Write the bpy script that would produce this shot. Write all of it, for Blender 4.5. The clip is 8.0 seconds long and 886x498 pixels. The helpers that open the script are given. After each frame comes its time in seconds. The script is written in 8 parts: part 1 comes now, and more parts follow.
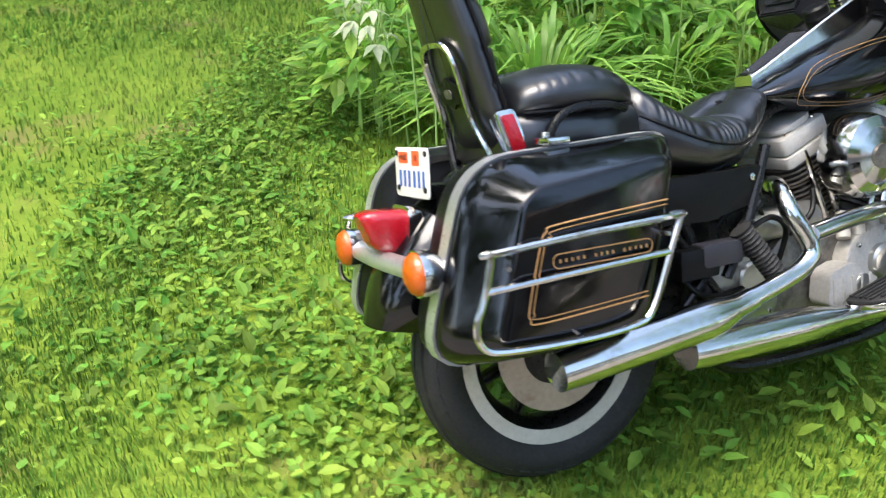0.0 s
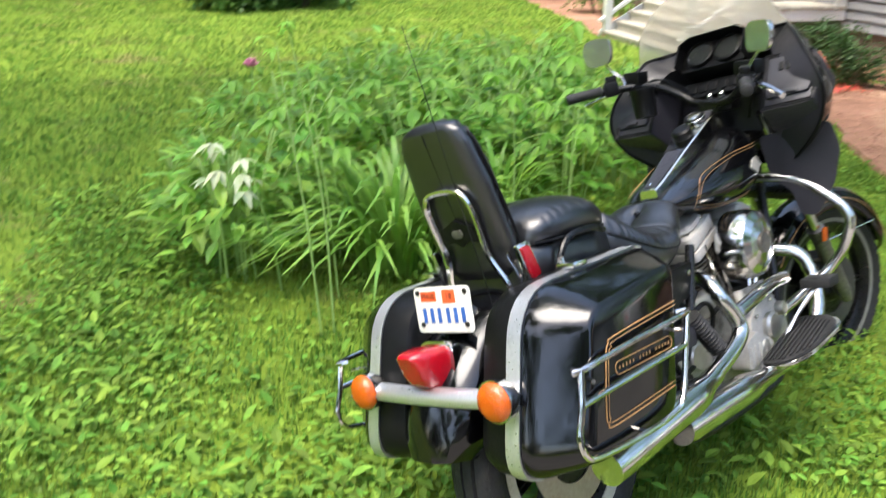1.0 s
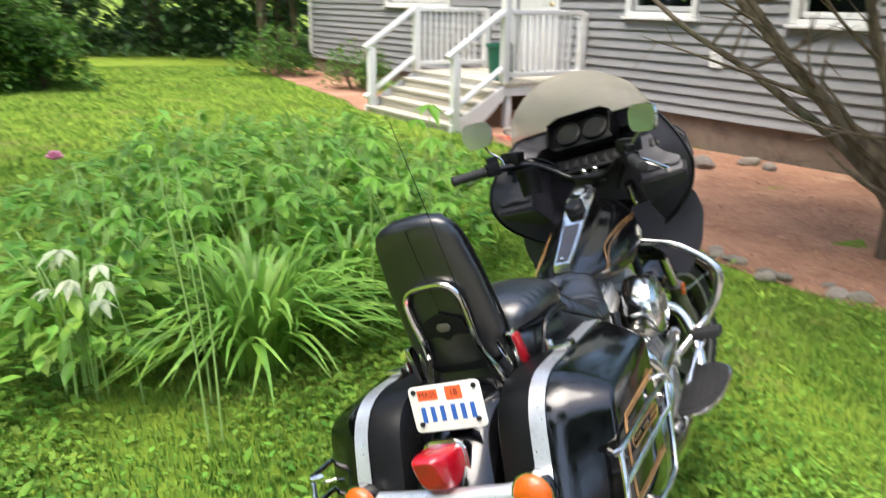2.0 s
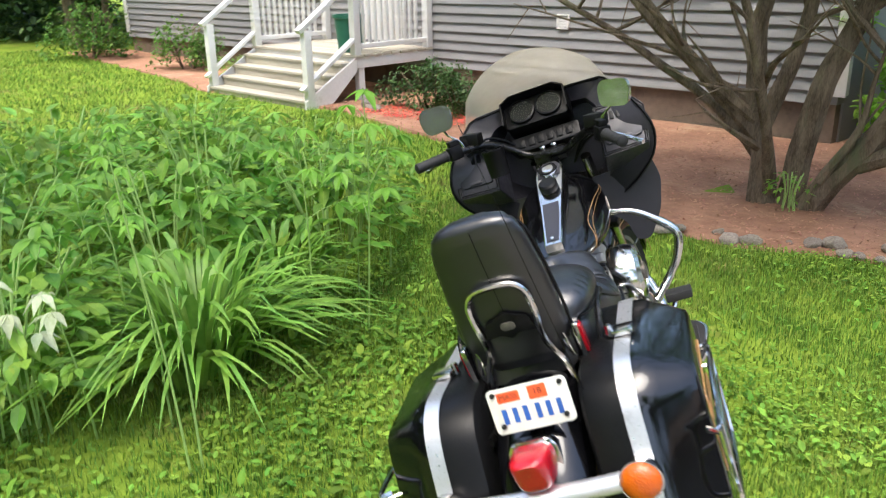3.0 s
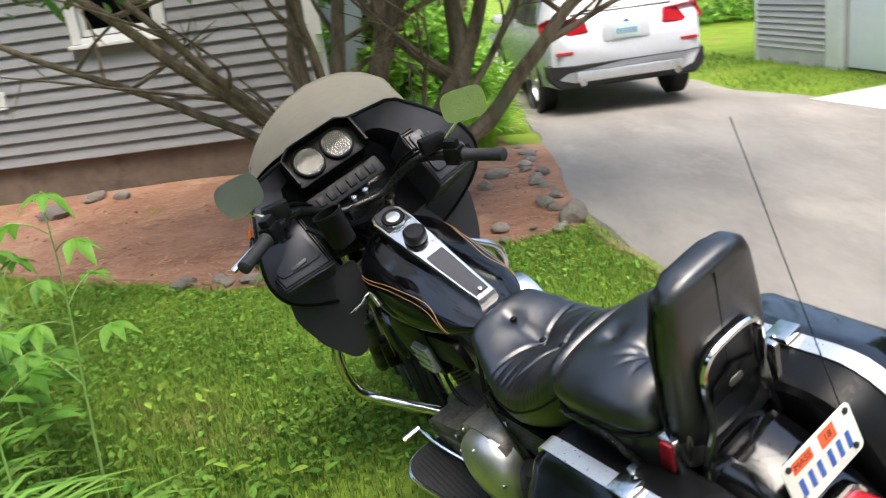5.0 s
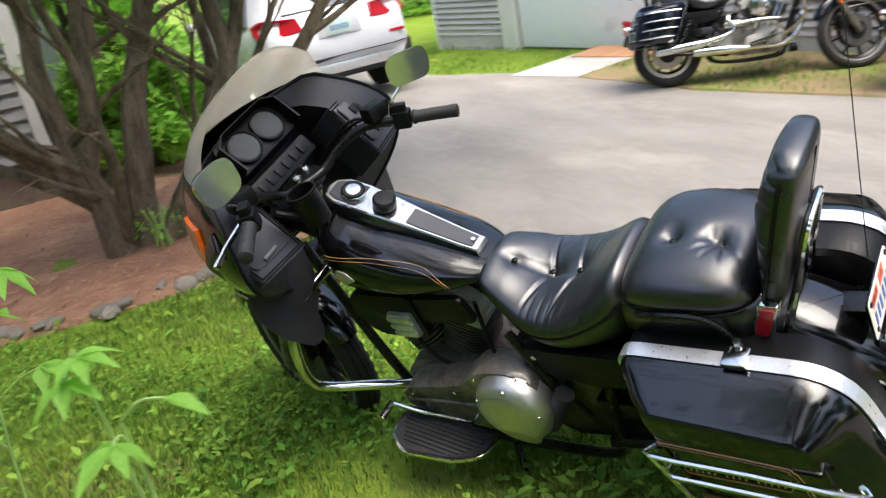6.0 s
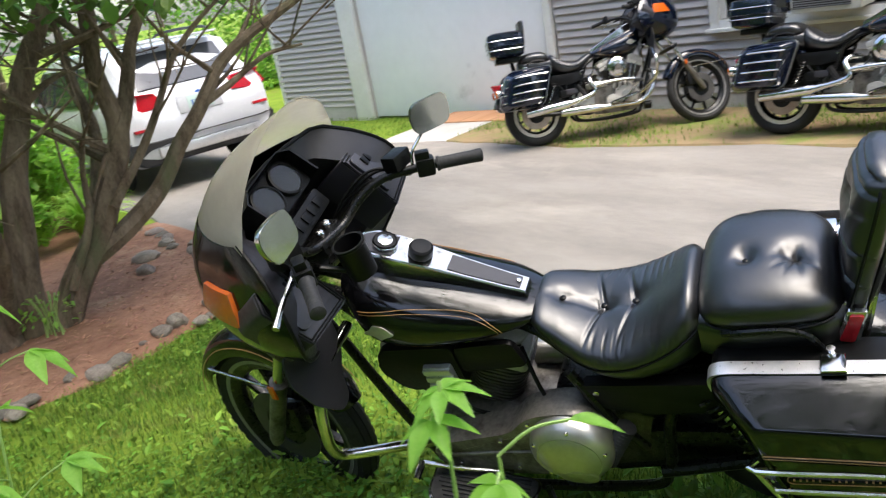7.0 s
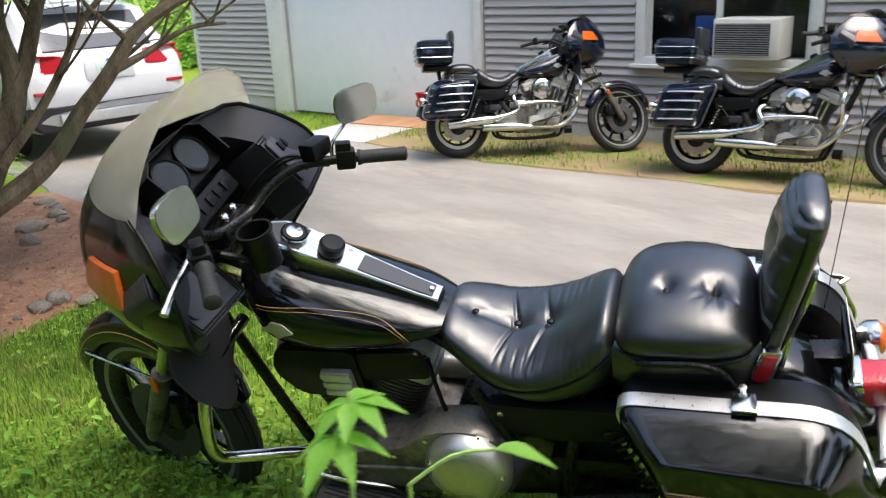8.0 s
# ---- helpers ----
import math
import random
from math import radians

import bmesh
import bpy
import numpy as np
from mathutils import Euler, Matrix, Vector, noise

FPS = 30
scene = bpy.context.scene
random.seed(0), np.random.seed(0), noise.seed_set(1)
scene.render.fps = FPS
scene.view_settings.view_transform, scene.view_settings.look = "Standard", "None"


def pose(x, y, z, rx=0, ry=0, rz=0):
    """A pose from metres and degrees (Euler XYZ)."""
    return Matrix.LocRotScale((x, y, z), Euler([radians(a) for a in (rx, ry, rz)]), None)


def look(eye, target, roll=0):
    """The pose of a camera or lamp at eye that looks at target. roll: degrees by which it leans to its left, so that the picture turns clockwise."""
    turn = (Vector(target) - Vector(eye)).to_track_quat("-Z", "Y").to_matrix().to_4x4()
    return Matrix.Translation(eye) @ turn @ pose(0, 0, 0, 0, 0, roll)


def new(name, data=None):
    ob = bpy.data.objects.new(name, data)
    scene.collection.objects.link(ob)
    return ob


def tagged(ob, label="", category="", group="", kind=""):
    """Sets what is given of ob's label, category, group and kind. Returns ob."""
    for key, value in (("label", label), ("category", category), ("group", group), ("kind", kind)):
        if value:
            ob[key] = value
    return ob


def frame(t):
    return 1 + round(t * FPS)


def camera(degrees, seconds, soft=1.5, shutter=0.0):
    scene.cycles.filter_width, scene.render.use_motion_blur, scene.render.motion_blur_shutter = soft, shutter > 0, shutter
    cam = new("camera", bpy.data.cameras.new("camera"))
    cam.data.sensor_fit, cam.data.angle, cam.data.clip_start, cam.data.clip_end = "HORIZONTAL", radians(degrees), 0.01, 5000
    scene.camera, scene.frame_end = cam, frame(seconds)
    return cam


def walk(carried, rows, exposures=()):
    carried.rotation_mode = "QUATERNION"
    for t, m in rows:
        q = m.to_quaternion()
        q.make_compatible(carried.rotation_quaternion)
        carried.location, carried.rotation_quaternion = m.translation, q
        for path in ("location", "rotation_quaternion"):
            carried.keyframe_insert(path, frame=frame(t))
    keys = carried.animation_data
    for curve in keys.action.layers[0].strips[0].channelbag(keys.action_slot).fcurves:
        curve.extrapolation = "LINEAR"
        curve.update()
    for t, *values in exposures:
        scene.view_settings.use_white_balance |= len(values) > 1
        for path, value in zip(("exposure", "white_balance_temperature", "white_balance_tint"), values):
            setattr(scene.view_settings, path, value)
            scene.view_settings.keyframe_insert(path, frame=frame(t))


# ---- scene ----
cam = camera(56.1, 8.0, soft=1.15, shutter=0.35)
PATH = [
    (0, (1.492, -0.135, 1.427), (-0.234, -0.332, 0.438), -0.5),
    (0.5, (1.481, -0.481, 1.452), (-0.290, -0.413, 0.526), -0.1),
    (1, (1.549, -0.773, 1.518), (-0.254, -0.321, 0.780), 0.1),
    (1.5, (1.410, -1.008, 1.543), (-0.354, -0.250, 0.984), -0.0),
    (2, (1.306, -1.244, 1.556), (-0.312, -0.219, 0.982), 0.8),
    (2.2, (1.297, -1.374, 1.586), (-0.212, -0.230, 0.941), 0.5),
    (3.3, (0.746, -1.629, 1.611), (-0.507, -0.197, 0.993), -1.8),
    (3.5, (0.628, -1.658, 1.590), (-0.497, -0.123, 0.977), -2.1),
    (4, (0.311, -1.666, 1.558), (-0.454, 0.056, 0.890), -3.4),
    (4.5, (-0.093, -1.574, 1.567), (-0.648, 0.243, 0.945), -8.4),
    (4.7, (-0.285, -1.581, 1.545), (-0.661, 0.291, 0.949), -7.8),
    (5.8, (-1.140, -1.486, 1.548), (-0.712, 0.332, 0.832), -11.4),
    (6, (-1.316, -1.479, 1.542), (-0.706, 0.287, 0.830), -10.6),
    (6.5, (-1.603, -1.377, 1.561), (-0.761, 0.311, 0.898), -10.1),
    (7, (-1.789, -1.193, 1.558), (-0.777, 0.416, 0.936), -10.6),
    (7.5, (-1.931, -1.145, 1.565), (-0.708, 0.300, 0.923), -7.0),
    (8, (-1.749, -1.095, 1.513), (-0.554, 0.380, 0.885), -2.6),
]
walk(cam, [(t, look(eye, target, roll)) for t, eye, target, roll in PATH],
     exposures=[(0.0, 2.27), (1.0, 2.28), (2.0, 2.13), (3.5, 2.1), (4.5, 1.96), (6.0, 1.96), (8.0, 1.92)])

# ---- light: a bright, hazy summer sky and a soft sun ----
SUN_ELEVATION, SUN_HEADING = 70.0, 170.0   # heading in degrees, clockwise from +y
world = bpy.data.worlds.new("world")
scene.world = world
world.use_nodes = True
sky = world.node_tree.nodes.new("ShaderNodeTexSky")
sky.sky_type = "NISHITA"
sky.sun_disc = False
sky.sun_elevation, sky.sun_rotation = radians(SUN_ELEVATION), radians(SUN_HEADING)
sky.dust_density, sky.air_density, sky.ozone_density = 3.0, 1.0, 1.0
world.node_tree.nodes["Background"].inputs["Strength"].default_value = 0.15
world.node_tree.links.new(sky.outputs[0], world.node_tree.nodes["Background"].inputs["Color"])
sun_data = bpy.data.lights.new("sun", "SUN")
sun_data.energy, sun_data.angle, sun_data.color = 1.0, radians(40), (1.0, 0.95, 0.86)
sun = new("sun", sun_data)
sh, se = radians(SUN_HEADING), radians(SUN_ELEVATION)
sun.matrix_world = look((30 * math.sin(sh) * math.cos(se), 30 * math.cos(sh) * math.cos(se), 30 * math.sin(se)), (0, 0, 0))


# ---- materials ----
def rgb(c):
    return (*c, 1.0)


def material(name, a, b=None, scale=8.0, rough=0.5, metal=0.0, bump=0.0, bump_scale=60.0, coat=0.0, rough_var=0.1,
             detail=None, stretch=(1, 1, 1), random=0.0, island=False, translucent=0.0, dirt_or_sun=None, dirt_or_sun_at=0.55, dirt_or_sun_scale=3.0, specular=0.5):
    """A surface of two colours mixed by coarse and fine noise, with optional patches (dirty, or with sunlight painted
    in), bump and a change from piece to piece.
    """
    m = bpy.data.materials.new(name)
    m.use_nodes = True
    t = m.node_tree
    n, link = t.nodes, t.links.new
    bsdf = n["Principled BSDF"]
    b = b or tuple(v * 0.8 for v in a)
    co = n.new("ShaderNodeTexCoord")
    mp = n.new("ShaderNodeMapping")
    mp.inputs["Scale"].default_value = stretch
    link(co.outputs["Object"], mp.inputs[0])
    big, fine = n.new("ShaderNodeTexNoise"), n.new("ShaderNodeTexNoise")
    for k, s in ((big, scale), (fine, scale * 9)):
        k.inputs["Scale"].default_value, k.inputs["Detail"].default_value = s, 4.0
        link(mp.outputs[0], k.inputs["Vector"])
    ad = n.new("ShaderNodeMix")
    ad.inputs[0].default_value = 0.4
    link(big.outputs[0], ad.inputs[2]), link(fine.outputs[0], ad.inputs[3])
    ramp = n.new("ShaderNodeMapRange")
    ramp.inputs[1].default_value, ramp.inputs[2].default_value = 0.36, 0.64
    link(ad.outputs[0], ramp.inputs[0])
    mix = n.new("ShaderNodeMix")
    mix.data_type = "RGBA"
    mix.inputs[6].default_value, mix.inputs[7].default_value = rgb(a), rgb(b)
    link(ramp.outputs[0], mix.inputs[0])
    colour = mix.outputs[2]
    if dirt_or_sun:
        patch = n.new("ShaderNodeTexNoise")
        patch.inputs["Scale"].default_value, patch.inputs["Detail"].default_value = dirt_or_sun_scale, 8.0
        patch.inputs["Roughness"].default_value = 0.7
        link(mp.outputs[0], patch.inputs["Vector"])
        cut = n.new("ShaderNodeMapRange")
        cut.inputs[1].default_value, cut.inputs[2].default_value = dirt_or_sun_at, dirt_or_sun_at + 0.16
        link(patch.outputs[0], cut.inputs[0])
        over = n.new("ShaderNodeMix")
        over.data_type = "RGBA"
        over.inputs[7].default_value = rgb(dirt_or_sun)
        link(cut.outputs[0], over.inputs[0]), link(colour, over.inputs[6])
        colour = over.outputs[2]
    if random:
        hsv = n.new("ShaderNodeHueSaturation")
        src = n.new("ShaderNodeNewGeometry") if island else n.new("ShaderNodeObjectInfo")
        vary = n.new("ShaderNodeMapRange")
        vary.inputs[3].default_value, vary.inputs[4].default_value = 1 - random, 1 + random
        link(src.outputs["Random Per Island" if island else "Random"], vary.inputs[0])
        link(vary.outputs[0], hsv.inputs["Value"]), link(colour, hsv.inputs["Color"])
        hue = n.new("ShaderNodeMapRange")
        hue.inputs[3].default_value, hue.inputs[4].default_value = 0.5 - random * 0.06, 0.5 + random * 0.05
        flip = n.new("ShaderNodeMath")
        flip.operation = "FRACT"
        seven = n.new("ShaderNodeMath")
        seven.operation = "MULTIPLY"
        seven.inputs[1].default_value = 7.31
        link(src.outputs["Random Per Island" if island else "Random"], seven.inputs[0])
        link(seven.outputs[0], flip.inputs[0]), link(flip.outputs[0], hue.inputs[0]), link(hue.outputs[0], hsv.inputs["Hue"])
        colour = hsv.outputs[0]
    link(colour, bsdf.inputs["Base Color"])
    rr = n.new("ShaderNodeMapRange")
    rr.inputs[1].default_value, rr.inputs[2].default_value = 0.3, 0.7
    rr.inputs[3].default_value, rr.inputs[4].default_value = max(rough - rough_var, 0.02), min(rough + rough_var, 1)
    link(fine.outputs[0], rr.inputs[0]), link(rr.outputs[0], bsdf.inputs["Roughness"])
    bsdf.inputs["Metallic"].default_value = metal
    bsdf.inputs["Coat Weight"].default_value = coat
    bsdf.inputs["Coat Roughness"].default_value = 0.06
    bsdf.inputs["Specular IOR Level"].default_value = specular
    if bump:
        grain = n.new("ShaderNodeTexNoise")
        grain.inputs["Scale"].default_value, grain.inputs["Detail"].default_value = bump_scale, 5.0
        link(mp.outputs[0], grain.inputs["Vector"])
        bp = n.new("ShaderNodeBump")
        bp.inputs["Strength"].default_value, bp.inputs["Distance"].default_value = min(bump, 1.0), 0.01
        link(grain.outputs[0], bp.inputs["Height"]), link(bp.outputs[0], bsdf.inputs["Normal"])
    if translucent:
        out = n["Material Output"]
        back = n.new("ShaderNodeBsdfTranslucent")
        both = n.new("ShaderNodeMixShader")
        both.inputs[0].default_value = translucent
        link(colour, back.inputs["Color"])
        link(bsdf.outputs[0], both.inputs[1]), link(back.outputs[0], both.inputs[2]), link(both.outputs[0], out.inputs[0])
    return m


def glass(name, tint, rough=0.0, clear=0.9, milky=None, shine=0.7):
    """A thin pane: gloss over a tinted clear sheet; milky adds scattered light."""
    m = bpy.data.materials.new(name)
    m.use_nodes = True
    t = m.node_tree
    n, link = t.nodes, t.links.new
    n.remove(n["Principled BSDF"])
    clear_node, gloss, fres, mix = (n.new("ShaderNodeBsdfTransparent"), n.new("ShaderNodeBsdfGlossy"), n.new("ShaderNodeLayerWeight"), n.new("ShaderNodeMixShader"))
    power, scale_up = n.new("ShaderNodeMath"), n.new("ShaderNodeMapRange")
    power.operation = "POWER"
    power.inputs[1].default_value = 4.0
    scale_up.inputs[3].default_value, scale_up.inputs[4].default_value = 0.05 * shine, shine
    clear_node.inputs[0].default_value = rgb(tint)
    gloss.inputs["Roughness"].default_value = max(rough, 0.02)
    body = clear_node.outputs[0]
    if milky:
        diff, trans, half, blend = (n.new("ShaderNodeBsdfDiffuse"), n.new("ShaderNodeBsdfTranslucent"), n.new("ShaderNodeMixShader"), n.new("ShaderNodeMixShader"))
        streak = n.new("ShaderNodeTexNoise")
        streak.inputs["Scale"].default_value, streak.inputs["Detail"].default_value = 14.0, 6.0
        amount = n.new("ShaderNodeMapRange")
        amount.inputs[3].default_value, amount.inputs[4].default_value = 0.96 - clear, 1.04 - clear
        link(streak.outputs[0], amount.inputs[0])
        diff.inputs[0].default_value = trans.inputs[0].default_value = rgb(milky)
        half.inputs[0].default_value = 0.6
        link(diff.outputs[0], half.inputs[1]), link(trans.outputs[0], half.inputs[2])
        link(amount.outputs[0], blend.inputs[0]), link(body, blend.inputs[1]), link(half.outputs[0], blend.inputs[2])
        body = blend.outputs[0]
    link(fres.outputs["Facing"], power.inputs[0]), link(power.outputs[0], scale_up.inputs[0])
    link(scale_up.outputs[0], mix.inputs[0]), link(body, mix.inputs[1]), link(gloss.outputs[0], mix.inputs[2])
    link(mix.outputs[0], n["Material Output"].inputs[0])
    return m


M_GRASS_GROUND = material("lawn_soil", (0.12, 0.2, 0.022), (0.2, 0.27, 0.035), scale=2.2, rough=0.95, bump=0.8, bump_scale=90, dirt_or_sun=(0.22, 0.155, 0.075), dirt_or_sun_at=0.55, dirt_or_sun_scale=1.4, specular=0.05)
M_BLADE = material("grass_blade", (0.085, 0.19, 0.028), (0.24, 0.36, 0.064), scale=1.1, rough=0.6, random=0.45, island=True, translucent=0.4, specular=0.12, dirt_or_sun=(0.25, 0.21, 0.095), dirt_or_sun_at=0.56, dirt_or_sun_scale=1.2)
M_CLOVER = material("clover_leaf", (0.095, 0.22, 0.028), (0.25, 0.4, 0.06), scale=1.3, rough=0.55, random=0.42, island=True, translucent=0.35, specular=0.15)
# Pale tan patches: dappled sunlight painted into the mulch colour.
M_MULCH = material("bark_mulch", (0.22, 0.115, 0.072), (0.36, 0.2, 0.13), scale=1.5, rough=0.95, bump=1.0, bump_scale=45, dirt_or_sun=(0.44, 0.3, 0.19), dirt_or_sun_at=0.55, dirt_or_sun_scale=1.3, specular=0.1)
M_CHIP = material("mulch_chip", (0.25, 0.13, 0.08), (0.4, 0.23, 0.15), scale=6, rough=0.9, random=0.3, island=True, specular=0.15)
M_ASPHALT = material("old_asphalt", (0.185, 0.166, 0.145), (0.262, 0.238, 0.208), scale=1.3, rough=0.88, bump=0.5, bump_scale=160, dirt_or_sun=(0.32, 0.285, 0.24), dirt_or_sun_at=0.54, dirt_or_sun_scale=0.8, stretch=(1.6, 0.6, 1))
M_CONCRETE = material("worn_concrete", (0.36, 0.345, 0.315), (0.46, 0.44, 0.4), scale=3, rough=0.9, bump=0.3, bump_scale=80, dirt_or_sun=(0.27, 0.245, 0.2), dirt_or_sun_scale=2)
M_FOUNDATION = material("foundation_block", (0.13, 0.095, 0.07), (0.2, 0.15, 0.11), scale=2, rough=0.95, bump=0.4, bump_scale=50, dirt_or_sun=(0.09, 0.065, 0.05))
M_SIDING = material("grey_vinyl_siding", (0.2, 0.198, 0.195), (0.245, 0.241, 0.236), scale=1.2, rough=0.65, bump=0.12, bump_scale=40, stretch=(0.3, 1, 4), random=0.07, dirt_or_sun=(0.17, 0.17, 0.152), dirt_or_sun_at=0.58, dirt_or_sun_scale=1.2)
M_SIDING_TAN = material("tan_vinyl_siding", (0.36, 0.336, 0.322), (0.42, 0.392, 0.375), scale=1.2, rough=0.6, bump=0.12, bump_scale=40, stretch=(1, 0.3, 4), random=0.06, dirt_or_sun=(0.32, 0.3, 0.265), dirt_or_sun_at=0.6)
M_WHITE = material("white_paint", (0.7, 0.69, 0.66), (0.62, 0.61, 0.575), scale=3, rough=0.5, bump=0.1, bump_scale=50, dirt_or_sun=(0.46, 0.43, 0.37), dirt_or_sun_at=0.62, dirt_or_sun_scale=4)
M_DOOR = material("garage_door_paint", (0.8, 0.81, 0.82), (0.75, 0.76, 0.77), scale=0.8, rough=0.45, bump=0.05, dirt_or_sun=(0.46, 0.46, 0.46), dirt_or_sun_at=0.62, dirt_or_sun_scale=0.9)
M_TREAD = material("weathered_tread", (0.33, 0.3, 0.235), (0.43, 0.4, 0.32), scale=4, rough=0.85, stretch=(0.2, 3, 3), bump=0.3, bump_scale=30, dirt_or_sun=(0.28, 0.25, 0.19), random=0.08)
# Near-black, also used as painted shade for the rooms behind windows.
M_DARK = material("near_black_or_shade", (0.015, 0.014, 0.013), rough=0.9)
M_PANE = glass("window_pane", (0.75, 0.8, 0.8))
M_ROCK = material("field_stone", (0.17, 0.145, 0.115), (0.28, 0.245, 0.2), scale=5, rough=0.92, bump=0.7, bump_scale=30, random=0.3, dirt_or_sun=(0.14, 0.1, 0.07))
M_BARK = material("bark", (0.075, 0.054, 0.036), (0.24, 0.185, 0.13), scale=14, rough=0.95, bump=1.0, bump_scale=40, stretch=(1, 1, 0.22), dirt_or_sun=(0.11, 0.12, 0.065), dirt_or_sun_at=0.55, specular=0.2)
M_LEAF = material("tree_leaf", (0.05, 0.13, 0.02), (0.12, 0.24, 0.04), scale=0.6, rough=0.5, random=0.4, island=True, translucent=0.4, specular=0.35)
# Darker leaf: the azaleas' own green, and shade painted into the woods.
M_LEAF_DARK = material("dark_or_shaded_leaf", (0.035, 0.085, 0.02), (0.07, 0.14, 0.035), scale=0.6, rough=0.5, random=0.4, island=True, translucent=0.3, specular=0.35)
M_FERN = material("garden_leaf", (0.12, 0.29, 0.035), (0.28, 0.46, 0.075), scale=2.5, rough=0.42, random=0.35, island=True, translucent=0.4, specular=0.28)
# Lime leaf of shoots and irises; on shrubs and woods it paints sunlight.
M_YOUNG_OR_SUNLIT = material("young_or_sunlit_leaf", (0.22, 0.45, 0.05), (0.32, 0.56, 0.09), scale=20, rough=0.45, random=0.25, island=True, translucent=0.55, specular=0.35)
M_STEM = material("green_stem", (0.25, 0.4, 0.1), (0.32, 0.46, 0.14), scale=30, rough=0.55)
M_PINK = material("pink_petal", (0.75, 0.3, 0.42), (0.85, 0.45, 0.55), scale=40, rough=0.6, translucent=0.3)
M_LILY_LEAF = material("lily_leaf", (0.14, 0.31, 0.04), (0.27, 0.46, 0.08), scale=3.0, rough=0.4, random=0.25, translucent=0.35, specular=0.4)

M_PALE = material("pale_leaf", (0.42, 0.5, 0.26), (0.62, 0.66, 0.45), scale=12, rough=0.4, random=0.2, translucent=0.35, specular=0.4)
M_SOIL = material("verge_soil", (0.2, 0.16, 0.08), (0.28, 0.2, 0.115), scale=2, rough=0.95, bump=0.6, bump_scale=70, dirt_or_sun=(0.16, 0.2, 0.05), dirt_or_sun_at=0.48, dirt_or_sun_scale=2.2, specular=0.1)
M_PETAL = material("fallen_petal", (0.55, 0.05, 0.03), (0.68, 0.12, 0.06), scale=20, rough=0.6, random=0.25, island=True)

# ---- building tools ----
def ground_z(x, y):
    """The land falls gently away from the house lawn, a little more across the driveway."""
    return -0.018 * y - 0.006 * x - 0.03 * max(0.0, min(x, 9.0) - 0.5)


def part(name, bm, mat, parent=None, label="", angle=35):
    """Links a bmesh as one mesh object, under a thing or a part when parent is given."""
    me = bpy.data.meshes.new(name)
    bm.normal_update()
    bm.to_mesh(me)
    bm.free()
    me.materials.append(mat)
    me.polygons.foreach_set("use_smooth", [True] * len(me.polygons))
    me.set_sharp_from_angle(angle=radians(angle))
    ob = new(name, me)
    if parent:
        ob.parent = parent
    if label:
        ob["label"] = label
    return ob


def shared(name, me, parent, m):
    ob = new(name, me)
    ob.parent = parent
    ob.matrix_basis = m
    return ob


def thing(name, m, label, category, group="", kind=""):
    e = new(name)
    e.empty_display_size = 0.05
    e.matrix_basis = m
    return tagged(e, label, category, group, kind)


def box(bm, c, s, bev=0.0, m=None, seg=2):
    """A box with centre c and size s, with rounded edges."""
    t = Matrix.Translation(c) @ Matrix.Diagonal((*s, 1))
    r = bmesh.ops.create_cube(bm, size=1, matrix=(m or Matrix()) @ t)
    if bev:
        es = list({e for v in r["verts"] for e in v.link_edges})
        bmesh.ops.bevel(bm, geom=es, offset=bev, segments=seg, profile=0.6, affect="EDGES")
    return bm


def frames_along(pts, closed=False):
    pts = [Vector(p) for p in pts]
    out, side = [], None
    for i, p in enumerate(pts):
        a = pts[i - 1] if (i or closed) else pts[0]
        b = pts[(i + 1) % len(pts)] if (i + 1 < len(pts) or closed) else pts[-1]
        d = (b - a).normalized()
        if side is None:
            side = d.orthogonal().normalized()
        side = (side - d * side.dot(d)).normalized()
        out.append((p, side, d.cross(side)))
    return out


def tube(bm, pts, r, seg=8, closed=False, flat=1.0):
    """A round bar along points; r may be a list."""
    fr = frames_along(pts, closed)
    rs = r if isinstance(r, (list, tuple)) else [r] * len(fr)
    rings = [[bm.verts.new(p + (u * math.cos(k * math.tau / seg) + v * math.sin(k * math.tau / seg) * flat) * q) for k in range(seg)] for (p, u, v), q in zip(fr, rs)]
    stitch(bm, rings, closed)
    if not closed:
        bm.faces.new(rings[0][::-1]), bm.faces.new(rings[-1])
    return bm


def stitch(bm, rings, closed=False, ring_closed=True):
    n = len(rings[0])
    for i in range(len(rings) if closed else len(rings) - 1):
        a, b = rings[i], rings[(i + 1) % len(rings)]
        for k in range(n if ring_closed else n - 1):
            bm.faces.new((a[k], a[(k + 1) % n], b[(k + 1) % n], b[k]))


def curve(pts, n=6, closed=False):
    """Points smoothed into a Catmull-Rom line."""
    P = [Vector(p) for p in pts]
    out = []
    m = len(P)
    for i in range(m if closed else m - 1):
        a, b, c, d = (P[(i - 1) % m] if (i or closed) else P[0], P[i], P[(i + 1) % m], P[(i + 2) % m] if (i + 2 < m or closed) else P[-1])
        for k in range(n):
            t = k / n
            out.append(0.5 * ((2 * b) + (c - a) * t + (2 * a - 5 * b + 4 * c - d) * t * t + (3 * b - a - 3 * c + d) * t ** 3))
    if not closed:
        out.append(P[-1])
    return out


def loft(bm, rings, cap=True, closed=False, ring_closed=True):
    vs = [[bm.verts.new(p) for p in ring] for ring in rings]
    stitch(bm, vs, closed, ring_closed)
    if cap and not closed and ring_closed:
        bm.faces.new(vs[0][::-1]), bm.faces.new(vs[-1])
    return bm


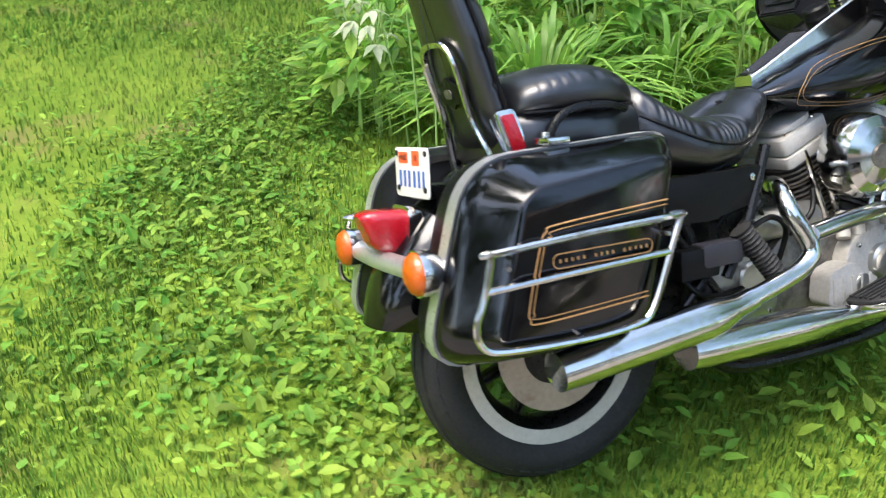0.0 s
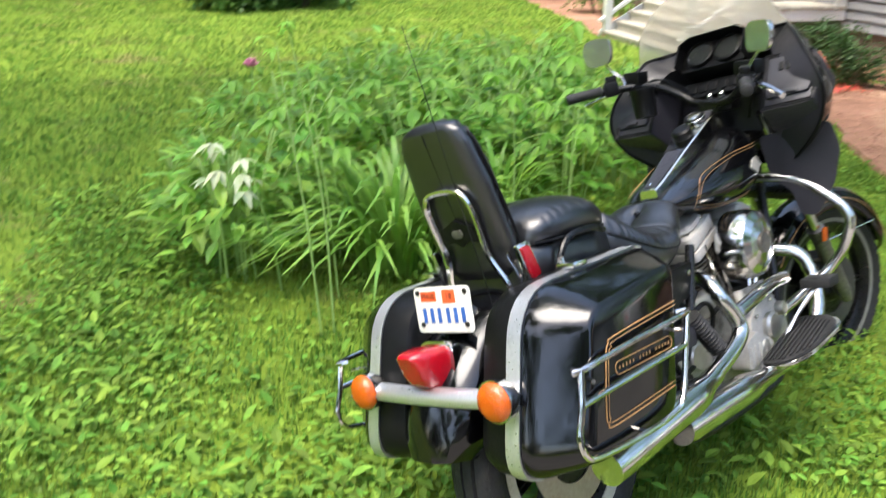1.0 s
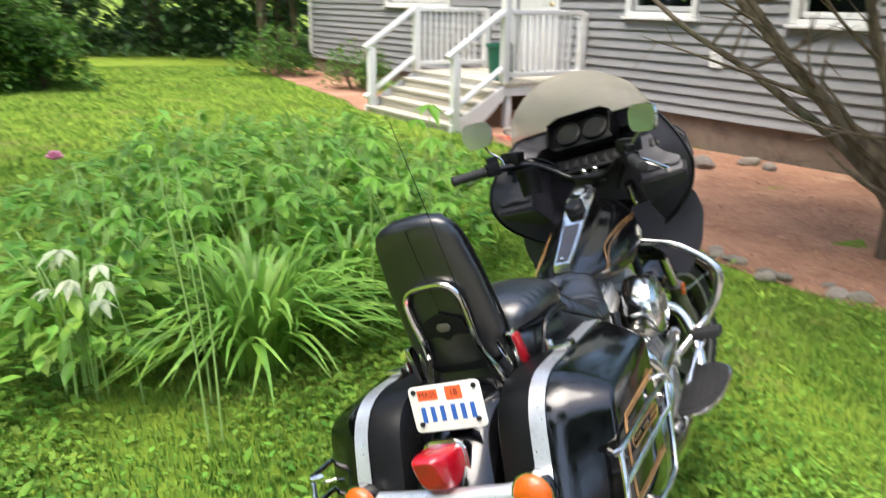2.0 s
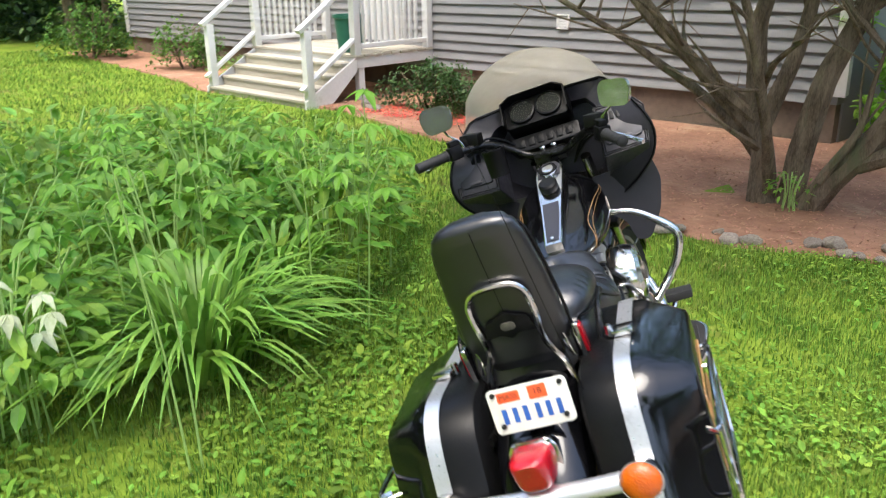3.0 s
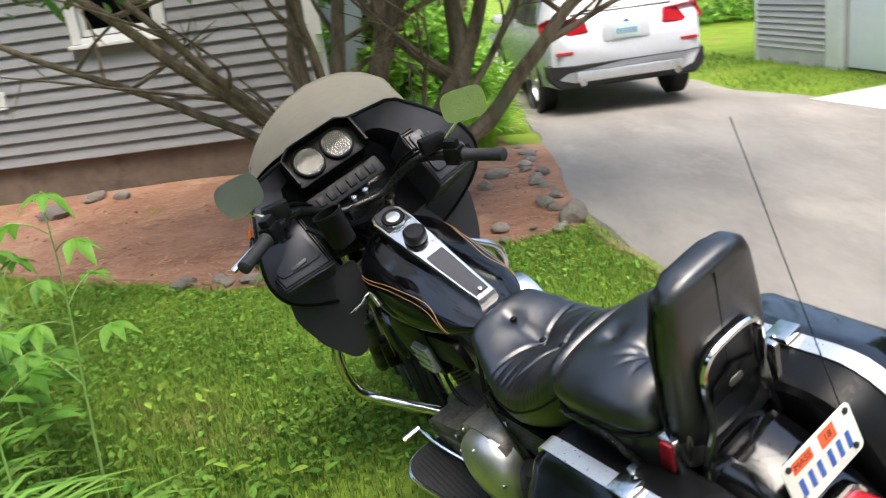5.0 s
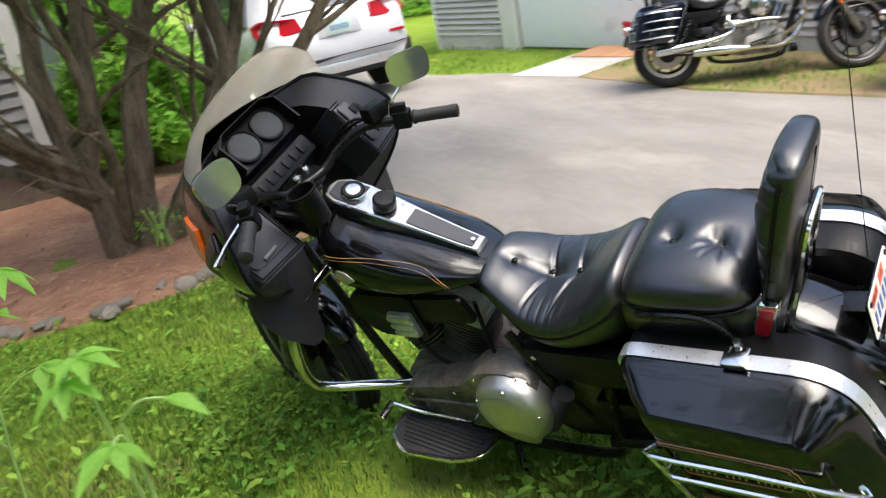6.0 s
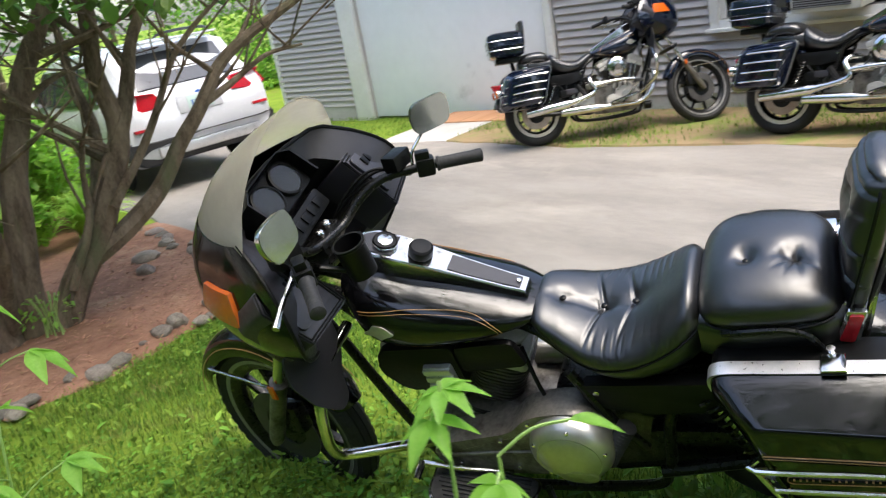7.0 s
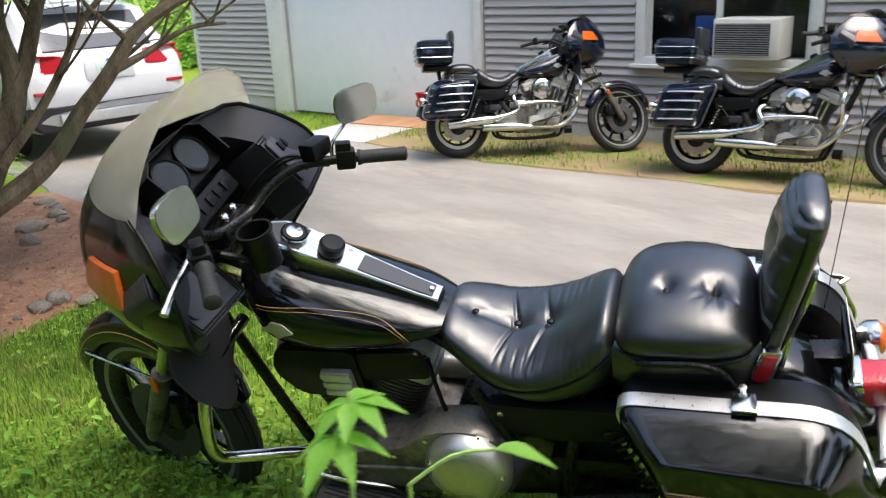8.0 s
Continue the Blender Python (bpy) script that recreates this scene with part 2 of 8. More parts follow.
def lathe(bm, profile, m=None, seg=32, closed=False):
    """Turns (radius, height) points about z, then places them by m."""
    m = m or Matrix()
    rings = [[m @ Vector((r * math.cos(k * math.tau / seg), r * math.sin(k * math.tau / seg), h)) for k in range(seg)] for r, h in profile]
    vs = [[bm.verts.new(p) for p in ring] for ring in rings]
    stitch(bm, vs, closed)
    if not closed:
        for ring, flip in ((vs[0], True), (vs[-1], False)):
            bm.faces.new(ring[::-1] if flip else ring)
    return bm


def slab(bm, outline, depth, m=None, bev=0.0, seg=2):
    """A flat outline (x, y), given thickness along +z, placed by m, with rounded rims."""
    m = m or Matrix()
    lo = [bm.verts.new(m @ Vector((x, y, 0))) for x, y in outline]
    hi = [bm.verts.new(m @ Vector((x, y, depth))) for x, y in outline]
    stitch(bm, [lo, hi])
    a, b = bm.faces.new(lo[::-1]), bm.faces.new(hi)
    if bev:
        bmesh.ops.bevel(bm, geom=list(a.edges) + list(b.edges), offset=bev, segments=seg, profile=0.6, affect="EDGES")
    return bm


def rounded(w, h, r, n=5, cx=0.0, cy=0.0):
    """The outline of a rectangle with round corners."""
    out = []
    for sx, sy, a0 in ((1, 1, 0), (-1, 1, 90), (-1, -1, 180), (1, -1, 270)):
        for k in range(n + 1):
            a = radians(a0 + 90 * k / n)
            out.append((cx + sx * (w / 2 - r) + r * math.cos(a), cy + sy * (h / 2 - r) + r * math.sin(a)))
    return out


def round_poly(pts, r, n=4):
    """A polygon of 2D points with its corners rounded."""
    out = []
    for i, p in enumerate(pts):
        p, a, b = Vector(p), Vector(pts[i - 1]), Vector(pts[(i + 1) % len(pts)])
        q = r[i] if isinstance(r, (list, tuple)) else r
        u, v = (a - p), (b - p)
        s, e = p + u.normalized() * min(q, u.length * 0.45), p + v.normalized() * min(q, v.length * 0.45)
        for k in range(n + 1):
            t = k / n
            w = s * (1 - t) ** 2 + p * 2 * t * (1 - t) + e * t * t
            out.append((w.x, w.y))
    return out


def frame_matrix(origin, x, z):
    """A placing whose local x and z run along the given directions."""
    z = Vector(z).normalized()
    x = Vector(x)
    x = (x - z * x.dot(z)).normalized()
    y = z.cross(x)
    m = Matrix((x, y, z)).transposed().to_4x4()
    m.translation = origin
    return m


def numpy_mesh(name, verts, faces, mat, smooth=False):
    """A mesh object from arrays of vertices and of faces with equal corners."""
    me = bpy.data.meshes.new(name)
    nf, k = faces.shape
    me.vertices.add(len(verts)), me.loops.add(nf * k), me.polygons.add(nf)
    me.vertices.foreach_set("co", np.ascontiguousarray(verts, dtype=np.float32).ravel())
    me.loops.foreach_set("vertex_index", np.ascontiguousarray(faces, dtype=np.int32).ravel())
    me.polygons.foreach_set("loop_start", np.arange(0, nf * k, k, dtype=np.int32))
    me.polygons.foreach_set("use_smooth", np.full(nf, smooth))
    me.materials.append(mat)
    me.update(calc_edges=True)
    return new(name, me)


def scatter(name, proto, faces, places, yaw, tilt, size, mat, up=None):
    """Many small copies of one leaf or blade, joined in one mesh: proto (n, 3), faces (m, k), then one row per copy."""
    places, yaw, tilt, size = (np.asarray(v, float) for v in (places, yaw, tilt, size))
    n = len(places)
    p = proto[None] * (size[:, None, None] if size.ndim == 1 else size[:, None, :])
    c, s = np.cos(tilt)[:, None], np.sin(tilt)[:, None]
    x, y, z = p[..., 0], p[..., 1] * c - p[..., 2] * s, p[..., 1] * s + p[..., 2] * c
    c, s = np.cos(yaw)[:, None], np.sin(yaw)[:, None]
    v = np.stack([x * c - y * s, x * s + y * c, z], -1) + places[:, None]
    f = faces[None] + (np.arange(n) * len(proto))[:, None, None]
    return numpy_mesh(name, v.reshape(-1, 3), f.reshape(-1, faces.shape[1]), mat)


# ---- the ground ----
NEAR_EDGE = ([-6, 0.8, 1.5, 2.3, 3.0, 4.25, 5.2, 11, 26], [0.9, 0.57, 0.46, 0.34, 0.18, 0.0, 0.04, -0.1, -0.4])
FAR_EDGE = ([-6, 1.1, 2.1, 3.0, 4.5, 6.0, 7.3, 8.0, 8.8, 12, 26], [5.2, 4.16, 3.86, 3.78, 3.38, 3.3, 3.28, 2.98, 2.55, 2.3, 2.3])
BED_EDGE = ([-17, -11, -9.9, -7.0, -4.2, -3.2, -2.3, -1.7, -1.2, -0.85, 0.05, 0.3], [5.3, 4.6, 4.3, 4.5, 3.95, 3.4, 3.04, 2.86, 2.99, 3.1, 3.42, 3.75])


def drive_near(y):
    return float(np.interp(y, *NEAR_EDGE))


def drive_far(y):
    return float(np.interp(y, *FAR_EDGE))


def bed_near(x):
    """The lawn side of the mulch bed before the house."""
    return float(np.interp(x, *BED_EDGE))


def sheet(name, xs, ys, z_of, mat, keep=lambda x, y: True):
    bm = bmesh.new()
    grid = {(i, j): bm.verts.new((x, y, z_of(x, y))) for i, x in enumerate(xs) for j, y in enumerate(ys)}
    for i in range(len(xs) - 1):
        for j in range(len(ys) - 1):
            if keep((xs[i] + xs[i + 1]) / 2, (ys[j] + ys[j + 1]) / 2):
                bm.faces.new((grid[i, j], grid[i + 1, j], grid[i + 1, j + 1], grid[i, j + 1]))
    return part(name, bm, mat)


def lawn_z(x, y):
    far = max(abs(x), abs(y))
    bump_z = 0.018 * noise.noise(Vector((x * 0.5, y * 0.5, 0.3))) if far > 3 else 0.0
    return ground_z(x, y) * (1.0 if far < 40 else 40 / far) + bump_z


span = [-900, -300, -120, -60, -40] + [v * 1.5 for v in range(-20, 20)] + [40, 60, 120, 300, 900]
tagged(sheet("ground", span, span, lawn_z, M_GRASS_GROUND), "mown green lawn with bare earthy patches", "lawn", kind="structure")


def strip(name, ys, left, right, mat, lift, cols=8, rag=0.0, seed=0.0):
    bm = bmesh.new()
    rows = []
    for y in ys:
        a, b = left(y), right(y)
        a += rag * noise.noise(Vector((y * 1.7, seed, 0)))
        b += rag * noise.noise(Vector((y * 1.7, seed + 5, 0)))
        fr = [0, 0.03 / (b - a)] + [k / cols for k in range(1, cols)] + [1 - 0.03 / (b - a), 1]
        rows.append([Vector((a + (b - a) * q, y, 0)) for q in fr])
    for row in rows:
        for k, p in enumerate(row):
            p.z = lawn_z(p.x, p.y) + (lift if 0 < k < len(row) - 1 else -0.02)
    loft(bm, rows, cap=False, ring_closed=False)
    bmesh.ops.recalc_face_normals(bm, faces=bm.faces)
    return part(name, bm, mat)


ys = [-6 + 0.3 * k for k in range(108)]
tagged(strip("driveway", ys, drive_near, drive_far, M_ASPHALT, 0.016, 14, 0.1), "worn grey asphalt driveway with faded patches", "driveway", kind="structure")
tagged(strip("soil_edge", [-6 + 0.25 * k for k in range(40)], lambda y: drive_near(y) - 0.07, lambda y: drive_near(y) + 0.035, M_SOIL, 0.021, 3, 0.07, 2.0), "bare brown soil along the edge of the driveway", "soil", kind="structure")
GA = Vector((3.876, 11.68, -0.1))   # the outbuilding's near corner, and the line of its front
gdir = Vector((0.2, -0.9798, 0.0)).normalized()
tagged(strip("verge", [0.0 + 7.3 * k / 40 for k in range(41)], drive_far, lambda y: GA.x + (GA.y - y) * gdir.x / -gdir.y - 0.06, M_SOIL, 0.02, 8, 0.05), "bare orange-brown soil between the driveway and the outbuilding", "verge", kind="structure")

bm = bmesh.new()
rows = []
for k in range(72):
    x = -17 + 17.2 * k / 71
    y0, y1 = bed_near(x) + 0.12 * noise.noise(Vector((x * 2.1, 3, 0))), 6.48 if x < -2.05 else 9.0
    if x > -0.35:
        y1 = 6.4
    fr = [0, 0.015] + [j / 14 for j in range(1, 15)]
    rows.append([Vector((min(x, drive_near(y0 + (y1 - y0) * q) + 0.03), y0 + (y1 - y0) * q, 0)) for q in fr])
for row in rows:
    for j, p in enumerate(row):
        p.z = lawn_z(p.x, p.y) + (0.02 + 0.03 * noise.noise(p * 1.3) if j else -0.03)
loft(bm, rows, cap=False, ring_closed=False)
bmesh.ops.recalc_face_normals(bm, faces=bm.faces)
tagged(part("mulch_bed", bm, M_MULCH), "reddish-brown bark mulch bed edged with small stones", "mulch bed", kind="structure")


# ---- the house ----
WALL_Y, SIDING_LOW, HOUSE_L, HOUSE_R = 6.49, 0.29, -16.5, -1.98
HOUSE_TOP = 2.68
OPENINGS = [(-6.57, -5.57, 1.45, 2.5), (-4.2, -3.42, 1.42, 2.5), (-12.9, -10.8, 1.5, 2.5), (-8.93, -8.05, 0.57, 2.6)]


def wall_with_holes(name, length, low, high, holes, thick, m, mat):
    """A wall along local x with its face at y = 0 and holes cut right through."""
    xs = sorted({0, length, *(v for h in holes for v in h[:2])})
    zs = sorted({low, high, *(v for h in holes for v in h[2:])})
    bm = bmesh.new()
    inside = lambda x, z: 0 < x < length and low < z < high and not any(a < x < b and c < z < d for a, b, c, d in holes)  # noqa: E731
    quad = lambda *p: bm.faces.new([bm.verts.new(m @ Vector(q)) for q in p])  # noqa: E731
    for x0, x1 in zip(xs, xs[1:]):
        for z0, z1 in zip(zs, zs[1:]):
            cx, cz = (x0 + x1) / 2, (z0 + z1) / 2
            if not inside(cx, cz):
                continue
            quad((x0, 0, z0), (x1, 0, z0), (x1, 0, z1), (x0, 0, z1))
            quad((x1, thick, z0), (x0, thick, z0), (x0, thick, z1), (x1, thick, z1))
            if not inside(x0 - 0.01, cz):
                quad((x0, thick, z0), (x0, 0, z0), (x0, 0, z1), (x0, thick, z1))
            if not inside(x1 + 0.01, cz):
                quad((x1, 0, z0), (x1, thick, z0), (x1, thick, z1), (x1, 0, z1))
            if not inside(cx, z0 - 0.01):
                quad((x0, thick, z0), (x1, thick, z0), (x1, 0, z0), (x0, 0, z0))
            if not inside(cx, z1 + 0.01):
                quad((x0, 0, z1), (x1, 0, z1), (x1, thick, z1), (x0, thick, z1))
    bmesh.ops.remove_doubles(bm, verts=bm.verts, dist=0.0005)
    return part(name, bm, mat)


def clapboards(wall, length, low, high, holes, step, m, mat, name="siding_board"):
    """Lapped boards, one object a run, split round the holes."""
    z = low
    while z < high - 0.02:
        top = min(z + step, high)
        cuts = [(a - 0.02, b + 0.02) for a, b, c, d in holes if c - 0.03 < (z + top) / 2 < d + 0.03]
        x = 0.0
        for a, b in sorted(cuts) + [(length, length)]:
            if a - x > 0.05:
                bm = bmesh.new()
                prof = [(-0.004, z + 0.004), (-0.036, z - 0.004), (-0.038, z + 0.004), (-0.008, top + 0.002), (-0.004, top + 0.002)]
                n = max(2, int((a - x) / 1.2))
                rings = [[m @ Vector((x + (a - x) * k / n, yy + 0.0015 * noise.noise(Vector((x + k * 0.7, z * 9, 1))), zz)) for yy, zz in prof] for k in range(n + 1)]
                loft(bm, rings)
                bmesh.ops.recalc_face_normals(bm, faces=bm.faces)
                part(name, bm, mat, wall, angle=20)
            x = b
        z += step


mw = Matrix.Translation((HOUSE_L, WALL_Y, 0))
holes = [(a - HOUSE_L, b - HOUSE_L, c, d) for a, b, c, d in OPENINGS]
house_wall = tagged(wall_with_holes("wall_house_front", HOUSE_R - HOUSE_L, SIDING_LOW, HOUSE_TOP, holes, 0.15, mw, M_SIDING), "house wall clad in grey lapped vinyl siding", "wall", kind="structure")
bm = bmesh.new()
box(bm, ((HOUSE_L + HOUSE_R) / 2, WALL_Y + 0.13, 0.0), (HOUSE_R - HOUSE_L - 0.04, 0.2, 0.58))
tagged(part("foundation", bm, M_FOUNDATION), "brown painted block foundation of the house", "foundation", kind="structure")
bm = bmesh.new()
box(bm, (HOUSE_R - 0.075, WALL_Y + 4.0, 1.2), (0.15, 7.69, 3.1))
tagged(part("wall_house_side", bm, M_SIDING), "plain grey side wall of the house", "wall", kind="structure")
bm = bmesh.new()
box(bm, (HOUSE_L + 0.075, WALL_Y + 4.0, 1.2), (0.15, 7.69, 3.1))
box(bm, ((HOUSE_L + HOUSE_R) / 2, WALL_Y + 7.95, 1.2), (HOUSE_R - HOUSE_L, 0.15, 3.1))
tagged(part("wall_house_back", bm, M_SIDING), "plain grey back walls of the house", "wall", kind="structure")
bm = bmesh.new()
loft(bm, [[Vector((x, WALL_Y - 0.35, HOUSE_TOP)), Vector((x, WALL_Y + 8.4, HOUSE_TOP)), Vector((x, WALL_Y + 4, HOUSE_TOP + 1.7))] for x in (HOUSE_L - 0.3, HOUSE_R + 0.3)])
tagged(part("roof_house", bm, M_FOUNDATION), "low gable roof of the house", "roof", kind="structure")


def trim_boards(name, label, boxes, mat, kind="structure", category="trim", bev=0.004):
    bm = bmesh.new()
    for c, s in boxes:
        box(bm, c, s, bev)
    return tagged(part(name, bm, mat), label, category, kind=kind)


trim_boards("trim_corner", "white corner board of the house", [((HOUSE_R + 0.005, WALL_Y - 0.022, 1.55), (0.14, 0.035, 2.36)), ((HOUSE_R + 0.03, WALL_Y + 0.06, 1.55), (0.035, 0.13, 2.36))], M_WHITE)
trim_boards("trim_corner_far", "white corner board of the house", [((HOUSE_L - 0.005, WALL_Y - 0.022, 1.55), (0.14, 0.035, 2.36))], M_WHITE)


def house_window(number, a, b, c, d, dark):
    w = thing("window_%d" % number, Matrix.Translation(((a + b) / 2, WALL_Y, c)), "white-framed window with a dark board for the unlit room behind it", "window", kind="structure")
    wd, h = b - a, d - c
    bm = bmesh.new()
    for cx, cz, sx, sz in ((-wd / 2 - 0.03, h / 2, 0.09, h + 0.1), (wd / 2 + 0.03, h / 2, 0.09, h + 0.1), (0, h + 0.03, wd - 0.032, 0.09), (0, -0.03, wd - 0.032, 0.06)):
        box(bm, (cx, -0.03, cz), (sx, 0.05, sz), 0.004)
    part("window_frame", bm, M_WHITE, w)
    bm = bmesh.new()
    box(bm, (0, -0.05, -0.075), (wd + 0.2, 0.1, 0.035), 0.005)
    part("window_sill", bm, M_WHITE, w)
    bm = bmesh.new()
    for cx, cz, sx, sz in ((-wd / 2 + 0.04, h / 2, 0.05, h - 0.02), (wd / 2 - 0.04, h / 2, 0.05, h - 0.02), (0, 0.04, wd - 0.13, 0.06), (0, h * 0.5, wd - 0.13, 0.05), (0, h - 0.04, wd - 0.13, 0.05)):
        box(bm, (cx, 0.03, cz), (sx, 0.04, sz), 0.003)
    part("sash", bm, material("sash_grey", (0.5, 0.5, 0.48), rough=0.5) if number == 1 else M_WHITE, w)
    for z0, z1 in ((0.07, h * 0.5 - 0.025), (h * 0.5 + 0.025, h - 0.065)):
        bm = bmesh.new()
        box(bm, (0, 0.035, (z0 + z1) / 2), (wd - 0.135, 0.006, z1 - z0))
        p = part("pane", bm, M_PANE, w)
        p.visible_shadow = False
    # A near-black board paints in the shade of the room behind.
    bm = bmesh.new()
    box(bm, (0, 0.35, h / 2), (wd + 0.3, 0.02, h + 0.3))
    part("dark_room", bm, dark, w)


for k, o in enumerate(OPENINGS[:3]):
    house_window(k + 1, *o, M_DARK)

# The door on the porch.
a, b, c, d = OPENINGS[3]
door = thing("door_1", Matrix.Translation(((a + b) / 2, WALL_Y, c)), "white panelled front door with white trim", "door", kind="structure")
bm = bmesh.new()
box(bm, (0, 0.05, (d - c) / 2), (b - a - 0.01, 0.045, d - c - 0.01), 0.003)
leaf = part("door_leaf", bm, M_WHITE, door)
for cx in (-0.21, 0.21):
    for cz, sz in ((0.5, 0.6), (1.3, 0.75)):
        bm = bmesh.new()
        box(bm, (cx, 0.024, cz), (0.28, 0.012, sz), 0.005)
        part("door_panel", bm, M_WHITE, leaf)
bm = bmesh.new()
for cx in (-0.5, 0.5):
    box(bm, (cx, -0.03, 1.0), (0.12, 0.05, 2.1), 0.004)
box(bm, (0, -0.03, 2.1), (0.878, 0.05, 0.1), 0.004)
part("door_frame", bm, M_WHITE, door)
bm = bmesh.new()
lathe(bm, [(0.012, 0), (0.012, 0.03), (0.03, 0.04), (0.033, 0.055), (0.02, 0.068)], frame_matrix((0.37, 0.028, 0.95), (1, 0, 0), (0, -1, 0)), 12)
part("door_knob", bm, material("brass", (0.55, 0.4, 0.15), rough=0.3, metal=1.0), door)

# The vent on the wall.
vent = thing("dryer_vent", Matrix.Translation((-5.155, WALL_Y - 0.025, 0.946)), "small white square dryer vent on the siding", "vent")
bm = bmesh.new()
for cx, cz, sx, sz in ((-0.075, 0, 0.02, 0.17), (0.075, 0, 0.02, 0.17), (0, 0.075, 0.13, 0.02), (0, -0.075, 0.13, 0.02)):
    box(bm, (cx, -0.012, cz), (sx, 0.03, sz), 0.003)
part("vent_frame", bm, M_WHITE, vent)
bm = bmesh.new()
box(bm, (0, -0.004, 0), (0.13, 0.008, 0.13))
part("vent_back", bm, M_CONCRETE, vent)
for k in range(4):
    bm = bmesh.new()
    box(bm, (0, -0.014, -0.045 + 0.03 * k), (0.128, 0.004, 0.026), 0, pose(0, 0, 0))
    part("louver", bm, M_WHITE, vent)

# ---- the porch ----
PX0, PX1, PY, DECK = -9.6, -7.38, 5.1, 0.55
porch = thing("porch", Matrix(), "wooden porch with weathered treads and white railings", "porch", kind="structure")
for k in range(9):
    bm = bmesh.new()
    y0 = PY + (WALL_Y - 0.03 - PY) * k / 9
    box(bm, ((PX0 + PX1) / 2, y0 + 0.066, DECK - 0.017), (PX1 - PX0 + 0.12, 0.132, 0.034), 0.004)
    part("deck_board", bm, M_TREAD, porch)
bm = bmesh.new()
box(bm, ((PX0 + PX1) / 2, PY + 0.045, DECK - 0.1), (PX1 - PX0, 0.04, 0.13), 0.003)
box(bm, (PX1 + 0.02, (PY + WALL_Y) / 2, DECK - 0.1), (0.036, WALL_Y - PY - 0.06, 0.13), 0.003)
box(bm, (PX0 - 0.02, (PY + WALL_Y) / 2, DECK - 0.1), (0.036, WALL_Y - PY - 0.06, 0.13), 0.003)
part("skirt_board", bm, M_WHITE, porch)
for x in (PX0 + 0.03, PX1 - 0.03):
    bm = bmesh.new()
    box(bm, (x, PY + 0.12, 0.2), (0.09, 0.09, 0.55), 0.004)
    part("porch_leg", bm, M_WHITE, porch)
STEPS = 3
for k in range(STEPS + 1):
    z = DECK * (k + 0.35) / (STEPS + 1.2)
    y = 4.33 + (PY - 4.33) * k / (STEPS + 1)
    for j in range(2):
        bm = bmesh.new()
        box(bm, ((PX0 + PX1) / 2, y + 0.065 + 0.135 * j, z), (PX1 - PX0 + 0.02, 0.128, 0.036), 0.005)
        part("tread", bm, M_TREAD, porch)
    bm = bmesh.new()
    box(bm, ((PX0 + PX1) / 2, y + 0.03, z - 0.07), (PX1 - PX0 - 0.02, 0.02, 0.1))
    part("riser", bm, M_TREAD, porch)
for x in (PX0 - 0.03, PX1 + 0.03):
    bm = bmesh.new()
    slab(bm, [(4.31, -0.1), (4.6, -0.1), (PY + 0.02, DECK - 0.2), (PY + 0.02, DECK - 0.03), (4.31, 0.06)], 0.035, frame_matrix((x - 0.0175, 0, 0), (0, 1, 0), (1, 0, 0)))
    part("stringer", bm, M_WHITE, porch)


def post(x, y, z0, z1):
    bm = bmesh.new()
    box(bm, (x, y, (z0 + z1) / 2), (0.1, 0.1, z1 - z0), 0.006)
    part("rail_post", bm, M_WHITE, porch)


RAIL = 0.87
for x in (PX0, PX1):
    post(x, 4.4, -0.03, RAIL + 0.02)
    post(x, PY + 0.05, DECK, DECK + RAIL + 0.06 if x == PX0 else HOUSE_TOP - 0.03)
    post(x, WALL_Y - 0.09, DECK, DECK + RAIL)
    for z, s in ((RAIL + 0.04, 0.09), (0.22, 0.07)):
        bm = bmesh.new()
        lo, hi = Vector((x, 4.29, z - 0.03)), Vector((x, PY + 0.05, z + DECK - 0.01))
        d = hi - lo
        box(bm, (0, 0, 0), (0.09, d.length, s * 0.6), 0.006, frame_matrix((lo + hi) / 2, (1, 0, 0), Vector((1, 0, 0)).cross(d)))
        part("hand_rail", bm, M_WHITE, porch)
    for z in (DECK + RAIL, DECK + 0.1):
        bm = bmesh.new()
        box(bm, (x, (PY + WALL_Y) / 2, z), (0.07, WALL_Y - PY - 0.2, 0.06), 0.005)
        part("rail", bm, M_WHITE, porch)
    for k in range(10):
        bm = bmesh.new()
        box(bm, (x, PY + 0.19 + 0.1 * k, DECK + RAIL / 2 + 0.05), (0.035, 0.035, RAIL - 0.13), 0.003)
        part("baluster", bm, M_WHITE, porch)

planter = thing("planter", Matrix.Translation((-7.75, 5.36, DECK)), "dark green plastic bin standing on the porch", "bin")
bm = bmesh.new()
lathe(bm, [(0.1, 0), (0.15, 0.01), (0.19, 0.42), (0.21, 0.43), (0.21, 0.47), (0.185, 0.47), (0.14, 0.04), (0.02, 0.03)], None, 24)
part("tub", bm, material("green_plastic", (0.015, 0.09, 0.06), (0.02, 0.12, 0.08), rough=0.4), planter)

# ---- the garage ----
GL = 15.0
mg = Matrix((gdir, Vector((-gdir.y, gdir.x, 0)), Vector((0, 0, 1)))).transposed().to_4x4()
mg.translation = GA
G_LOW, G_TOP = 0.12, 2.8
DOOR = (2.09, 5.42, -0.2, 2.05)
GWIN = (7.55, 9.16, 0.73, 1.9)
g_holes = [(DOOR[0], DOOR[1], -0.3, DOOR[3]), GWIN]
garage_wall = tagged(wall_with_holes("wall_garage", GL, -0.26, G_TOP, g_holes, 0.15, mg, M_SIDING_TAN), "outbuilding wall clad in tan lapped siding", "wall", kind="structure")

def garage_box(bm, c, s, bev=0.004):
    return box(bm, c, s, bev, mg)


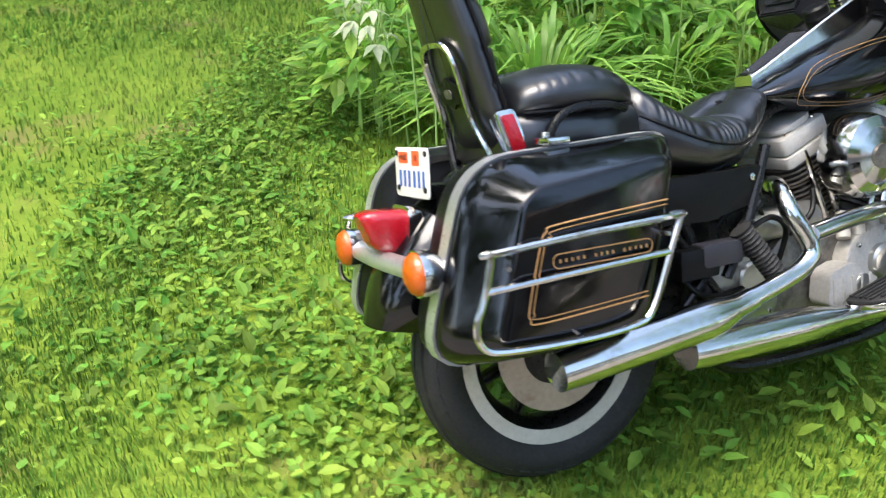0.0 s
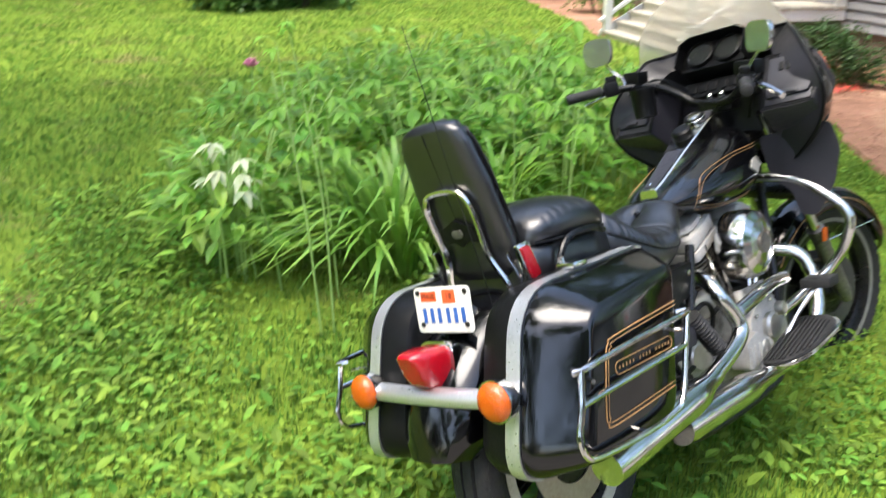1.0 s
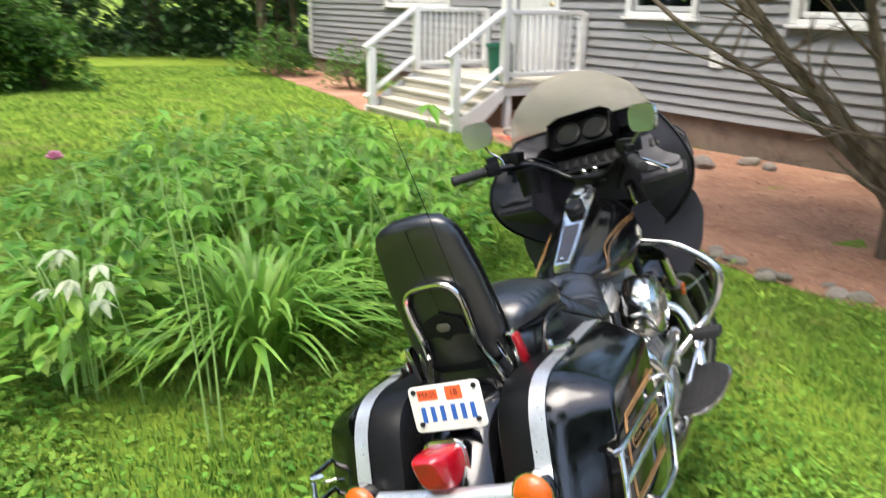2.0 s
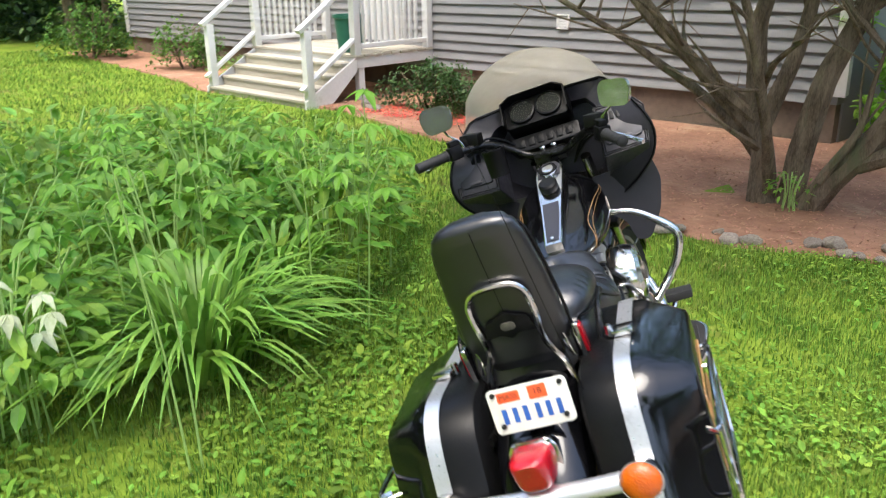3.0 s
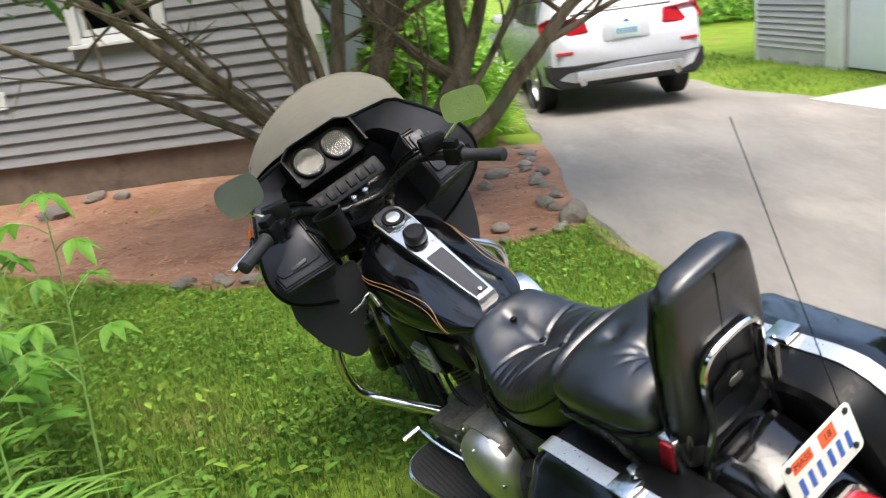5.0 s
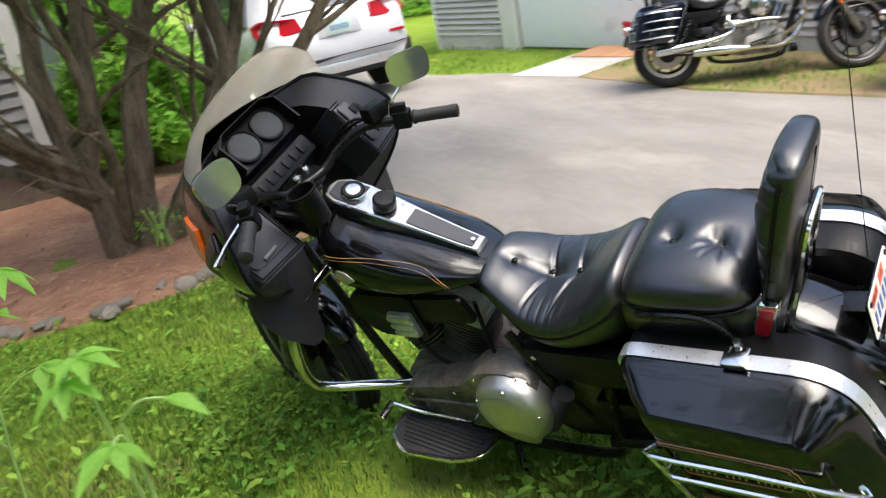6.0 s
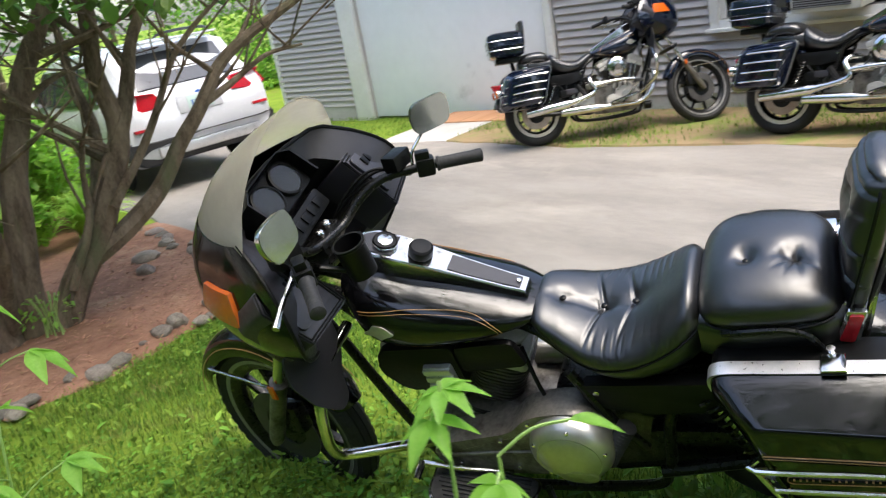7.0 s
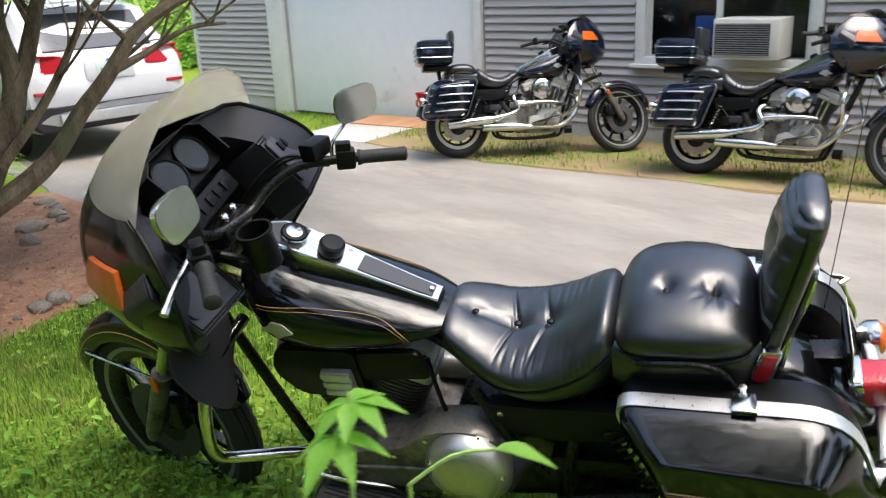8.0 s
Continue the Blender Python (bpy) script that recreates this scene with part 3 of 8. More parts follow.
g_door = thing("garage_door", mg @ Matrix.Translation((DOOR[0], 0, DOOR[2])), "wide plain white garage door with white jambs", "garage door", kind="structure")
dw, dh = DOOR[1] - DOOR[0], DOOR[3] - DOOR[2]
bm = bmesh.new()
box(bm, (dw / 2, 0.06, dh / 2 + 0.012), (dw - 0.01, 0.04, dh - 0.02), 0.004)
part("door_leaf", bm, M_DOOR, g_door)
for x, w in ((-0.17, 0.34), (dw + 0.05, 0.1)):
    bm = bmesh.new()
    box(bm, (x, -0.035, dh / 2), (w, 0.06, dh + 0.2), 0.005)
    part("jamb", bm, M_WHITE, g_door)
bm = bmesh.new()
box(bm, (dw / 2, -0.035, dh + 0.05), (dw - 0.004, 0.06, 0.1), 0.005)
part("lintel", bm, M_WHITE, g_door)
bm = bmesh.new()
box(bm, (dw / 2, 0.055, 0.006), (dw - 0.02, 0.05, 0.012))
part("rubber_seal", bm, M_DARK, g_door)

bm = bmesh.new()
garage_box(bm, (-0.03, 0.02, 1.4), (0.1, 0.1, 3.3))
tagged(part("trim_garage_corner", bm, M_WHITE), "white corner board of the outbuilding", "trim", kind="structure")
bm = bmesh.new()
garage_box(bm, (0.075, 3.15, 1.4), (0.15, 5.99, 3.2), 0)
garage_box(bm, (GL / 2, 6.25, 1.4), (GL, 0.15, 3.2), 0)
garage_box(bm, (GL - 0.075, 3.15, 1.4), (0.15, 5.99, 3.2), 0)
tagged(part("wall_garage_back", bm, M_SIDING_TAN), "plain tan walls of the outbuilding", "wall", kind="structure")
bm = bmesh.new()
loft(bm, [[mg @ Vector((x, -0.4, G_TOP)), mg @ Vector((x, 6.6, G_TOP)), mg @ Vector((x, 3.1, G_TOP + 1.8))] for x in (-0.4, GL + 0.4)])
bmesh.ops.recalc_face_normals(bm, faces=bm.faces)
tagged(part("roof_garage", bm, M_FOUNDATION), "low gable roof of the outbuilding", "roof", kind="structure")
bm = bmesh.new()
garage_box(bm, ((GL + 5.55) / 2, -0.012, -0.08), (GL - 5.55, 0.03, 0.4), 0)
garage_box(bm, (0.87, -0.012, -0.1), (1.7, 0.03, 0.4), 0)
tagged(part("foundation_garage", bm, M_CONCRETE), "low concrete footing of the outbuilding", "foundation", kind="structure")

gw = thing("window_4", mg @ Matrix.Translation((GWIN[0], 0, GWIN[2])), "white-framed window with an air conditioner in its lower half", "window", kind="structure")
ww, wh = GWIN[1] - GWIN[0], GWIN[3] - GWIN[2]
bm = bmesh.new()
for cx, cz, sx, sz in ((-0.04, wh / 2, 0.1, wh + 0.16), (ww + 0.04, wh / 2, 0.1, wh + 0.16), (ww / 2, wh + 0.04, ww - 0.022, 0.1), (ww / 2, -0.04, ww - 0.022, 0.08)):
    box(bm, (cx, -0.035, cz), (sx, 0.06, sz), 0.004)
part("window_frame", bm, M_WHITE, gw)
bm = bmesh.new()
box(bm, (ww / 2, -0.06, -0.095), (ww + 0.24, 0.12, 0.035), 0.005)
part("window_sill", bm, M_WHITE, gw)
bm = bmesh.new()
for x in (0.02, ww * 0.46, ww - 0.02):
    box(bm, (x, 0.03, wh / 2), (0.06, 0.04, wh - 0.01), 0.004)
part("mullion", bm, M_WHITE, gw)
for x0, x1 in ((0.05, ww * 0.46 - 0.03), (ww * 0.46 + 0.03, ww - 0.05)):
    bm = bmesh.new()
    box(bm, ((x0 + x1) / 2, 0.035, wh / 2), (x1 - x0, 0.006, wh - 0.03))
    p = part("pane", bm, M_PANE, gw)
    p.visible_shadow = False
# Board behind the panes, its black standing for the room's shade.
bm = bmesh.new()
box(bm, (ww / 2, 0.4, wh / 2), (ww + 0.3, 0.02, wh + 0.3))
part("dark_room", bm, M_DARK, gw)
bm = bmesh.new()
box(bm, (ww * 0.36, 0.12, wh * 0.2), (0.2, 0.1, 0.3), 0.03)
part("blue_bag", bm, material("blue_cloth", (0.03, 0.09, 0.4), (0.05, 0.14, 0.5), rough=0.7), gw, "blue cloth behind the pane")

ac = thing("air_conditioner", mg @ Matrix.Translation((GWIN[0] + ww * 0.7, -0.02, GWIN[2] + 0.02)), "white window air conditioner with a dark louvred grille", "air conditioner")
M_AC = material("cream_plastic", (0.66, 0.64, 0.58), (0.6, 0.58, 0.52), rough=0.5)
bm = bmesh.new()
box(bm, (0, -0.12, 0.18), (0.6, 0.4, 0.36), 0.012)
part("case", bm, M_AC, ac)
bm = bmesh.new()
box(bm, (-0.03, -0.323, 0.18), (0.5, 0.006, 0.28))
part("grille_back", bm, M_DARK, ac)
for k in range(14):
    bm = bmesh.new()
    box(bm, (-0.03, -0.332, 0.05 + 0.02 * k), (0.5, 0.012, 0.008))
    part("louver", bm, material("grille_grey", (0.25, 0.25, 0.25), rough=0.5) if k == 0 else bpy.data.materials["grille_grey"], ac)

pad = thing("concrete_pad", Matrix(), "cracked concrete slab before the garage door", "slab", kind="structure")
bm = bmesh.new()
cs = [(2.97, 7.42), (3.28, 6.42), (4.62, 6.98), (4.68, 7.6), (4.25, 8.05)]
slab(bm, cs, 0.06, Matrix.Translation((0, 0, -0.2)), 0.01)
for v in bm.verts:
    v.co.z += ground_z(v.co.x, v.co.y) + 0.165
part("slab", bm, M_CONCRETE, pad)
ply = thing("wooden_ramp", Matrix(), "weathered orange-brown board lying at the garage door", "board")
bm = bmesh.new()
box(bm, (0, 0, 0), (1.15, 0.5, 0.02), 0.003, mg @ Matrix.Translation((4.4, -0.33, -0.125)) @ pose(0, 0, 0, 3, 0, 4))
part("board", bm, material("old_plywood", (0.42, 0.2, 0.09), (0.5, 0.27, 0.14), scale=4, rough=0.85, stretch=(0.3, 3, 1), dirt_or_sun=(0.3, 0.15, 0.08)), ply)

# ---- motorcycles ----
M_PAINT = material("black_gloss_paint", (0.0016, 0.0016, 0.002), (0.003, 0.003, 0.0035), scale=6, rough=0.11, rough_var=0.05, coat=0.12, bump=0.012, bump_scale=9, dirt_or_sun=(0.022, 0.021, 0.019), dirt_or_sun_at=0.61, dirt_or_sun_scale=9)
M_PAINT_BLUE = material("dark_blue_paint", (0.003, 0.005, 0.014), (0.005, 0.009, 0.022), scale=6, rough=0.12, coat=0.4, dirt_or_sun=(0.02, 0.02, 0.02), dirt_or_sun_at=0.64, dirt_or_sun_scale=8)
M_VINYL = material("black_seat_vinyl", (0.003, 0.003, 0.0038), (0.0052, 0.0052, 0.0064), scale=9, rough=0.35, rough_var=0.05, bump=0.02, bump_scale=45, dirt_or_sun=(0.009, 0.009, 0.0085), dirt_or_sun_at=0.64, dirt_or_sun_scale=7, specular=1.0)
M_PLASTIC = material("black_plastic", (0.0025, 0.0025, 0.0027), (0.005, 0.005, 0.005), scale=15, rough=0.4, bump=0.05, bump_scale=200, specular=0.2)
M_LINER = material("dark_grey_liner", (0.02, 0.019, 0.024), (0.028, 0.027, 0.033), scale=9, rough=0.42, bump=0.06, bump_scale=260, dirt_or_sun=(0.025, 0.025, 0.025), dirt_or_sun_at=0.64)
M_FRAME = material("black_frame_enamel", (0.0025, 0.0025, 0.0025), (0.005, 0.0048, 0.0045), scale=12, rough=0.32, dirt_or_sun=(0.016, 0.013, 0.01), dirt_or_sun_at=0.62, dirt_or_sun_scale=12, specular=0.35)
M_CHROME = material("chrome", (0.68, 0.67, 0.65), (0.58, 0.57, 0.545), scale=10, rough=0.14, rough_var=0.07, metal=1.0, dirt_or_sun=(0.36, 0.32, 0.27), dirt_or_sun_at=0.57, dirt_or_sun_scale=14)
M_BAND = material("brushed_band", (0.72, 0.72, 0.72), (0.62, 0.62, 0.62), scale=14, rough=0.36, rough_var=0.1, metal=0.85, dirt_or_sun=(0.45, 0.44, 0.42), dirt_or_sun_at=0.6, dirt_or_sun_scale=10)
M_CAST = material("dull_cast_alloy", (0.24, 0.222, 0.195), (0.14, 0.129, 0.113), scale=9, rough=0.45, metal=0.7, bump=0.12, bump_scale=120, dirt_or_sun=(0.05, 0.042, 0.033), dirt_or_sun_at=0.5, dirt_or_sun_scale=9)
M_DERBY = material("satin_alloy", (0.5, 0.49, 0.45), (0.43, 0.42, 0.38), scale=7, rough=0.36, rough_var=0.05, metal=0.9, dirt_or_sun=(0.3, 0.28, 0.24), dirt_or_sun_at=0.64, dirt_or_sun_scale=7)
M_ROCKER = material("pale_cast_alloy", (0.52, 0.5, 0.45), (0.42, 0.4, 0.36), scale=12, rough=0.5, metal=0.15, bump=0.08, bump_scale=150, dirt_or_sun=(0.28, 0.25, 0.2), dirt_or_sun_at=0.6, dirt_or_sun_scale=14)
M_FIN = material("blackened_fins", (0.07, 0.063, 0.055), (0.13, 0.118, 0.1), scale=14, rough=0.55, metal=0.5, dirt_or_sun=(0.045, 0.037, 0.028))
M_RUBBER = material("tyre_rubber", (0.009, 0.009, 0.009), (0.016, 0.0155, 0.015), scale=12, rough=0.7, bump=0.15, bump_scale=150, dirt_or_sun=(0.04, 0.035, 0.028), dirt_or_sun_at=0.58, dirt_or_sun_scale=8)
M_RIM = material("pale_rim_lip", (0.62, 0.58, 0.5), (0.52, 0.48, 0.41), scale=12, rough=0.45, metal=0.3, dirt_or_sun=(0.32, 0.28, 0.22), dirt_or_sun_at=0.6, dirt_or_sun_scale=12)
M_DISC = material("brake_disc_steel", (0.5, 0.42, 0.36), (0.42, 0.34, 0.29), scale=10, rough=0.4, metal=0.7, dirt_or_sun=(0.3, 0.2, 0.14), dirt_or_sun_at=0.58, dirt_or_sun_scale=16)
M_DISC_DARK = material("dull_disc_steel", (0.06, 0.057, 0.054), (0.1, 0.095, 0.09), scale=10, rough=0.5, metal=0.6)
M_DISC_LIP = material("dull_rim_lip", (0.22, 0.21, 0.195), (0.3, 0.29, 0.27), scale=12, rough=0.4, metal=0.6)
M_ORANGE = material("orange_lens", (0.6, 0.11, 0.004), (0.48, 0.08, 0.004), scale=40, rough=0.18, bump=0.3, bump_scale=200, coat=0.5)
M_RED = material("red_lens", (0.42, 0.004, 0.012), (0.34, 0.004, 0.012), scale=30, rough=0.12, bump=0.25, bump_scale=150, coat=0.6)
M_GOLD = material("gold_pinstripe", (0.42, 0.23, 0.085), (0.36, 0.19, 0.07), scale=30, rough=0.4)
M_PLATE = material("plate_white", (0.75, 0.74, 0.68), (0.68, 0.66, 0.58), scale=20, rough=0.4, dirt_or_sun=(0.45, 0.4, 0.32), dirt_or_sun_at=0.62, dirt_or_sun_scale=18)
M_STICKER = material("orange_sticker", (0.85, 0.12, 0.03), (0.78, 0.1, 0.03), scale=40, rough=0.5)
M_INK = material("blue_ink", (0.02, 0.09, 0.35), (0.03, 0.12, 0.4), scale=40, rough=0.5)
M_BLACKINK = material("black_ink", (0.01, 0.01, 0.01), rough=0.5)
M_DIAL = material("gauge_face", (0.025, 0.026, 0.026), (0.04, 0.041, 0.041), scale=30, rough=0.5)
M_DIALMARK = material("gauge_marks", (0.7, 0.7, 0.66), rough=0.5)
M_LENS = glass("gauge_glass", (0.9, 0.92, 0.9), rough=0.12, clear=0.95, milky=(0.16, 0.17, 0.16), shine=0.3)
M_SHIELD = glass("tan_windshield", (0.86, 0.83, 0.74), rough=0.2, clear=0.45, milky=(0.84, 0.78, 0.66))
M_SHIELD_DARK = glass("dark_windshield", (0.2, 0.2, 0.19), rough=0.1, clear=0.9, milky=(0.1, 0.1, 0.1))
M_MIRROR = material("mirror_glass", (0.5, 0.53, 0.5), (0.42, 0.45, 0.42), scale=30, rough=0.1, rough_var=0.06, metal=0.85, dirt_or_sun=(0.7, 0.71, 0.68), dirt_or_sun_at=0.6, dirt_or_sun_scale=60)

AXIS_P = Vector((0, 1.27, 0.97))
AXIS_D = Vector((0, -math.sin(radians(31)), math.cos(radians(31))))
SIDE = frame_matrix((0, 0, 0), (0, 1, 0), (1, 0, 0))   # local x, y run along the bike's y, z; local z to its right


def side_at(x):
    m = SIDE.copy()
    m.translation = (x, 0, 0)
    return m


def mirrored(pts, s):
    return [Vector((p[0] * s, p[1], p[2])) for p in pts]


def build_wheel(bike, name, c, R, width, rim, disc_mat, S, discs, lip, lip_mat, spokes=9):
    """A cast wheel: lip, tyre, hub, spokes and brake discs."""
    ax = S @ frame_matrix(c, (0, 1, 0), (1, 0, 0))
    w = width / 2
    bm = bmesh.new()
    lathe(bm, [(rim + 0.004, -w * 0.72), (rim + 0.012, -w * 0.74), (rim + 0.012, -w * 0.66), (rim - 0.004, -w * 0.6), (rim - 0.03, -w * 0.3), (rim - 0.034, 0), (rim - 0.03, w * 0.3),
               (rim - 0.004, w * 0.6), (rim + 0.012, w * 0.66), (rim + 0.012, w * 0.74), (rim + 0.004, w * 0.72), (rim - 0.016, w * 0.68), (rim - 0.038, w * 0.36), (rim - 0.044, 0), (rim - 0.038, -w * 0.36), (rim - 0.016, -w * 0.68)], None, 56, True)
    wheel = part(name, bm, M_FRAME, bike, "black cast wheel with a pale polished lip")
    wheel.matrix_basis = ax
    for s in (-1, 1):
        bm = bmesh.new()
        lathe(bm, [(rim - lip, s * w * 0.69), (rim + 0.014, s * w * 0.76), (rim + 0.014, s * w * 0.79), (rim - lip, s * w * 0.73)], None, 56, True)
        bmesh.ops.recalc_face_normals(bm, faces=bm.faces)
        part("rim_lip", bm, lip_mat, wheel, "pale polished rim lip")
    bm = bmesh.new()
    side = [(rim + 0.008, w * 0.7), (rim + 0.03, w * 0.9), ((rim + R) / 2, w), (R - 0.035, w * 0.94), (R - 0.022, w * 0.84)]
    top = [(R - 0.013, w * 0.7), (R - 0.008, w * 0.5), (R - 0.013, w * 0.47), (R - 0.013, w * 0.43), (R - 0.003, w * 0.4), (R, w * 0.06), (R - 0.006, w * 0.04), (R - 0.006, -w * 0.04), (R, -w * 0.06), (R - 0.003, -w * 0.4), (R - 0.013, -w * 0.43), (R - 0.013, -w * 0.47), (R - 0.008, -w * 0.5), (R - 0.013, -w * 0.7)]
    lathe(bm, side + top + [(r, -h) for r, h in side[::-1]] + [(rim - 0.008, -w * 0.5), (rim - 0.008, w * 0.5)], None, 72, True)
    part("tyre", bm, M_RUBBER, wheel, "worn black rubber tyre")
    blocks = bmesh.new()
    for k in range(44):
        for s in (-1, 1):
            a = math.tau * (k + (0.5 if s > 0 else 0)) / 44
            m = pose(0, 0, 0, 0, 0, math.degrees(a)) @ Matrix.Translation((R - 0.0245, 0, s * w * 0.7)) @ pose(0, 0, 0, 0, s * -38, 0)
            box(blocks, (0, 0, 0), (0.014, 0.026, w * 0.36), 0, m)
    tagged(part("tread", blocks, M_RUBBER, wheel), kind="stuff")
    bm = bmesh.new()
    lathe(bm, [(0.012, -w - 0.01), (0.03, -w - 0.008), (0.05, -w * 0.7), (0.042, 0), (0.05, w * 0.7), (0.03, w + 0.008), (0.012, w + 0.01)], None, 24)
    part("hub", bm, M_FRAME, wheel)
    bm = bmesh.new()
    mid = (rim - 0.04 + 0.045) / 2
    for s in (-1, 1):
        box(bm, (mid, s * 0.007, 0), (rim - 0.08, 0.006, 0.032), 0.002)
    box(bm, (mid, 0, 0), (rim - 0.08, 0.012, 0.012), 0.002)
    spoke_ob = part("spoke", bm, M_FRAME, wheel, "black cast spoke")
    for k in range(1, spokes):
        shared("spoke", spoke_ob.data, wheel, pose(0, 0, 0, 0, 0, 360 * k / spokes))
    for s in discs:
        bm = bmesh.new()
        lathe(bm, [(0.085, s * w * 0.86), (0.146, s * w * 0.86), (0.147, s * (w * 0.86 + 0.005)), (0.085, s * (w * 0.86 + 0.005))], None, 48, True)
        part("brake_disc", bm, disc_mat, wheel, "steel brake disc")
        bm = bmesh.new()
        lathe(bm, [(0.04, s * w * 0.82), (0.095, s * w * 0.84), (0.095, s * w * 0.87), (0.04, s * w * 0.9)], None, 24, True)
        part("disc_carrier", bm, M_FRAME, wheel)
    return wheel


def arc_fender(c, r, half, a0, a1, n=26, lip=0.045, crown=0.03):
    """A mudguard: a bowed channel swept round an axle."""
    bm = bmesh.new()
    rings = []
    for k in range(n + 1):
        a = radians(a0 + (a1 - a0) * k / n)
        out = Vector((0, math.cos(a), math.sin(a)))
        taper = 1 - 0.35 * max(0, (abs(k / n - 0.5) - 0.38) / 0.12) ** 2
        prof = [(-half, -lip), (-half * 0.98, -0.01), (-half * 0.8, crown * 0.45), (-half * 0.45, crown * 0.86), (0, crown), (half * 0.45, crown * 0.86), (half * 0.8, crown * 0.45), (half * 0.98, -0.01), (half, -lip)]
        ring = [Vector(c) + out * (r + q) + Vector((p * taper, 0, 0)) for p, q in prof]
        ring += [Vector(c) + out * (r + q - 0.004) + Vector((p * 0.97 * taper, 0, 0)) for p, q in prof[::-1]]
        rings.append(ring)
    return loft(bm, rings)


def bag_ring(t, x):
    """The outline of a saddlebag, from its band (t = 0) to its lid's face (t = 1)."""
    base, lid = [(0.225, 0.79), (0.10, 0.41), (-0.35, 0.40), (-0.235, 0.775)], [(0.135, 0.757), (0.055, 0.44), (-0.265, 0.43), (-0.185, 0.722)]
    rb, rl = (0.06, 0.07, 0.1, 0.1), (0.045, 0.05, 0.06, 0.04)
    pts = round_poly([tuple(np.array(a) * (1 - t) + np.array(b) * t) for a, b in zip(base, lid)], [a * (1 - t) + b * t for a, b in zip(rb, rl)], 6)
    return [Vector((x, y, z)) for y, z in pts]


def build_bag(bike, s, paint, guards):
    grow = lambda ring, d: [Vector((p.x, *(Vector((p.y + 0.06, p.z - 0.6)) * (1 + d) + Vector((-0.06, 0.6))))) for p in ring]  # noqa: E731
    bm = bmesh.new()
    loft(bm, [grow(bag_ring(0, s * 0.115), -0.12), grow(bag_ring(0, s * 0.125), -0.05), bag_ring(0, s * 0.16), bag_ring(0, s * 0.205)])
    bmesh.ops.recalc_face_normals(bm, faces=bm.faces)
    bag = part("saddlebag", bm, M_PLASTIC, bike, "hard black saddlebag")
    bm = bmesh.new()
    loft(bm, [bag_ring(0, s * 0.236), bag_ring(0.06, s * 0.262), bag_ring(0.3, s * 0.285), bag_ring(0.55, s * 0.318), bag_ring(0.82, s * 0.342), bag_ring(0.93, s * 0.354), bag_ring(1.0, s * 0.359), grow(bag_ring(1, s * 0.362), -0.05)])
    bmesh.ops.recalc_face_normals(bm, faces=bm.faces)
    part("bag_lid", bm, paint, bag, "glossy black lid with scuffs", angle=50)
    bm = bmesh.new()
    rings = [grow(bag_ring(0, s * x), d) for x, d in ((0.204, 0.0), (0.202, 0.022), (0.239, 0.022), (0.237, 0.0))]
    vs = [[bm.verts.new(p) for p in r] for r in rings]
    stitch(bm, vs, True)
    bmesh.ops.recalc_face_normals(bm, faces=bm.faces)
    part("bag_band", bm, M_BAND, bag, "brushed metal band round the bag")
    bm = bmesh.new()
    box(bm, (s * 0.222, -0.04, 0.795), (0.05, 0.05, 0.014), 0.004)
    tube(bm, [(s * 0.19, -0.037, 0.785), (s * 0.192, -0.037, 0.812)], 0.009, 10)
    part("latch", bm, M_CHROME, bag, "chrome key latch")
    x = s * 0.3635
    for k in range(0 if guards else 4):
        bm = bmesh.new()
        z = 0.48 + 0.075 * k
        tube(bm, curve(mirrored([(0.3, -0.33 + 0.3 * (z - 0.4), z), (0.352, -0.25 + 0.3 * (z - 0.4), z), (0.382, -0.12, z + 0.004), (0.382, 0.02, z + 0.008), (0.36, 0.08 + 0.3 * (z - 0.45), z + 0.008)], s), 4), 0.0085, 8)
        part("chrome_rail", bm, M_CHROME, bag)
    for off in ((0.0, 0.009) if guards else ()):
        bm = bmesh.new()
        line = [(x, 0.112, 0.672 - off), (x, -0.125, 0.658 - off), (x, -0.152 + off, 0.648 - off), (x, -0.166 + off, 0.625), (x, -0.196 + off, 0.52), (x, -0.195 + off, 0.498 + off), (x, -0.17, 0.487 + off), (x, 0.058, 0.497 + off)]
        pts = curve(line, 4)
        tube(bm, pts, 0.0016 if off == 0 else 0.001, 5)
        part("pinstripe", bm, M_GOLD, bag, "gold pinstripe")
    if not guards:
        return bag
    bm = bmesh.new()
    tube(bm, [Vector((x, y, z)) for y, z in rounded(0.215, 0.026, 0.012, 4, -0.035, 0.592)], 0.0013, 5, True)
    part("badge_outline", bm, M_GOLD, bag)
    for k in range(16):
        if k not in (5, 10):
            bm = bmesh.new()
            box(bm, (x, -0.128 + 0.0125 * k, 0.592), (0.001, 0.004, 0.0065))
            part("gold_bar", bm, M_GOLD, bag)
    if guards:
        X = 0.38
        for pts in ([(X - 0.025, -0.265, 0.625), (X, -0.272, 0.628), (X, -0.07, 0.637), (X, 0.13, 0.642), (X - 0.03, 0.128, 0.64)], [(X, -0.286, 0.565), (X, -0.09, 0.572), (X, 0.1, 0.577)]):
            bm = bmesh.new()
            tube(bm, curve(mirrored(pts, s), 3), 0.0068, 8)
            part("guard_rail", bm, M_CHROME, bag)
        bm = bmesh.new()
        tube(bm, curve(mirrored([(X, -0.27, 0.632), (X, -0.287, 0.564), (X, -0.309, 0.51), (X, -0.3, 0.472), (X, -0.255, 0.456), (X, -0.1, 0.447), (X, 0.01, 0.452), (X, 0.055, 0.475), (X, 0.1, 0.575), (X, 0.129, 0.645)], s), 4), 0.0068, 8)
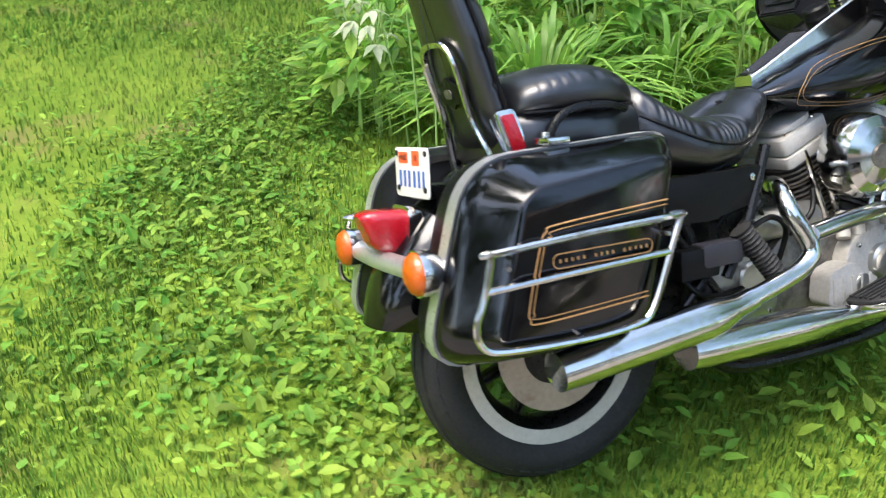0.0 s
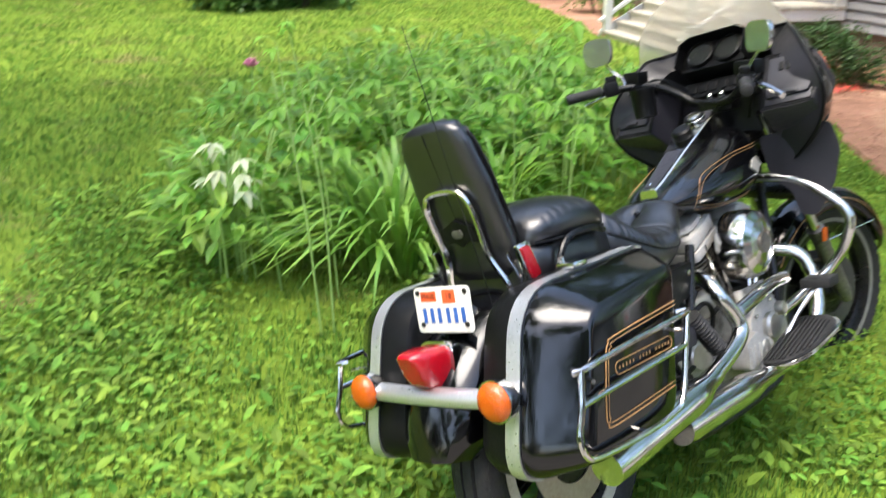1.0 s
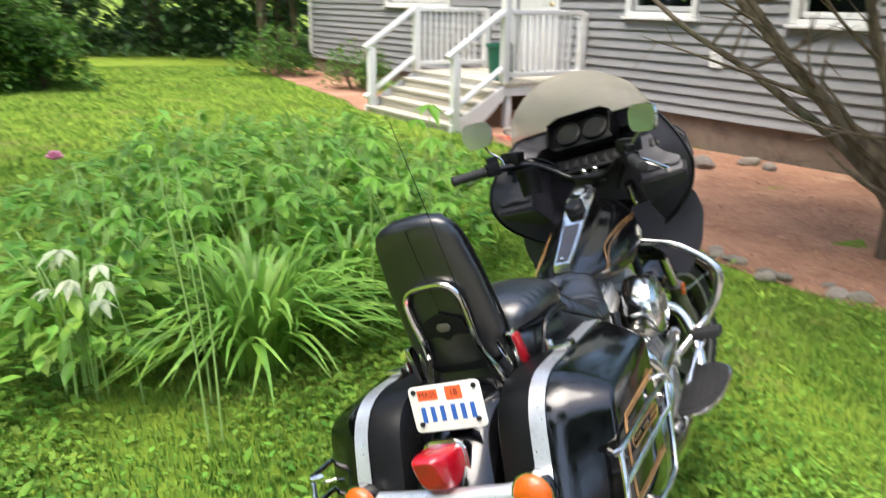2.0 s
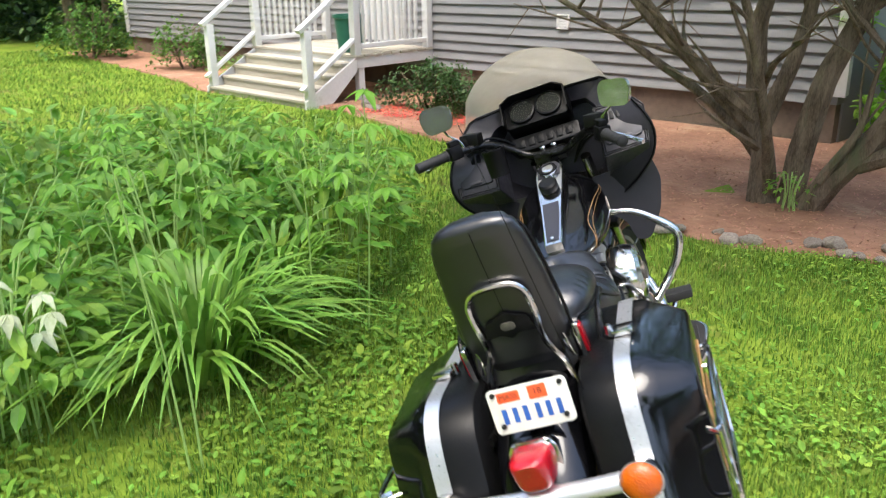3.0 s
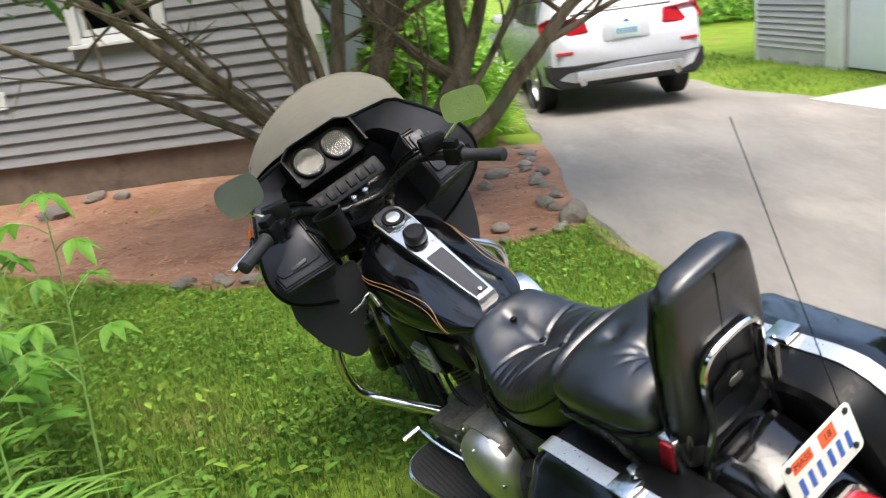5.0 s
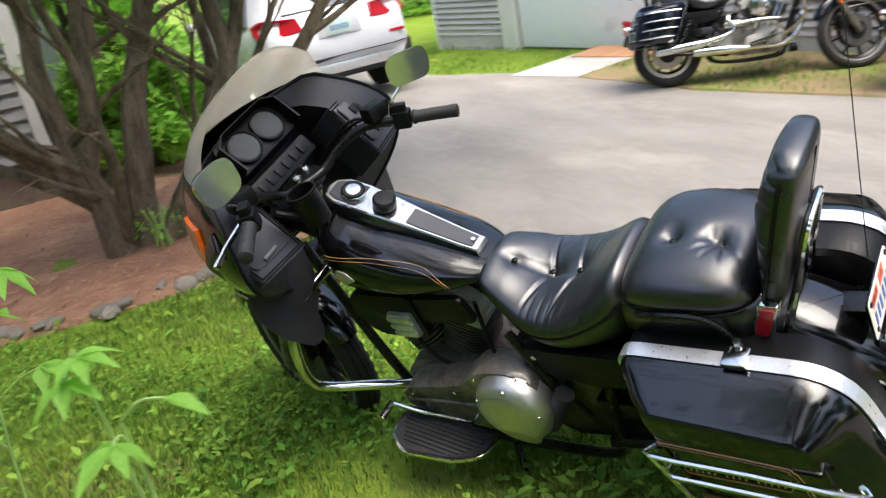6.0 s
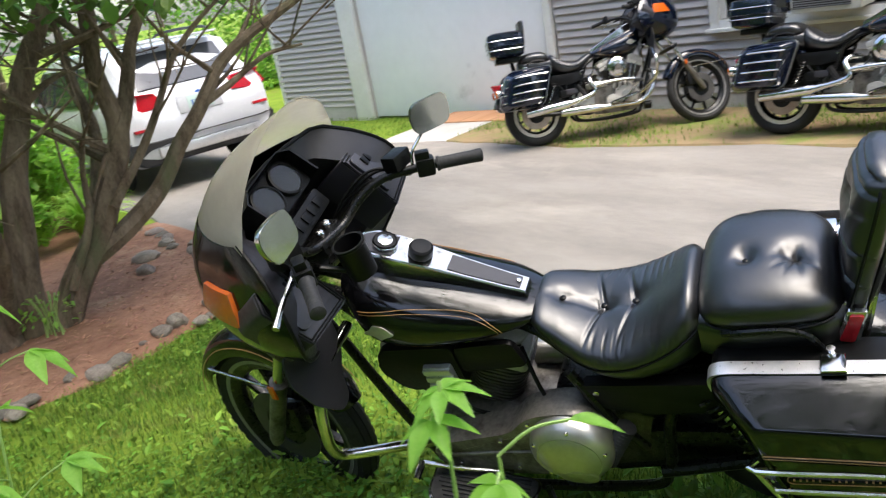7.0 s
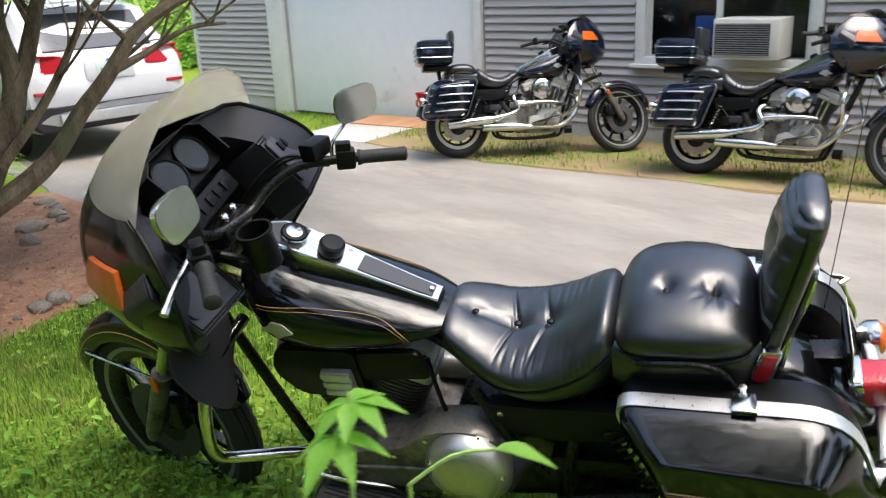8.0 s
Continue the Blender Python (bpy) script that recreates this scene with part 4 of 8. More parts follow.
        for y, z in ((-0.24, 0.598), (0.1, 0.61), (-0.1, 0.45)):
            tube(bm, mirrored([(X, y, z), (0.34, y * 0.9, z)], s), 0.005, 6)
        part("guard_loop", bm, M_CHROME, bag)
    return bag


def cushion(bm, ys, top, low, half, sq=2.6, n=44, dimples=(), wrinkle=None, crown=0.0, gather=None):
    """A padded seat: rounded sections along y, with button dimples and creases."""
    rings = []
    for y in ys:
        t, l, w = top(y), low(y), half(y)
        ring = []
        for k in range(n):
            a = math.tau * k / n
            ca, sa = math.cos(a), math.sin(a)
            x = w * math.copysign(abs(ca) ** (2 / sq), ca)
            z = (t + l) / 2 + (t - l) / 2 * math.copysign(abs(sa) ** (2 / sq), sa)
            if gather and abs(ca) > 0.25:
                x -= math.copysign(gather(x, y, z), x)
            if sa > 0:
                z += crown * (1 - (x / w) ** 2) - crown
                for dx, dy, depth, rad in dimples:
                    q = math.hypot(x - dx, y - dy) / rad
                    z -= depth * math.exp(-q * q)
                if wrinkle:
                    z += wrinkle(x, y)
            ring.append(Vector((x, y, z)))
        rings.append(ring)
    loft(bm, rings)
    bmesh.ops.recalc_face_normals(bm, faces=bm.faces)
    return bm


def lerp(t, xs, vs):
    return float(np.interp(t, xs, vs))


def smooth_line(xs, vs):
    """A soft line through values, for profiles."""
    pts = curve([(x, v, 0) for x, v in zip(xs, vs)], 8)
    px, pv = [p.x for p in pts], [p.y for p in pts]
    if px[0] > px[-1]:
        px, pv = px[::-1], pv[::-1]
    return lambda t: float(np.interp(t, px, pv))


def fairing_section(z, w, yr, yn, inset=0.0, n=22):
    out = []
    for k in range(n + 1):
        f = -1 + 2 * k / n
        a = f * math.pi / 2
        out.append(Vector(((w - inset) * math.sin(a), yr + (yn - yr - inset) * max(math.cos(a), 0.0) ** 1.3, z)))
    return out


FAIRING = [(0.87, 0.19, 1.22, 1.42), (0.93, 0.28, 1.16, 1.5), (1.0, 0.35, 1.11, 1.55), (1.08, 0.378, 1.08, 1.56), (1.16, 0.36, 1.085, 1.545), (1.24, 0.312, 1.13, 1.5), (1.3, 0.262, 1.19, 1.44)]


def build_text(word, size, m, mat, parent, name="lettering"):
    c = bpy.data.curves.new(name, "FONT")
    c.body, c.size, c.align_x, c.align_y, c.extrude = word, size, "CENTER", "CENTER", 0.0002
    tmp = bpy.data.objects.new("tmp", c)
    scene.collection.objects.link(tmp)
    me = bpy.data.meshes.new_from_object(tmp.evaluated_get(bpy.context.evaluated_depsgraph_get()))
    bpy.data.objects.remove(tmp)
    me.materials.clear()
    me.materials.append(mat)
    ob = new(name, me)
    ob.parent, ob.matrix_basis = parent, m
    return ob


def build_motorcycle(m, label, paint, steer=-15.0, backrest=True, top_box=False, tan_shield=True, extras=True, group="", far=False):
    bike = thing("motorcycle", m, label, "motorcycle", group)
    S = Matrix.Translation(AXIS_P) @ Matrix.Rotation(radians(steer), 4, AXIS_D) @ Matrix.Translation(-AXIS_P)
    put = lambda name, bm, mat, label="", mm=None, parent=bike, angle=35: (lambda o: (setattr(o, "matrix_basis", mm) if mm else None, o)[1])(part(name, bm, mat, parent, label, angle))  # noqa: E731

    # Wheels, fork and mudguards.
    build_wheel(bike, "rear_wheel", (0, 0.034, 0.333), 0.316, 0.13, 0.214, M_DISC, Matrix(), (1,), 0.018, M_RIM)
    build_wheel(bike, "front_wheel", (0, 1.7, 0.345), 0.345, 0.1, 0.265, M_DISC_DARK, S, (-1, 1), 0.001, M_DISC_LIP)
    bm = arc_fender((0, 1.7, 0.345), 0.367, 0.066, 18, 158)
    put("front_fender", bm, paint, "", S)
    bm = bmesh.new()
    tube(bm, [Vector((0.068, 1.7 + 0.367 * math.cos(radians(a)), 0.345 + 0.367 * math.sin(radians(a)) - 0.012)) for a in range(20, 156, 6)], 0.0016, 5)
    tube(bm, [Vector((-0.068, 1.7 + 0.367 * math.cos(radians(a)), 0.345 + 0.367 * math.sin(radians(a)) - 0.012)) for a in range(20, 156, 6)], 0.0016, 5)
    put("fender_stripe", bm, M_GOLD, "", S)
    up = AXIS_D
    for s in (-1, 1):
        foot = Vector((s * 0.1, 1.695, 0.345))
        bm = bmesh.new()
        tube(bm, [foot + up * d for d in (-0.03, 0.0, 0.02, 0.3, 0.32)], [0.018, 0.026, 0.028, 0.028, 0.031], 16)
        leg = put("fork_slider", bm, M_CAST, "dull alloy fork slider", S)
        bm = bmesh.new()
        tube(bm, [foot + up * d for d in (0.31, 0.84)], 0.0195, 14)
        part("fork_tube", bm, M_CHROME, leg)
        bm = bmesh.new()
        box(bm, foot + up * 0.3 + Vector((s * 0.034, -0.005, 0)), (0.008, 0.026, 0.05), 0.003)
        part("reflector", bm, M_ORANGE, leg, "orange fork reflector")
        bm = bmesh.new()
        tube(bm, [foot + Vector((-s * 0.025, 0, 0)) + up * 0.24, (s * 0.07, 1.94, 0.58)], 0.005, 6)
        put("fender_stay", bm, M_CHROME, "", S)
        bm = bmesh.new()
        box(bm, foot + Vector((-s * 0.035, -0.11, 0.09)), (0.05, 0.075, 0.11), 0.012)
        put("brake_caliper", bm, M_FRAME, "", S)
    bm = bmesh.new()
    for d in (0.5, 0.72):
        q = Vector((0, 1.695, 0.345)) + up * d
        box(bm, (0, 0, 0), (0.27, 0.075, 0.035), 0.01, frame_matrix(q, (1, 0, 0), up))
    put("fork_clamp", bm, M_FRAME, "", S)
    bm = arc_fender((0, 0.03, 0.36), 0.39, 0.1, 48, 168, 30, 0.07, 0.03)
    put("rear_fender", bm, paint, "glossy black rear fender")

    # Frame, swing arm and stand.
    for s in (-1, 1):
        for pts, r in (([(s * 0.03, 1.3, 0.9), (s * 0.09, 1.17, 0.55), (s * 0.11, 1.08, 0.28), (s * 0.12, 0.98, 0.2), (s * 0.12, 0.5, 0.2), (s * 0.13, 0.4, 0.3), (s * 0.14, 0.36, 0.5), (s * 0.13, 0.3, 0.66)], 0.016),
                       ([(s * 0.03, 1.28, 0.98), (s * 0.04, 0.95, 0.84), (s * 0.06, 0.68, 0.8), (s * 0.12, 0.5, 0.7), (s * 0.125, 0.2, 0.64), (s * 0.12, -0.2, 0.66)], 0.015),
                       ([(s * 0.14, 0.42, 0.3), (s * 0.11, 0.2, 0.31), (s * 0.1, 0.03, 0.322)], 0.02)):
            bm = bmesh.new()
            tube(bm, curve(pts, 5), r, 10)
            put("frame_tube" if r < 0.02 else "swing_arm", bm, M_FRAME)
        bm = bmesh.new()
        tube(bm, [(s * 0.15, 0.12, 0.33), (s * 0.15, 0.27, 0.66)], 0.012, 10)
        shock = put("shock_absorber", bm, M_CHROME)
        bm = bmesh.new()
        helix = [Vector((s * 0.15, 0.15, 0.4)).lerp(Vector((s * 0.15, 0.25, 0.62)), k / 90) + 0.027 * (Vector((1, 0, 0)) * math.cos(k * 0.6) + Vector((0, 0.91, -0.41)) * math.sin(k * 0.6)) for k in range(91)]
        tube(bm, helix, 0.0055, 6)
        part("spring", bm, M_FRAME, shock, "black coil spring")
    if extras:
        bm = bmesh.new()
        tube(bm, curve([(-0.13, 0.78, 0.2), (-0.2, 0.74, 0.1), (-0.245, 0.7, -0.06)], 4), 0.011, 8)
        put("side_stand", bm, M_FRAME)
        put("antenna", tube(bmesh.new(), [(0.134, -0.208, 0.7), (0.088, -0.248, 1.2), (0.072, -0.262, 1.36)], [0.0014, 0.001, 0.0008], 6), M_FRAME, "thin black whip antenna")

    # Engine.
    bm = bmesh.new()
    pts = round_poly([(0.62, 0.24), (1.06, 0.24), (1.1, 0.4), (1.02, 0.52), (0.8, 0.52), (0.6, 0.48)], 0.06)
    slab(bm, pts, 0.24, side_at(-0.12), 0.02)
    engine = put("crankcase", bm, M_CAST, "dirty cast alloy engine case")
    bm = bmesh.new()
    slab(bm, round_poly([(0.36, 0.3), (0.64, 0.26), (0.64, 0.5), (0.42, 0.52)], 0.05), 0.2, side_at(-0.1), 0.02)
    part("gearbox", bm, M_CAST, engine)
    crank = Vector((0, 0.92, 0.36))
    for lean in (-22.5, 22.5):
        d = Vector((0, math.sin(radians(lean)), math.cos(radians(lean))))
        fm = frame_matrix(crank, (1, 0, 0), d)
        for k in range(13):
            bm = bmesh.new()
            w = 0.078 if k < 9 else 0.086
            slab(bm, rounded(w * 2, w * 2, 0.05, 4), 0.006, fm @ Matrix.Translation((0, 0, 0.175 + 0.0135 * k)))
            part("cooling_fin", bm, M_FIN, engine)
        bm = bmesh.new()
        lathe(bm, [(0.058, 0.13), (0.058, 0.36)], fm, 24)
        part("cylinder", bm, M_FIN, engine)
        bm = bmesh.new()
        slab(bm, rounded(0.185, 0.165, 0.014, 4), 0.03, fm @ Matrix.Translation((0, 0, 0.345)), 0.004)
        slab(bm, rounded(0.178, 0.158, 0.014, 4), 0.045, fm @ Matrix.Translation((0, 0, 0.377)), 0.01)
        slab(bm, rounded(0.15, 0.125, 0.035, 5), 0.016, fm @ Matrix.Translation((0, 0, 0.424)), 0.008)
        part("rocker_box", bm, M_ROCKER, engine, "dull alloy rocker box")
        for bx, by in ((0.07, 0.05), (0.07, -0.05), (-0.07, 0.05), (-0.07, -0.05)):
            bm = bmesh.new()
            lathe(bm, [(0.006, 0), (0.006, 0.007), (0.003, 0.008)], fm @ Matrix.Translation((bx, by, 0.421)), 8)
            part("bolt", bm, M_CHROME, engine)
        for dy in (-0.022, 0.022):
            bm = bmesh.new()
            base = crank + Vector((0.1, dy + (0.05 if lean > 0 else -0.05), 0.08))
            tube(bm, [base, crank + d * 0.36 + Vector((0.085, dy, 0))], 0.0095, 10)
            part("pushrod_tube", bm, M_CHROME, engine)
    bm = bmesh.new()
    ac_m = frame_matrix((0.12, 0.865, 0.67), (0, 1, 0), (1, 0, 0))
    lathe(bm, [(0.02, 0), (0.1, 0.0), (0.104, 0.01), (0.104, 0.06), (0.095, 0.085), (0.07, 0.098), (0.068, 0.092), (0.03, 0.1), (0.012, 0.106)], ac_m, 40)
    cleaner = part("air_cleaner", bm, M_CHROME, engine, "round chrome air cleaner cover")
    bm = bmesh.new()
    lathe(bm, [(0.03, 0.1), (0.03, 0.108), (0.01, 0.112)], ac_m, 20)
    part("cover_badge", bm, M_CAST, cleaner)
    bm = bmesh.new()
    slab(bm, round_poly([(0.8, 0.3), (1.02, 0.3), (1.06, 0.42), (0.95, 0.5), (0.82, 0.46)], 0.04), 0.05, side_at(0.115), 0.012)
    part("cam_cover", bm, M_ROCKER, engine)
    bm = bmesh.new()
    slab(bm, round_poly([(0.33, 0.33), (0.6, 0.3), (0.62, 0.44), (0.4, 0.5)], 0.04), 0.04, side_at(0.1), 0.012)
    part("gearbox_cover", bm, M_DERBY, engine)
    for y, z, r, h in ((0.93, 0.4, 0.045, 0.022), (0.84, 0.36, 0.028, 0.03), (1.0, 0.44, 0.022, 0.026), (0.52, 0.42, 0.04, 0.02)):
        bm = bmesh.new()
        lathe(bm, [(r, 0), (r, h * 0.7), (r * 0.86, h), (r * 0.3, h * 1.05), (0.004, h * 1.05)], frame_matrix((0.163 if y > 0.7 else 0.138, y, z), (0, 1, 0), (1, 0, 0)), 28)
        part("round_cover", bm, M_DERBY, engine)
    for k in range(4):
        bm = bmesh.new()
        tube(bm, [(0.15, 0.82 + 0.055 * k, 0.47), (0.13, 0.84 + 0.045 * k, 0.53)], 0.017, 12)
        part("tappet_block", bm, M_ROCKER, engine)
    bm = bmesh.new()
    tube(bm, [(0.1, 0.55, 0.53), (0.1, 0.76, 0.53)], 0.04, 20)
    part("starter", bm, M_DERBY, engine, "round alloy starter motor")
    bm = bmesh.new()
    slab(bm, round_poly([(0.72, 0.32), (0.86, 0.3), (0.9, 0.36), (0.8, 0.42), (0.73, 0.4)], 0.015), 0.06, side_at(0.13), 0.008)
    for k in range(5):
        box(bm, (0.192, 0.74 + 0.03 * k, 0.355), (0.006, 0.008, 0.06), 0.002)
    part("oil_pump", bm, M_ROCKER, engine)
    for y, z in ((0.82, 0.32), (0.9, 0.315), (1.0, 0.33), (1.03, 0.41), (0.95, 0.48), (0.85, 0.45), (0.37, 0.36), (0.58, 0.33), (0.59, 0.42), (0.43, 0.47)):
        bm = bmesh.new()
        lathe(bm, [(0.0065, 0), (0.0065, 0.008), (0.003, 0.009)], frame_matrix((0.164 if y > 0.7 else 0.139, y, z), (0, 1, 0), (1, 0, 0)), 8)
        part("bolt", bm, M_CHROME, engine)
    # Primary case on the left.
    bm = bmesh.new()
    slab(bm, round_poly([(0.5, 0.42), (0.6, 0.375), (1.0, 0.41), (1.04, 0.455), (0.98, 0.505), (0.76, 0.55), (0.7, 0.615), (0.56, 0.635), (0.49, 0.56)], [0.06, 0.1, 0.03, 0.03, 0.03, 0.05, 0.06, 0.06, 0.06], 6), 0.09, side_at(-0.215), 0.022, 3)
    primary = part("primary_case", bm, M_CAST, engine, "stained alloy primary case")
    bm = bmesh.new()
    lathe(bm, [(0.114, -0.02), (0.113, 0.015), (0.109, 0.034), (0.1, 0.05), (0.084, 0.061), (0.081, 0.0605), (0.078, 0.063), (0.058, 0.07), (0.035, 0.074), (0.006, 0.075)], frame_matrix((-0.205, 0.6, 0.51), (0, 1, 0), (-1, 0, 0)), 48)
    derby = part("derby_cover", bm, M_DERBY, engine, "big domed satin alloy clutch cover")
    bm = bmesh.new()
    lathe(bm, [(0.052, 0.03), (0.052, 0.062), (0.048, 0.067), (0.02, 0.07), (0.003, 0.07)], frame_matrix((-0.202, 0.592, 0.455), (0, 1, 0), (-0.94, 0, -0.34)), 32)
    part("inspection_cover", bm, M_DERBY, derby, "small round inspection cover")
    bm = bmesh.new()
    tube(bm, [(-0.217, 0.72, 0.475), (-0.218, 0.85, 0.47), (-0.217, 1.0, 0.455)], 0.006, 8)
    part("case_ridge", bm, M_CAST, primary)
    for k in range(5):
        a = math.tau * k / 5 + 0.5
        bm = bmesh.new()
        lathe(bm, [(0.006, 0), (0.006, 0.01), (0.003, 0.011)], frame_matrix((-0.25, 0.6 + 0.095 * math.cos(a), 0.51 + 0.095 * math.sin(a)), (0, 1, 0), (-1, 0, 0)), 8)
        part("bolt", bm, M_CHROME, engine)
    for y, z in ((0.95, 0.425), (0.97, 0.485), (0.8, 0.52), (0.78, 0.41), (0.7, 0.59), (0.56, 0.61), (0.51, 0.44)):
        bm = bmesh.new()
        lathe(bm, [(0.006, 0), (0.006, 0.008), (0.003, 0.009)], frame_matrix((-0.214, y, z), (0, 1, 0), (-1, 0, 0)), 8)
        part("bolt", bm, M_CHROME, engine)
    bm = bmesh.new()
    box(bm, (-0.12, 0.93, 0.7), (0.06, 0.085, 0.085), 0.008)
    for k in range(3):
        box(bm, (-0.152, 0.93, 0.672 + 0.028 * k), (0.008, 0.083, 0.018), 0.004)
    part("coil_cover", bm, M_BAND, engine, "ribbed chrome coil cover")
    bm = bmesh.new()
    slab(bm, round_poly([(0.87, 0.64), (1.06, 0.64), (1.12, 0.72), (1.09, 0.8), (0.87, 0.8)], 0.02), 0.03, side_at(-0.134), 0.006)
    part("module_cover", bm, M_PLASTIC, engine, "black ignition cover beside the coil")
    # Plate added to darken the spot where the pale rear rocker box showed.
    bm = bmesh.new()
    slab(bm, round_poly([(0.68, 0.715), (0.868, 0.7), (0.868, 0.79), (0.7, 0.8)], 0.015), 0.02, side_at(-0.128), 0.005)
    part("bracket_plate", bm, M_PLASTIC, engine, "added dark plate hiding the pale rocker box below the tank")
    bm = bmesh.new()
    tube(bm, [(0, 1.13, 0.26), (0.0, 1.2, 0.26)], 0.04, 20)
    part("oil_filter", bm, M_PLASTIC, engine)
    for pts in ([(-0.06, 1.1, 0.8), (-0.1, 0.98, 0.66), (-0.13, 0.9, 0.56), (-0.11, 0.84, 0.5)], [(-0.08, 0.7, 0.74), (-0.14, 0.66, 0.62), (-0.13, 0.62, 0.56)], [(0.1, 0.62, 0.5), (0.13, 0.56, 0.58), (0.1, 0.48, 0.56), (0.08, 0.44, 0.44)]):
        bm = bmesh.new()
        tube(bm, curve(pts, 6), 0.006, 8)
        put("hose", bm, M_PLASTIC)

    # Exhaust.
    bm = bmesh.new()
    tube(bm, curve([(0.08, 0.66, 0.62), (0.16, 0.6, 0.62), (0.215, 0.575, 0.575), (0.235, 0.615, 0.49), (0.24, 0.585, 0.45), (0.245, 0.49, 0.42), (0.25, 0.37, 0.395)], 7), 0.0225, 14)
    pipe = put("exhaust_pipe", bm, M_CHROME, "chrome rear exhaust pipe")
    bm = bmesh.new()
    tube(bm, [(0.25, 0.42, 0.405), (0.25, 0.37, 0.393), (0.25, 0.32, 0.385), (0.25, 0.28, 0.38), (0.25, -0.04, 0.352), (0.25, -0.085, 0.348), (0.25, -0.08, 0.3485), (0.25, -0.02, 0.354)], [0.026, 0.028, 0.041, 0.043, 0.043, 0.041, 0.034, 0.034], 20)
    part("muffler", bm, M_CHROME, pipe, "upper chrome muffler")
    bm = bmesh.new()
    tube(bm, [(0.25, -0.05, 0.351), (0.25, -0.06, 0.35)], 0.036, 16)
    part("muffler_bore", bm, M_DARK, pipe)
    bm = bmesh.new()
    tube(bm, curve([(0.08, 1.18, 0.6), (0.17, 1.22, 0.56), (0.215, 1.18, 0.42), (0.22, 1.05, 0.31), (0.225, 0.88, 0.3), (0.225, 0.7, 0.305)], 7), 0.0225, 14)
    pipe = put("exhaust_pipe", bm, M_CHROME, "chrome front exhaust pipe")
    bm = bmesh.new()
    tube(bm, [(0.225, 0.76, 0.302), (0.225, 0.7, 0.303), (0.225, 0.62, 0.306), (0.225, 0.56, 0.308), (0.225, 0.3, 0.312), (0.225, 0.255, 0.313), (0.225, 0.26, 0.313), (0.225, 0.32, 0.312)], [0.026, 0.028, 0.041, 0.043, 0.043, 0.041, 0.034, 0.034], 20)
    part("muffler", bm, M_CHROME, pipe, "lower chrome muffler")
    bm = bmesh.new()
    tube(bm, [(0.225, 0.29, 0.312), (0.225, 0.28, 0.312)], 0.036, 16)
    part("muffler_bore", bm, M_DARK, pipe)
    bm = bmesh.new()
    tube(bm, curve([(0.235, 0.62, 0.52), (0.23, 0.75, 0.535), (0.21, 0.9, 0.54), (0.19, 1.02, 0.53)], 5), 0.021, 12)
    put("crossover_pipe", bm, M_CHROME)

    # Side covers, dark filler and belt guard.
    for s in (-1, 1):
        bm = bmesh.new()
        slab(bm, round_poly([(0.2, 0.585), (0.38, 0.575), (0.53, 0.605), (0.55, 0.685), (0.2, 0.68)], 0.02), 0.035, side_at(s * 0.155 - 0.0175), 0.01)
        cover = put("side_cover", bm, M_PLASTIC, "black plastic side cover")
        bm = bmesh.new()
        lathe(bm, [(0.008, 0), (0.008, 0.004), (0.003, 0.005)], frame_matrix((s * 0.173, 0.505, 0.66), (0, 1, 0), (s, 0, 0)), 10)
        part("screw", bm, M_CHROME, cover)
    # Dark plates added to block bright grass showing through the springs.
    for s in (-1, 1):
        bm = bmesh.new()
        slab(bm, round_poly([(0.06, 0.42), (0.34, 0.36), (0.38, 0.6), (0.3, 0.68), (0.08, 0.68)], 0.03), 0.008, side_at(s * 0.107 - 0.004), 0.002)
        put("inner_panel", bm, M_FRAME)
    bm = bmesh.new()
    box(bm, (0.0, 0.36, 0.56), (0.2, 0.2, 0.2), 0.02)
    put("battery_box", bm, M_PLASTIC)
    bm = bmesh.new()
    box(bm, (0.17, 0.33, 0.49), (0.06, 0.11, 0.07), 0.012)
    put("reservoir", bm, M_PLASTIC)
    bm = bmesh.new()
    slab(bm, round_poly([(-0.05, 0.4), (0.42, 0.42), (0.42, 0.47), (0.0, 0.46)], 0.02), 0.05, side_at(-0.14), 0.008)
    put("belt_guard", bm, M_FRAME)
    # Filler block added so the space below the seat reads dark.
    bm = bmesh.new()
    slab(bm, round_poly([(0.2, 0.3), (0.6, 0.24), (0.66, 0.6), (0.3, 0.66), (0.22, 0.5)], 0.05), 0.2, side_at(-0.1), 0.015)
    put("oil_tank", bm, M_FRAME, "added dark filler block below the seat")

    for s in (-1, 1):
        bm = bmesh.new()
        tube(bm, [(s * 0.16, 0.56, 0.725), (s * 0.17, 0.485, 0.54), (s * 0.17, 0.425, 0.44)], 0.013, 10)
        put("seat_strut", bm, M_FRAME)
        bm = bmesh.new()
        a, b = Vector((s * 0.19, 0.452, 0.55)), Vector((s * 0.215, 0.522, 0.445))
        tube(bm, [a.lerp(b, k / 24) for k in range(25)], [0.021 if k % 2 else 0.0265 for k in range(25)], 14)
        put("passenger_peg", bm, M_RUBBER, "folded ribbed rubber passenger peg")
    for a, b in (((0.168, 0.53, 0.6), (0.16, 0.3, 0.38)), ((0.168, 0.27, 0.58), (0.16, 0.43, 0.38)), ((0.16, 0.28, 0.385), (0.16, 0.45, 0.385))):
        bm = bmesh.new()
        tube(bm, [a, b], 0.0095, 10)
        put("bracket_tube", bm, M_FRAME)
    bm = bmesh.new()
    box(bm, (0.178, 0.393, 0.503), (0.05, 0.115, 0.055), 0.012)
    put("regulator_box", bm, M_LINER)
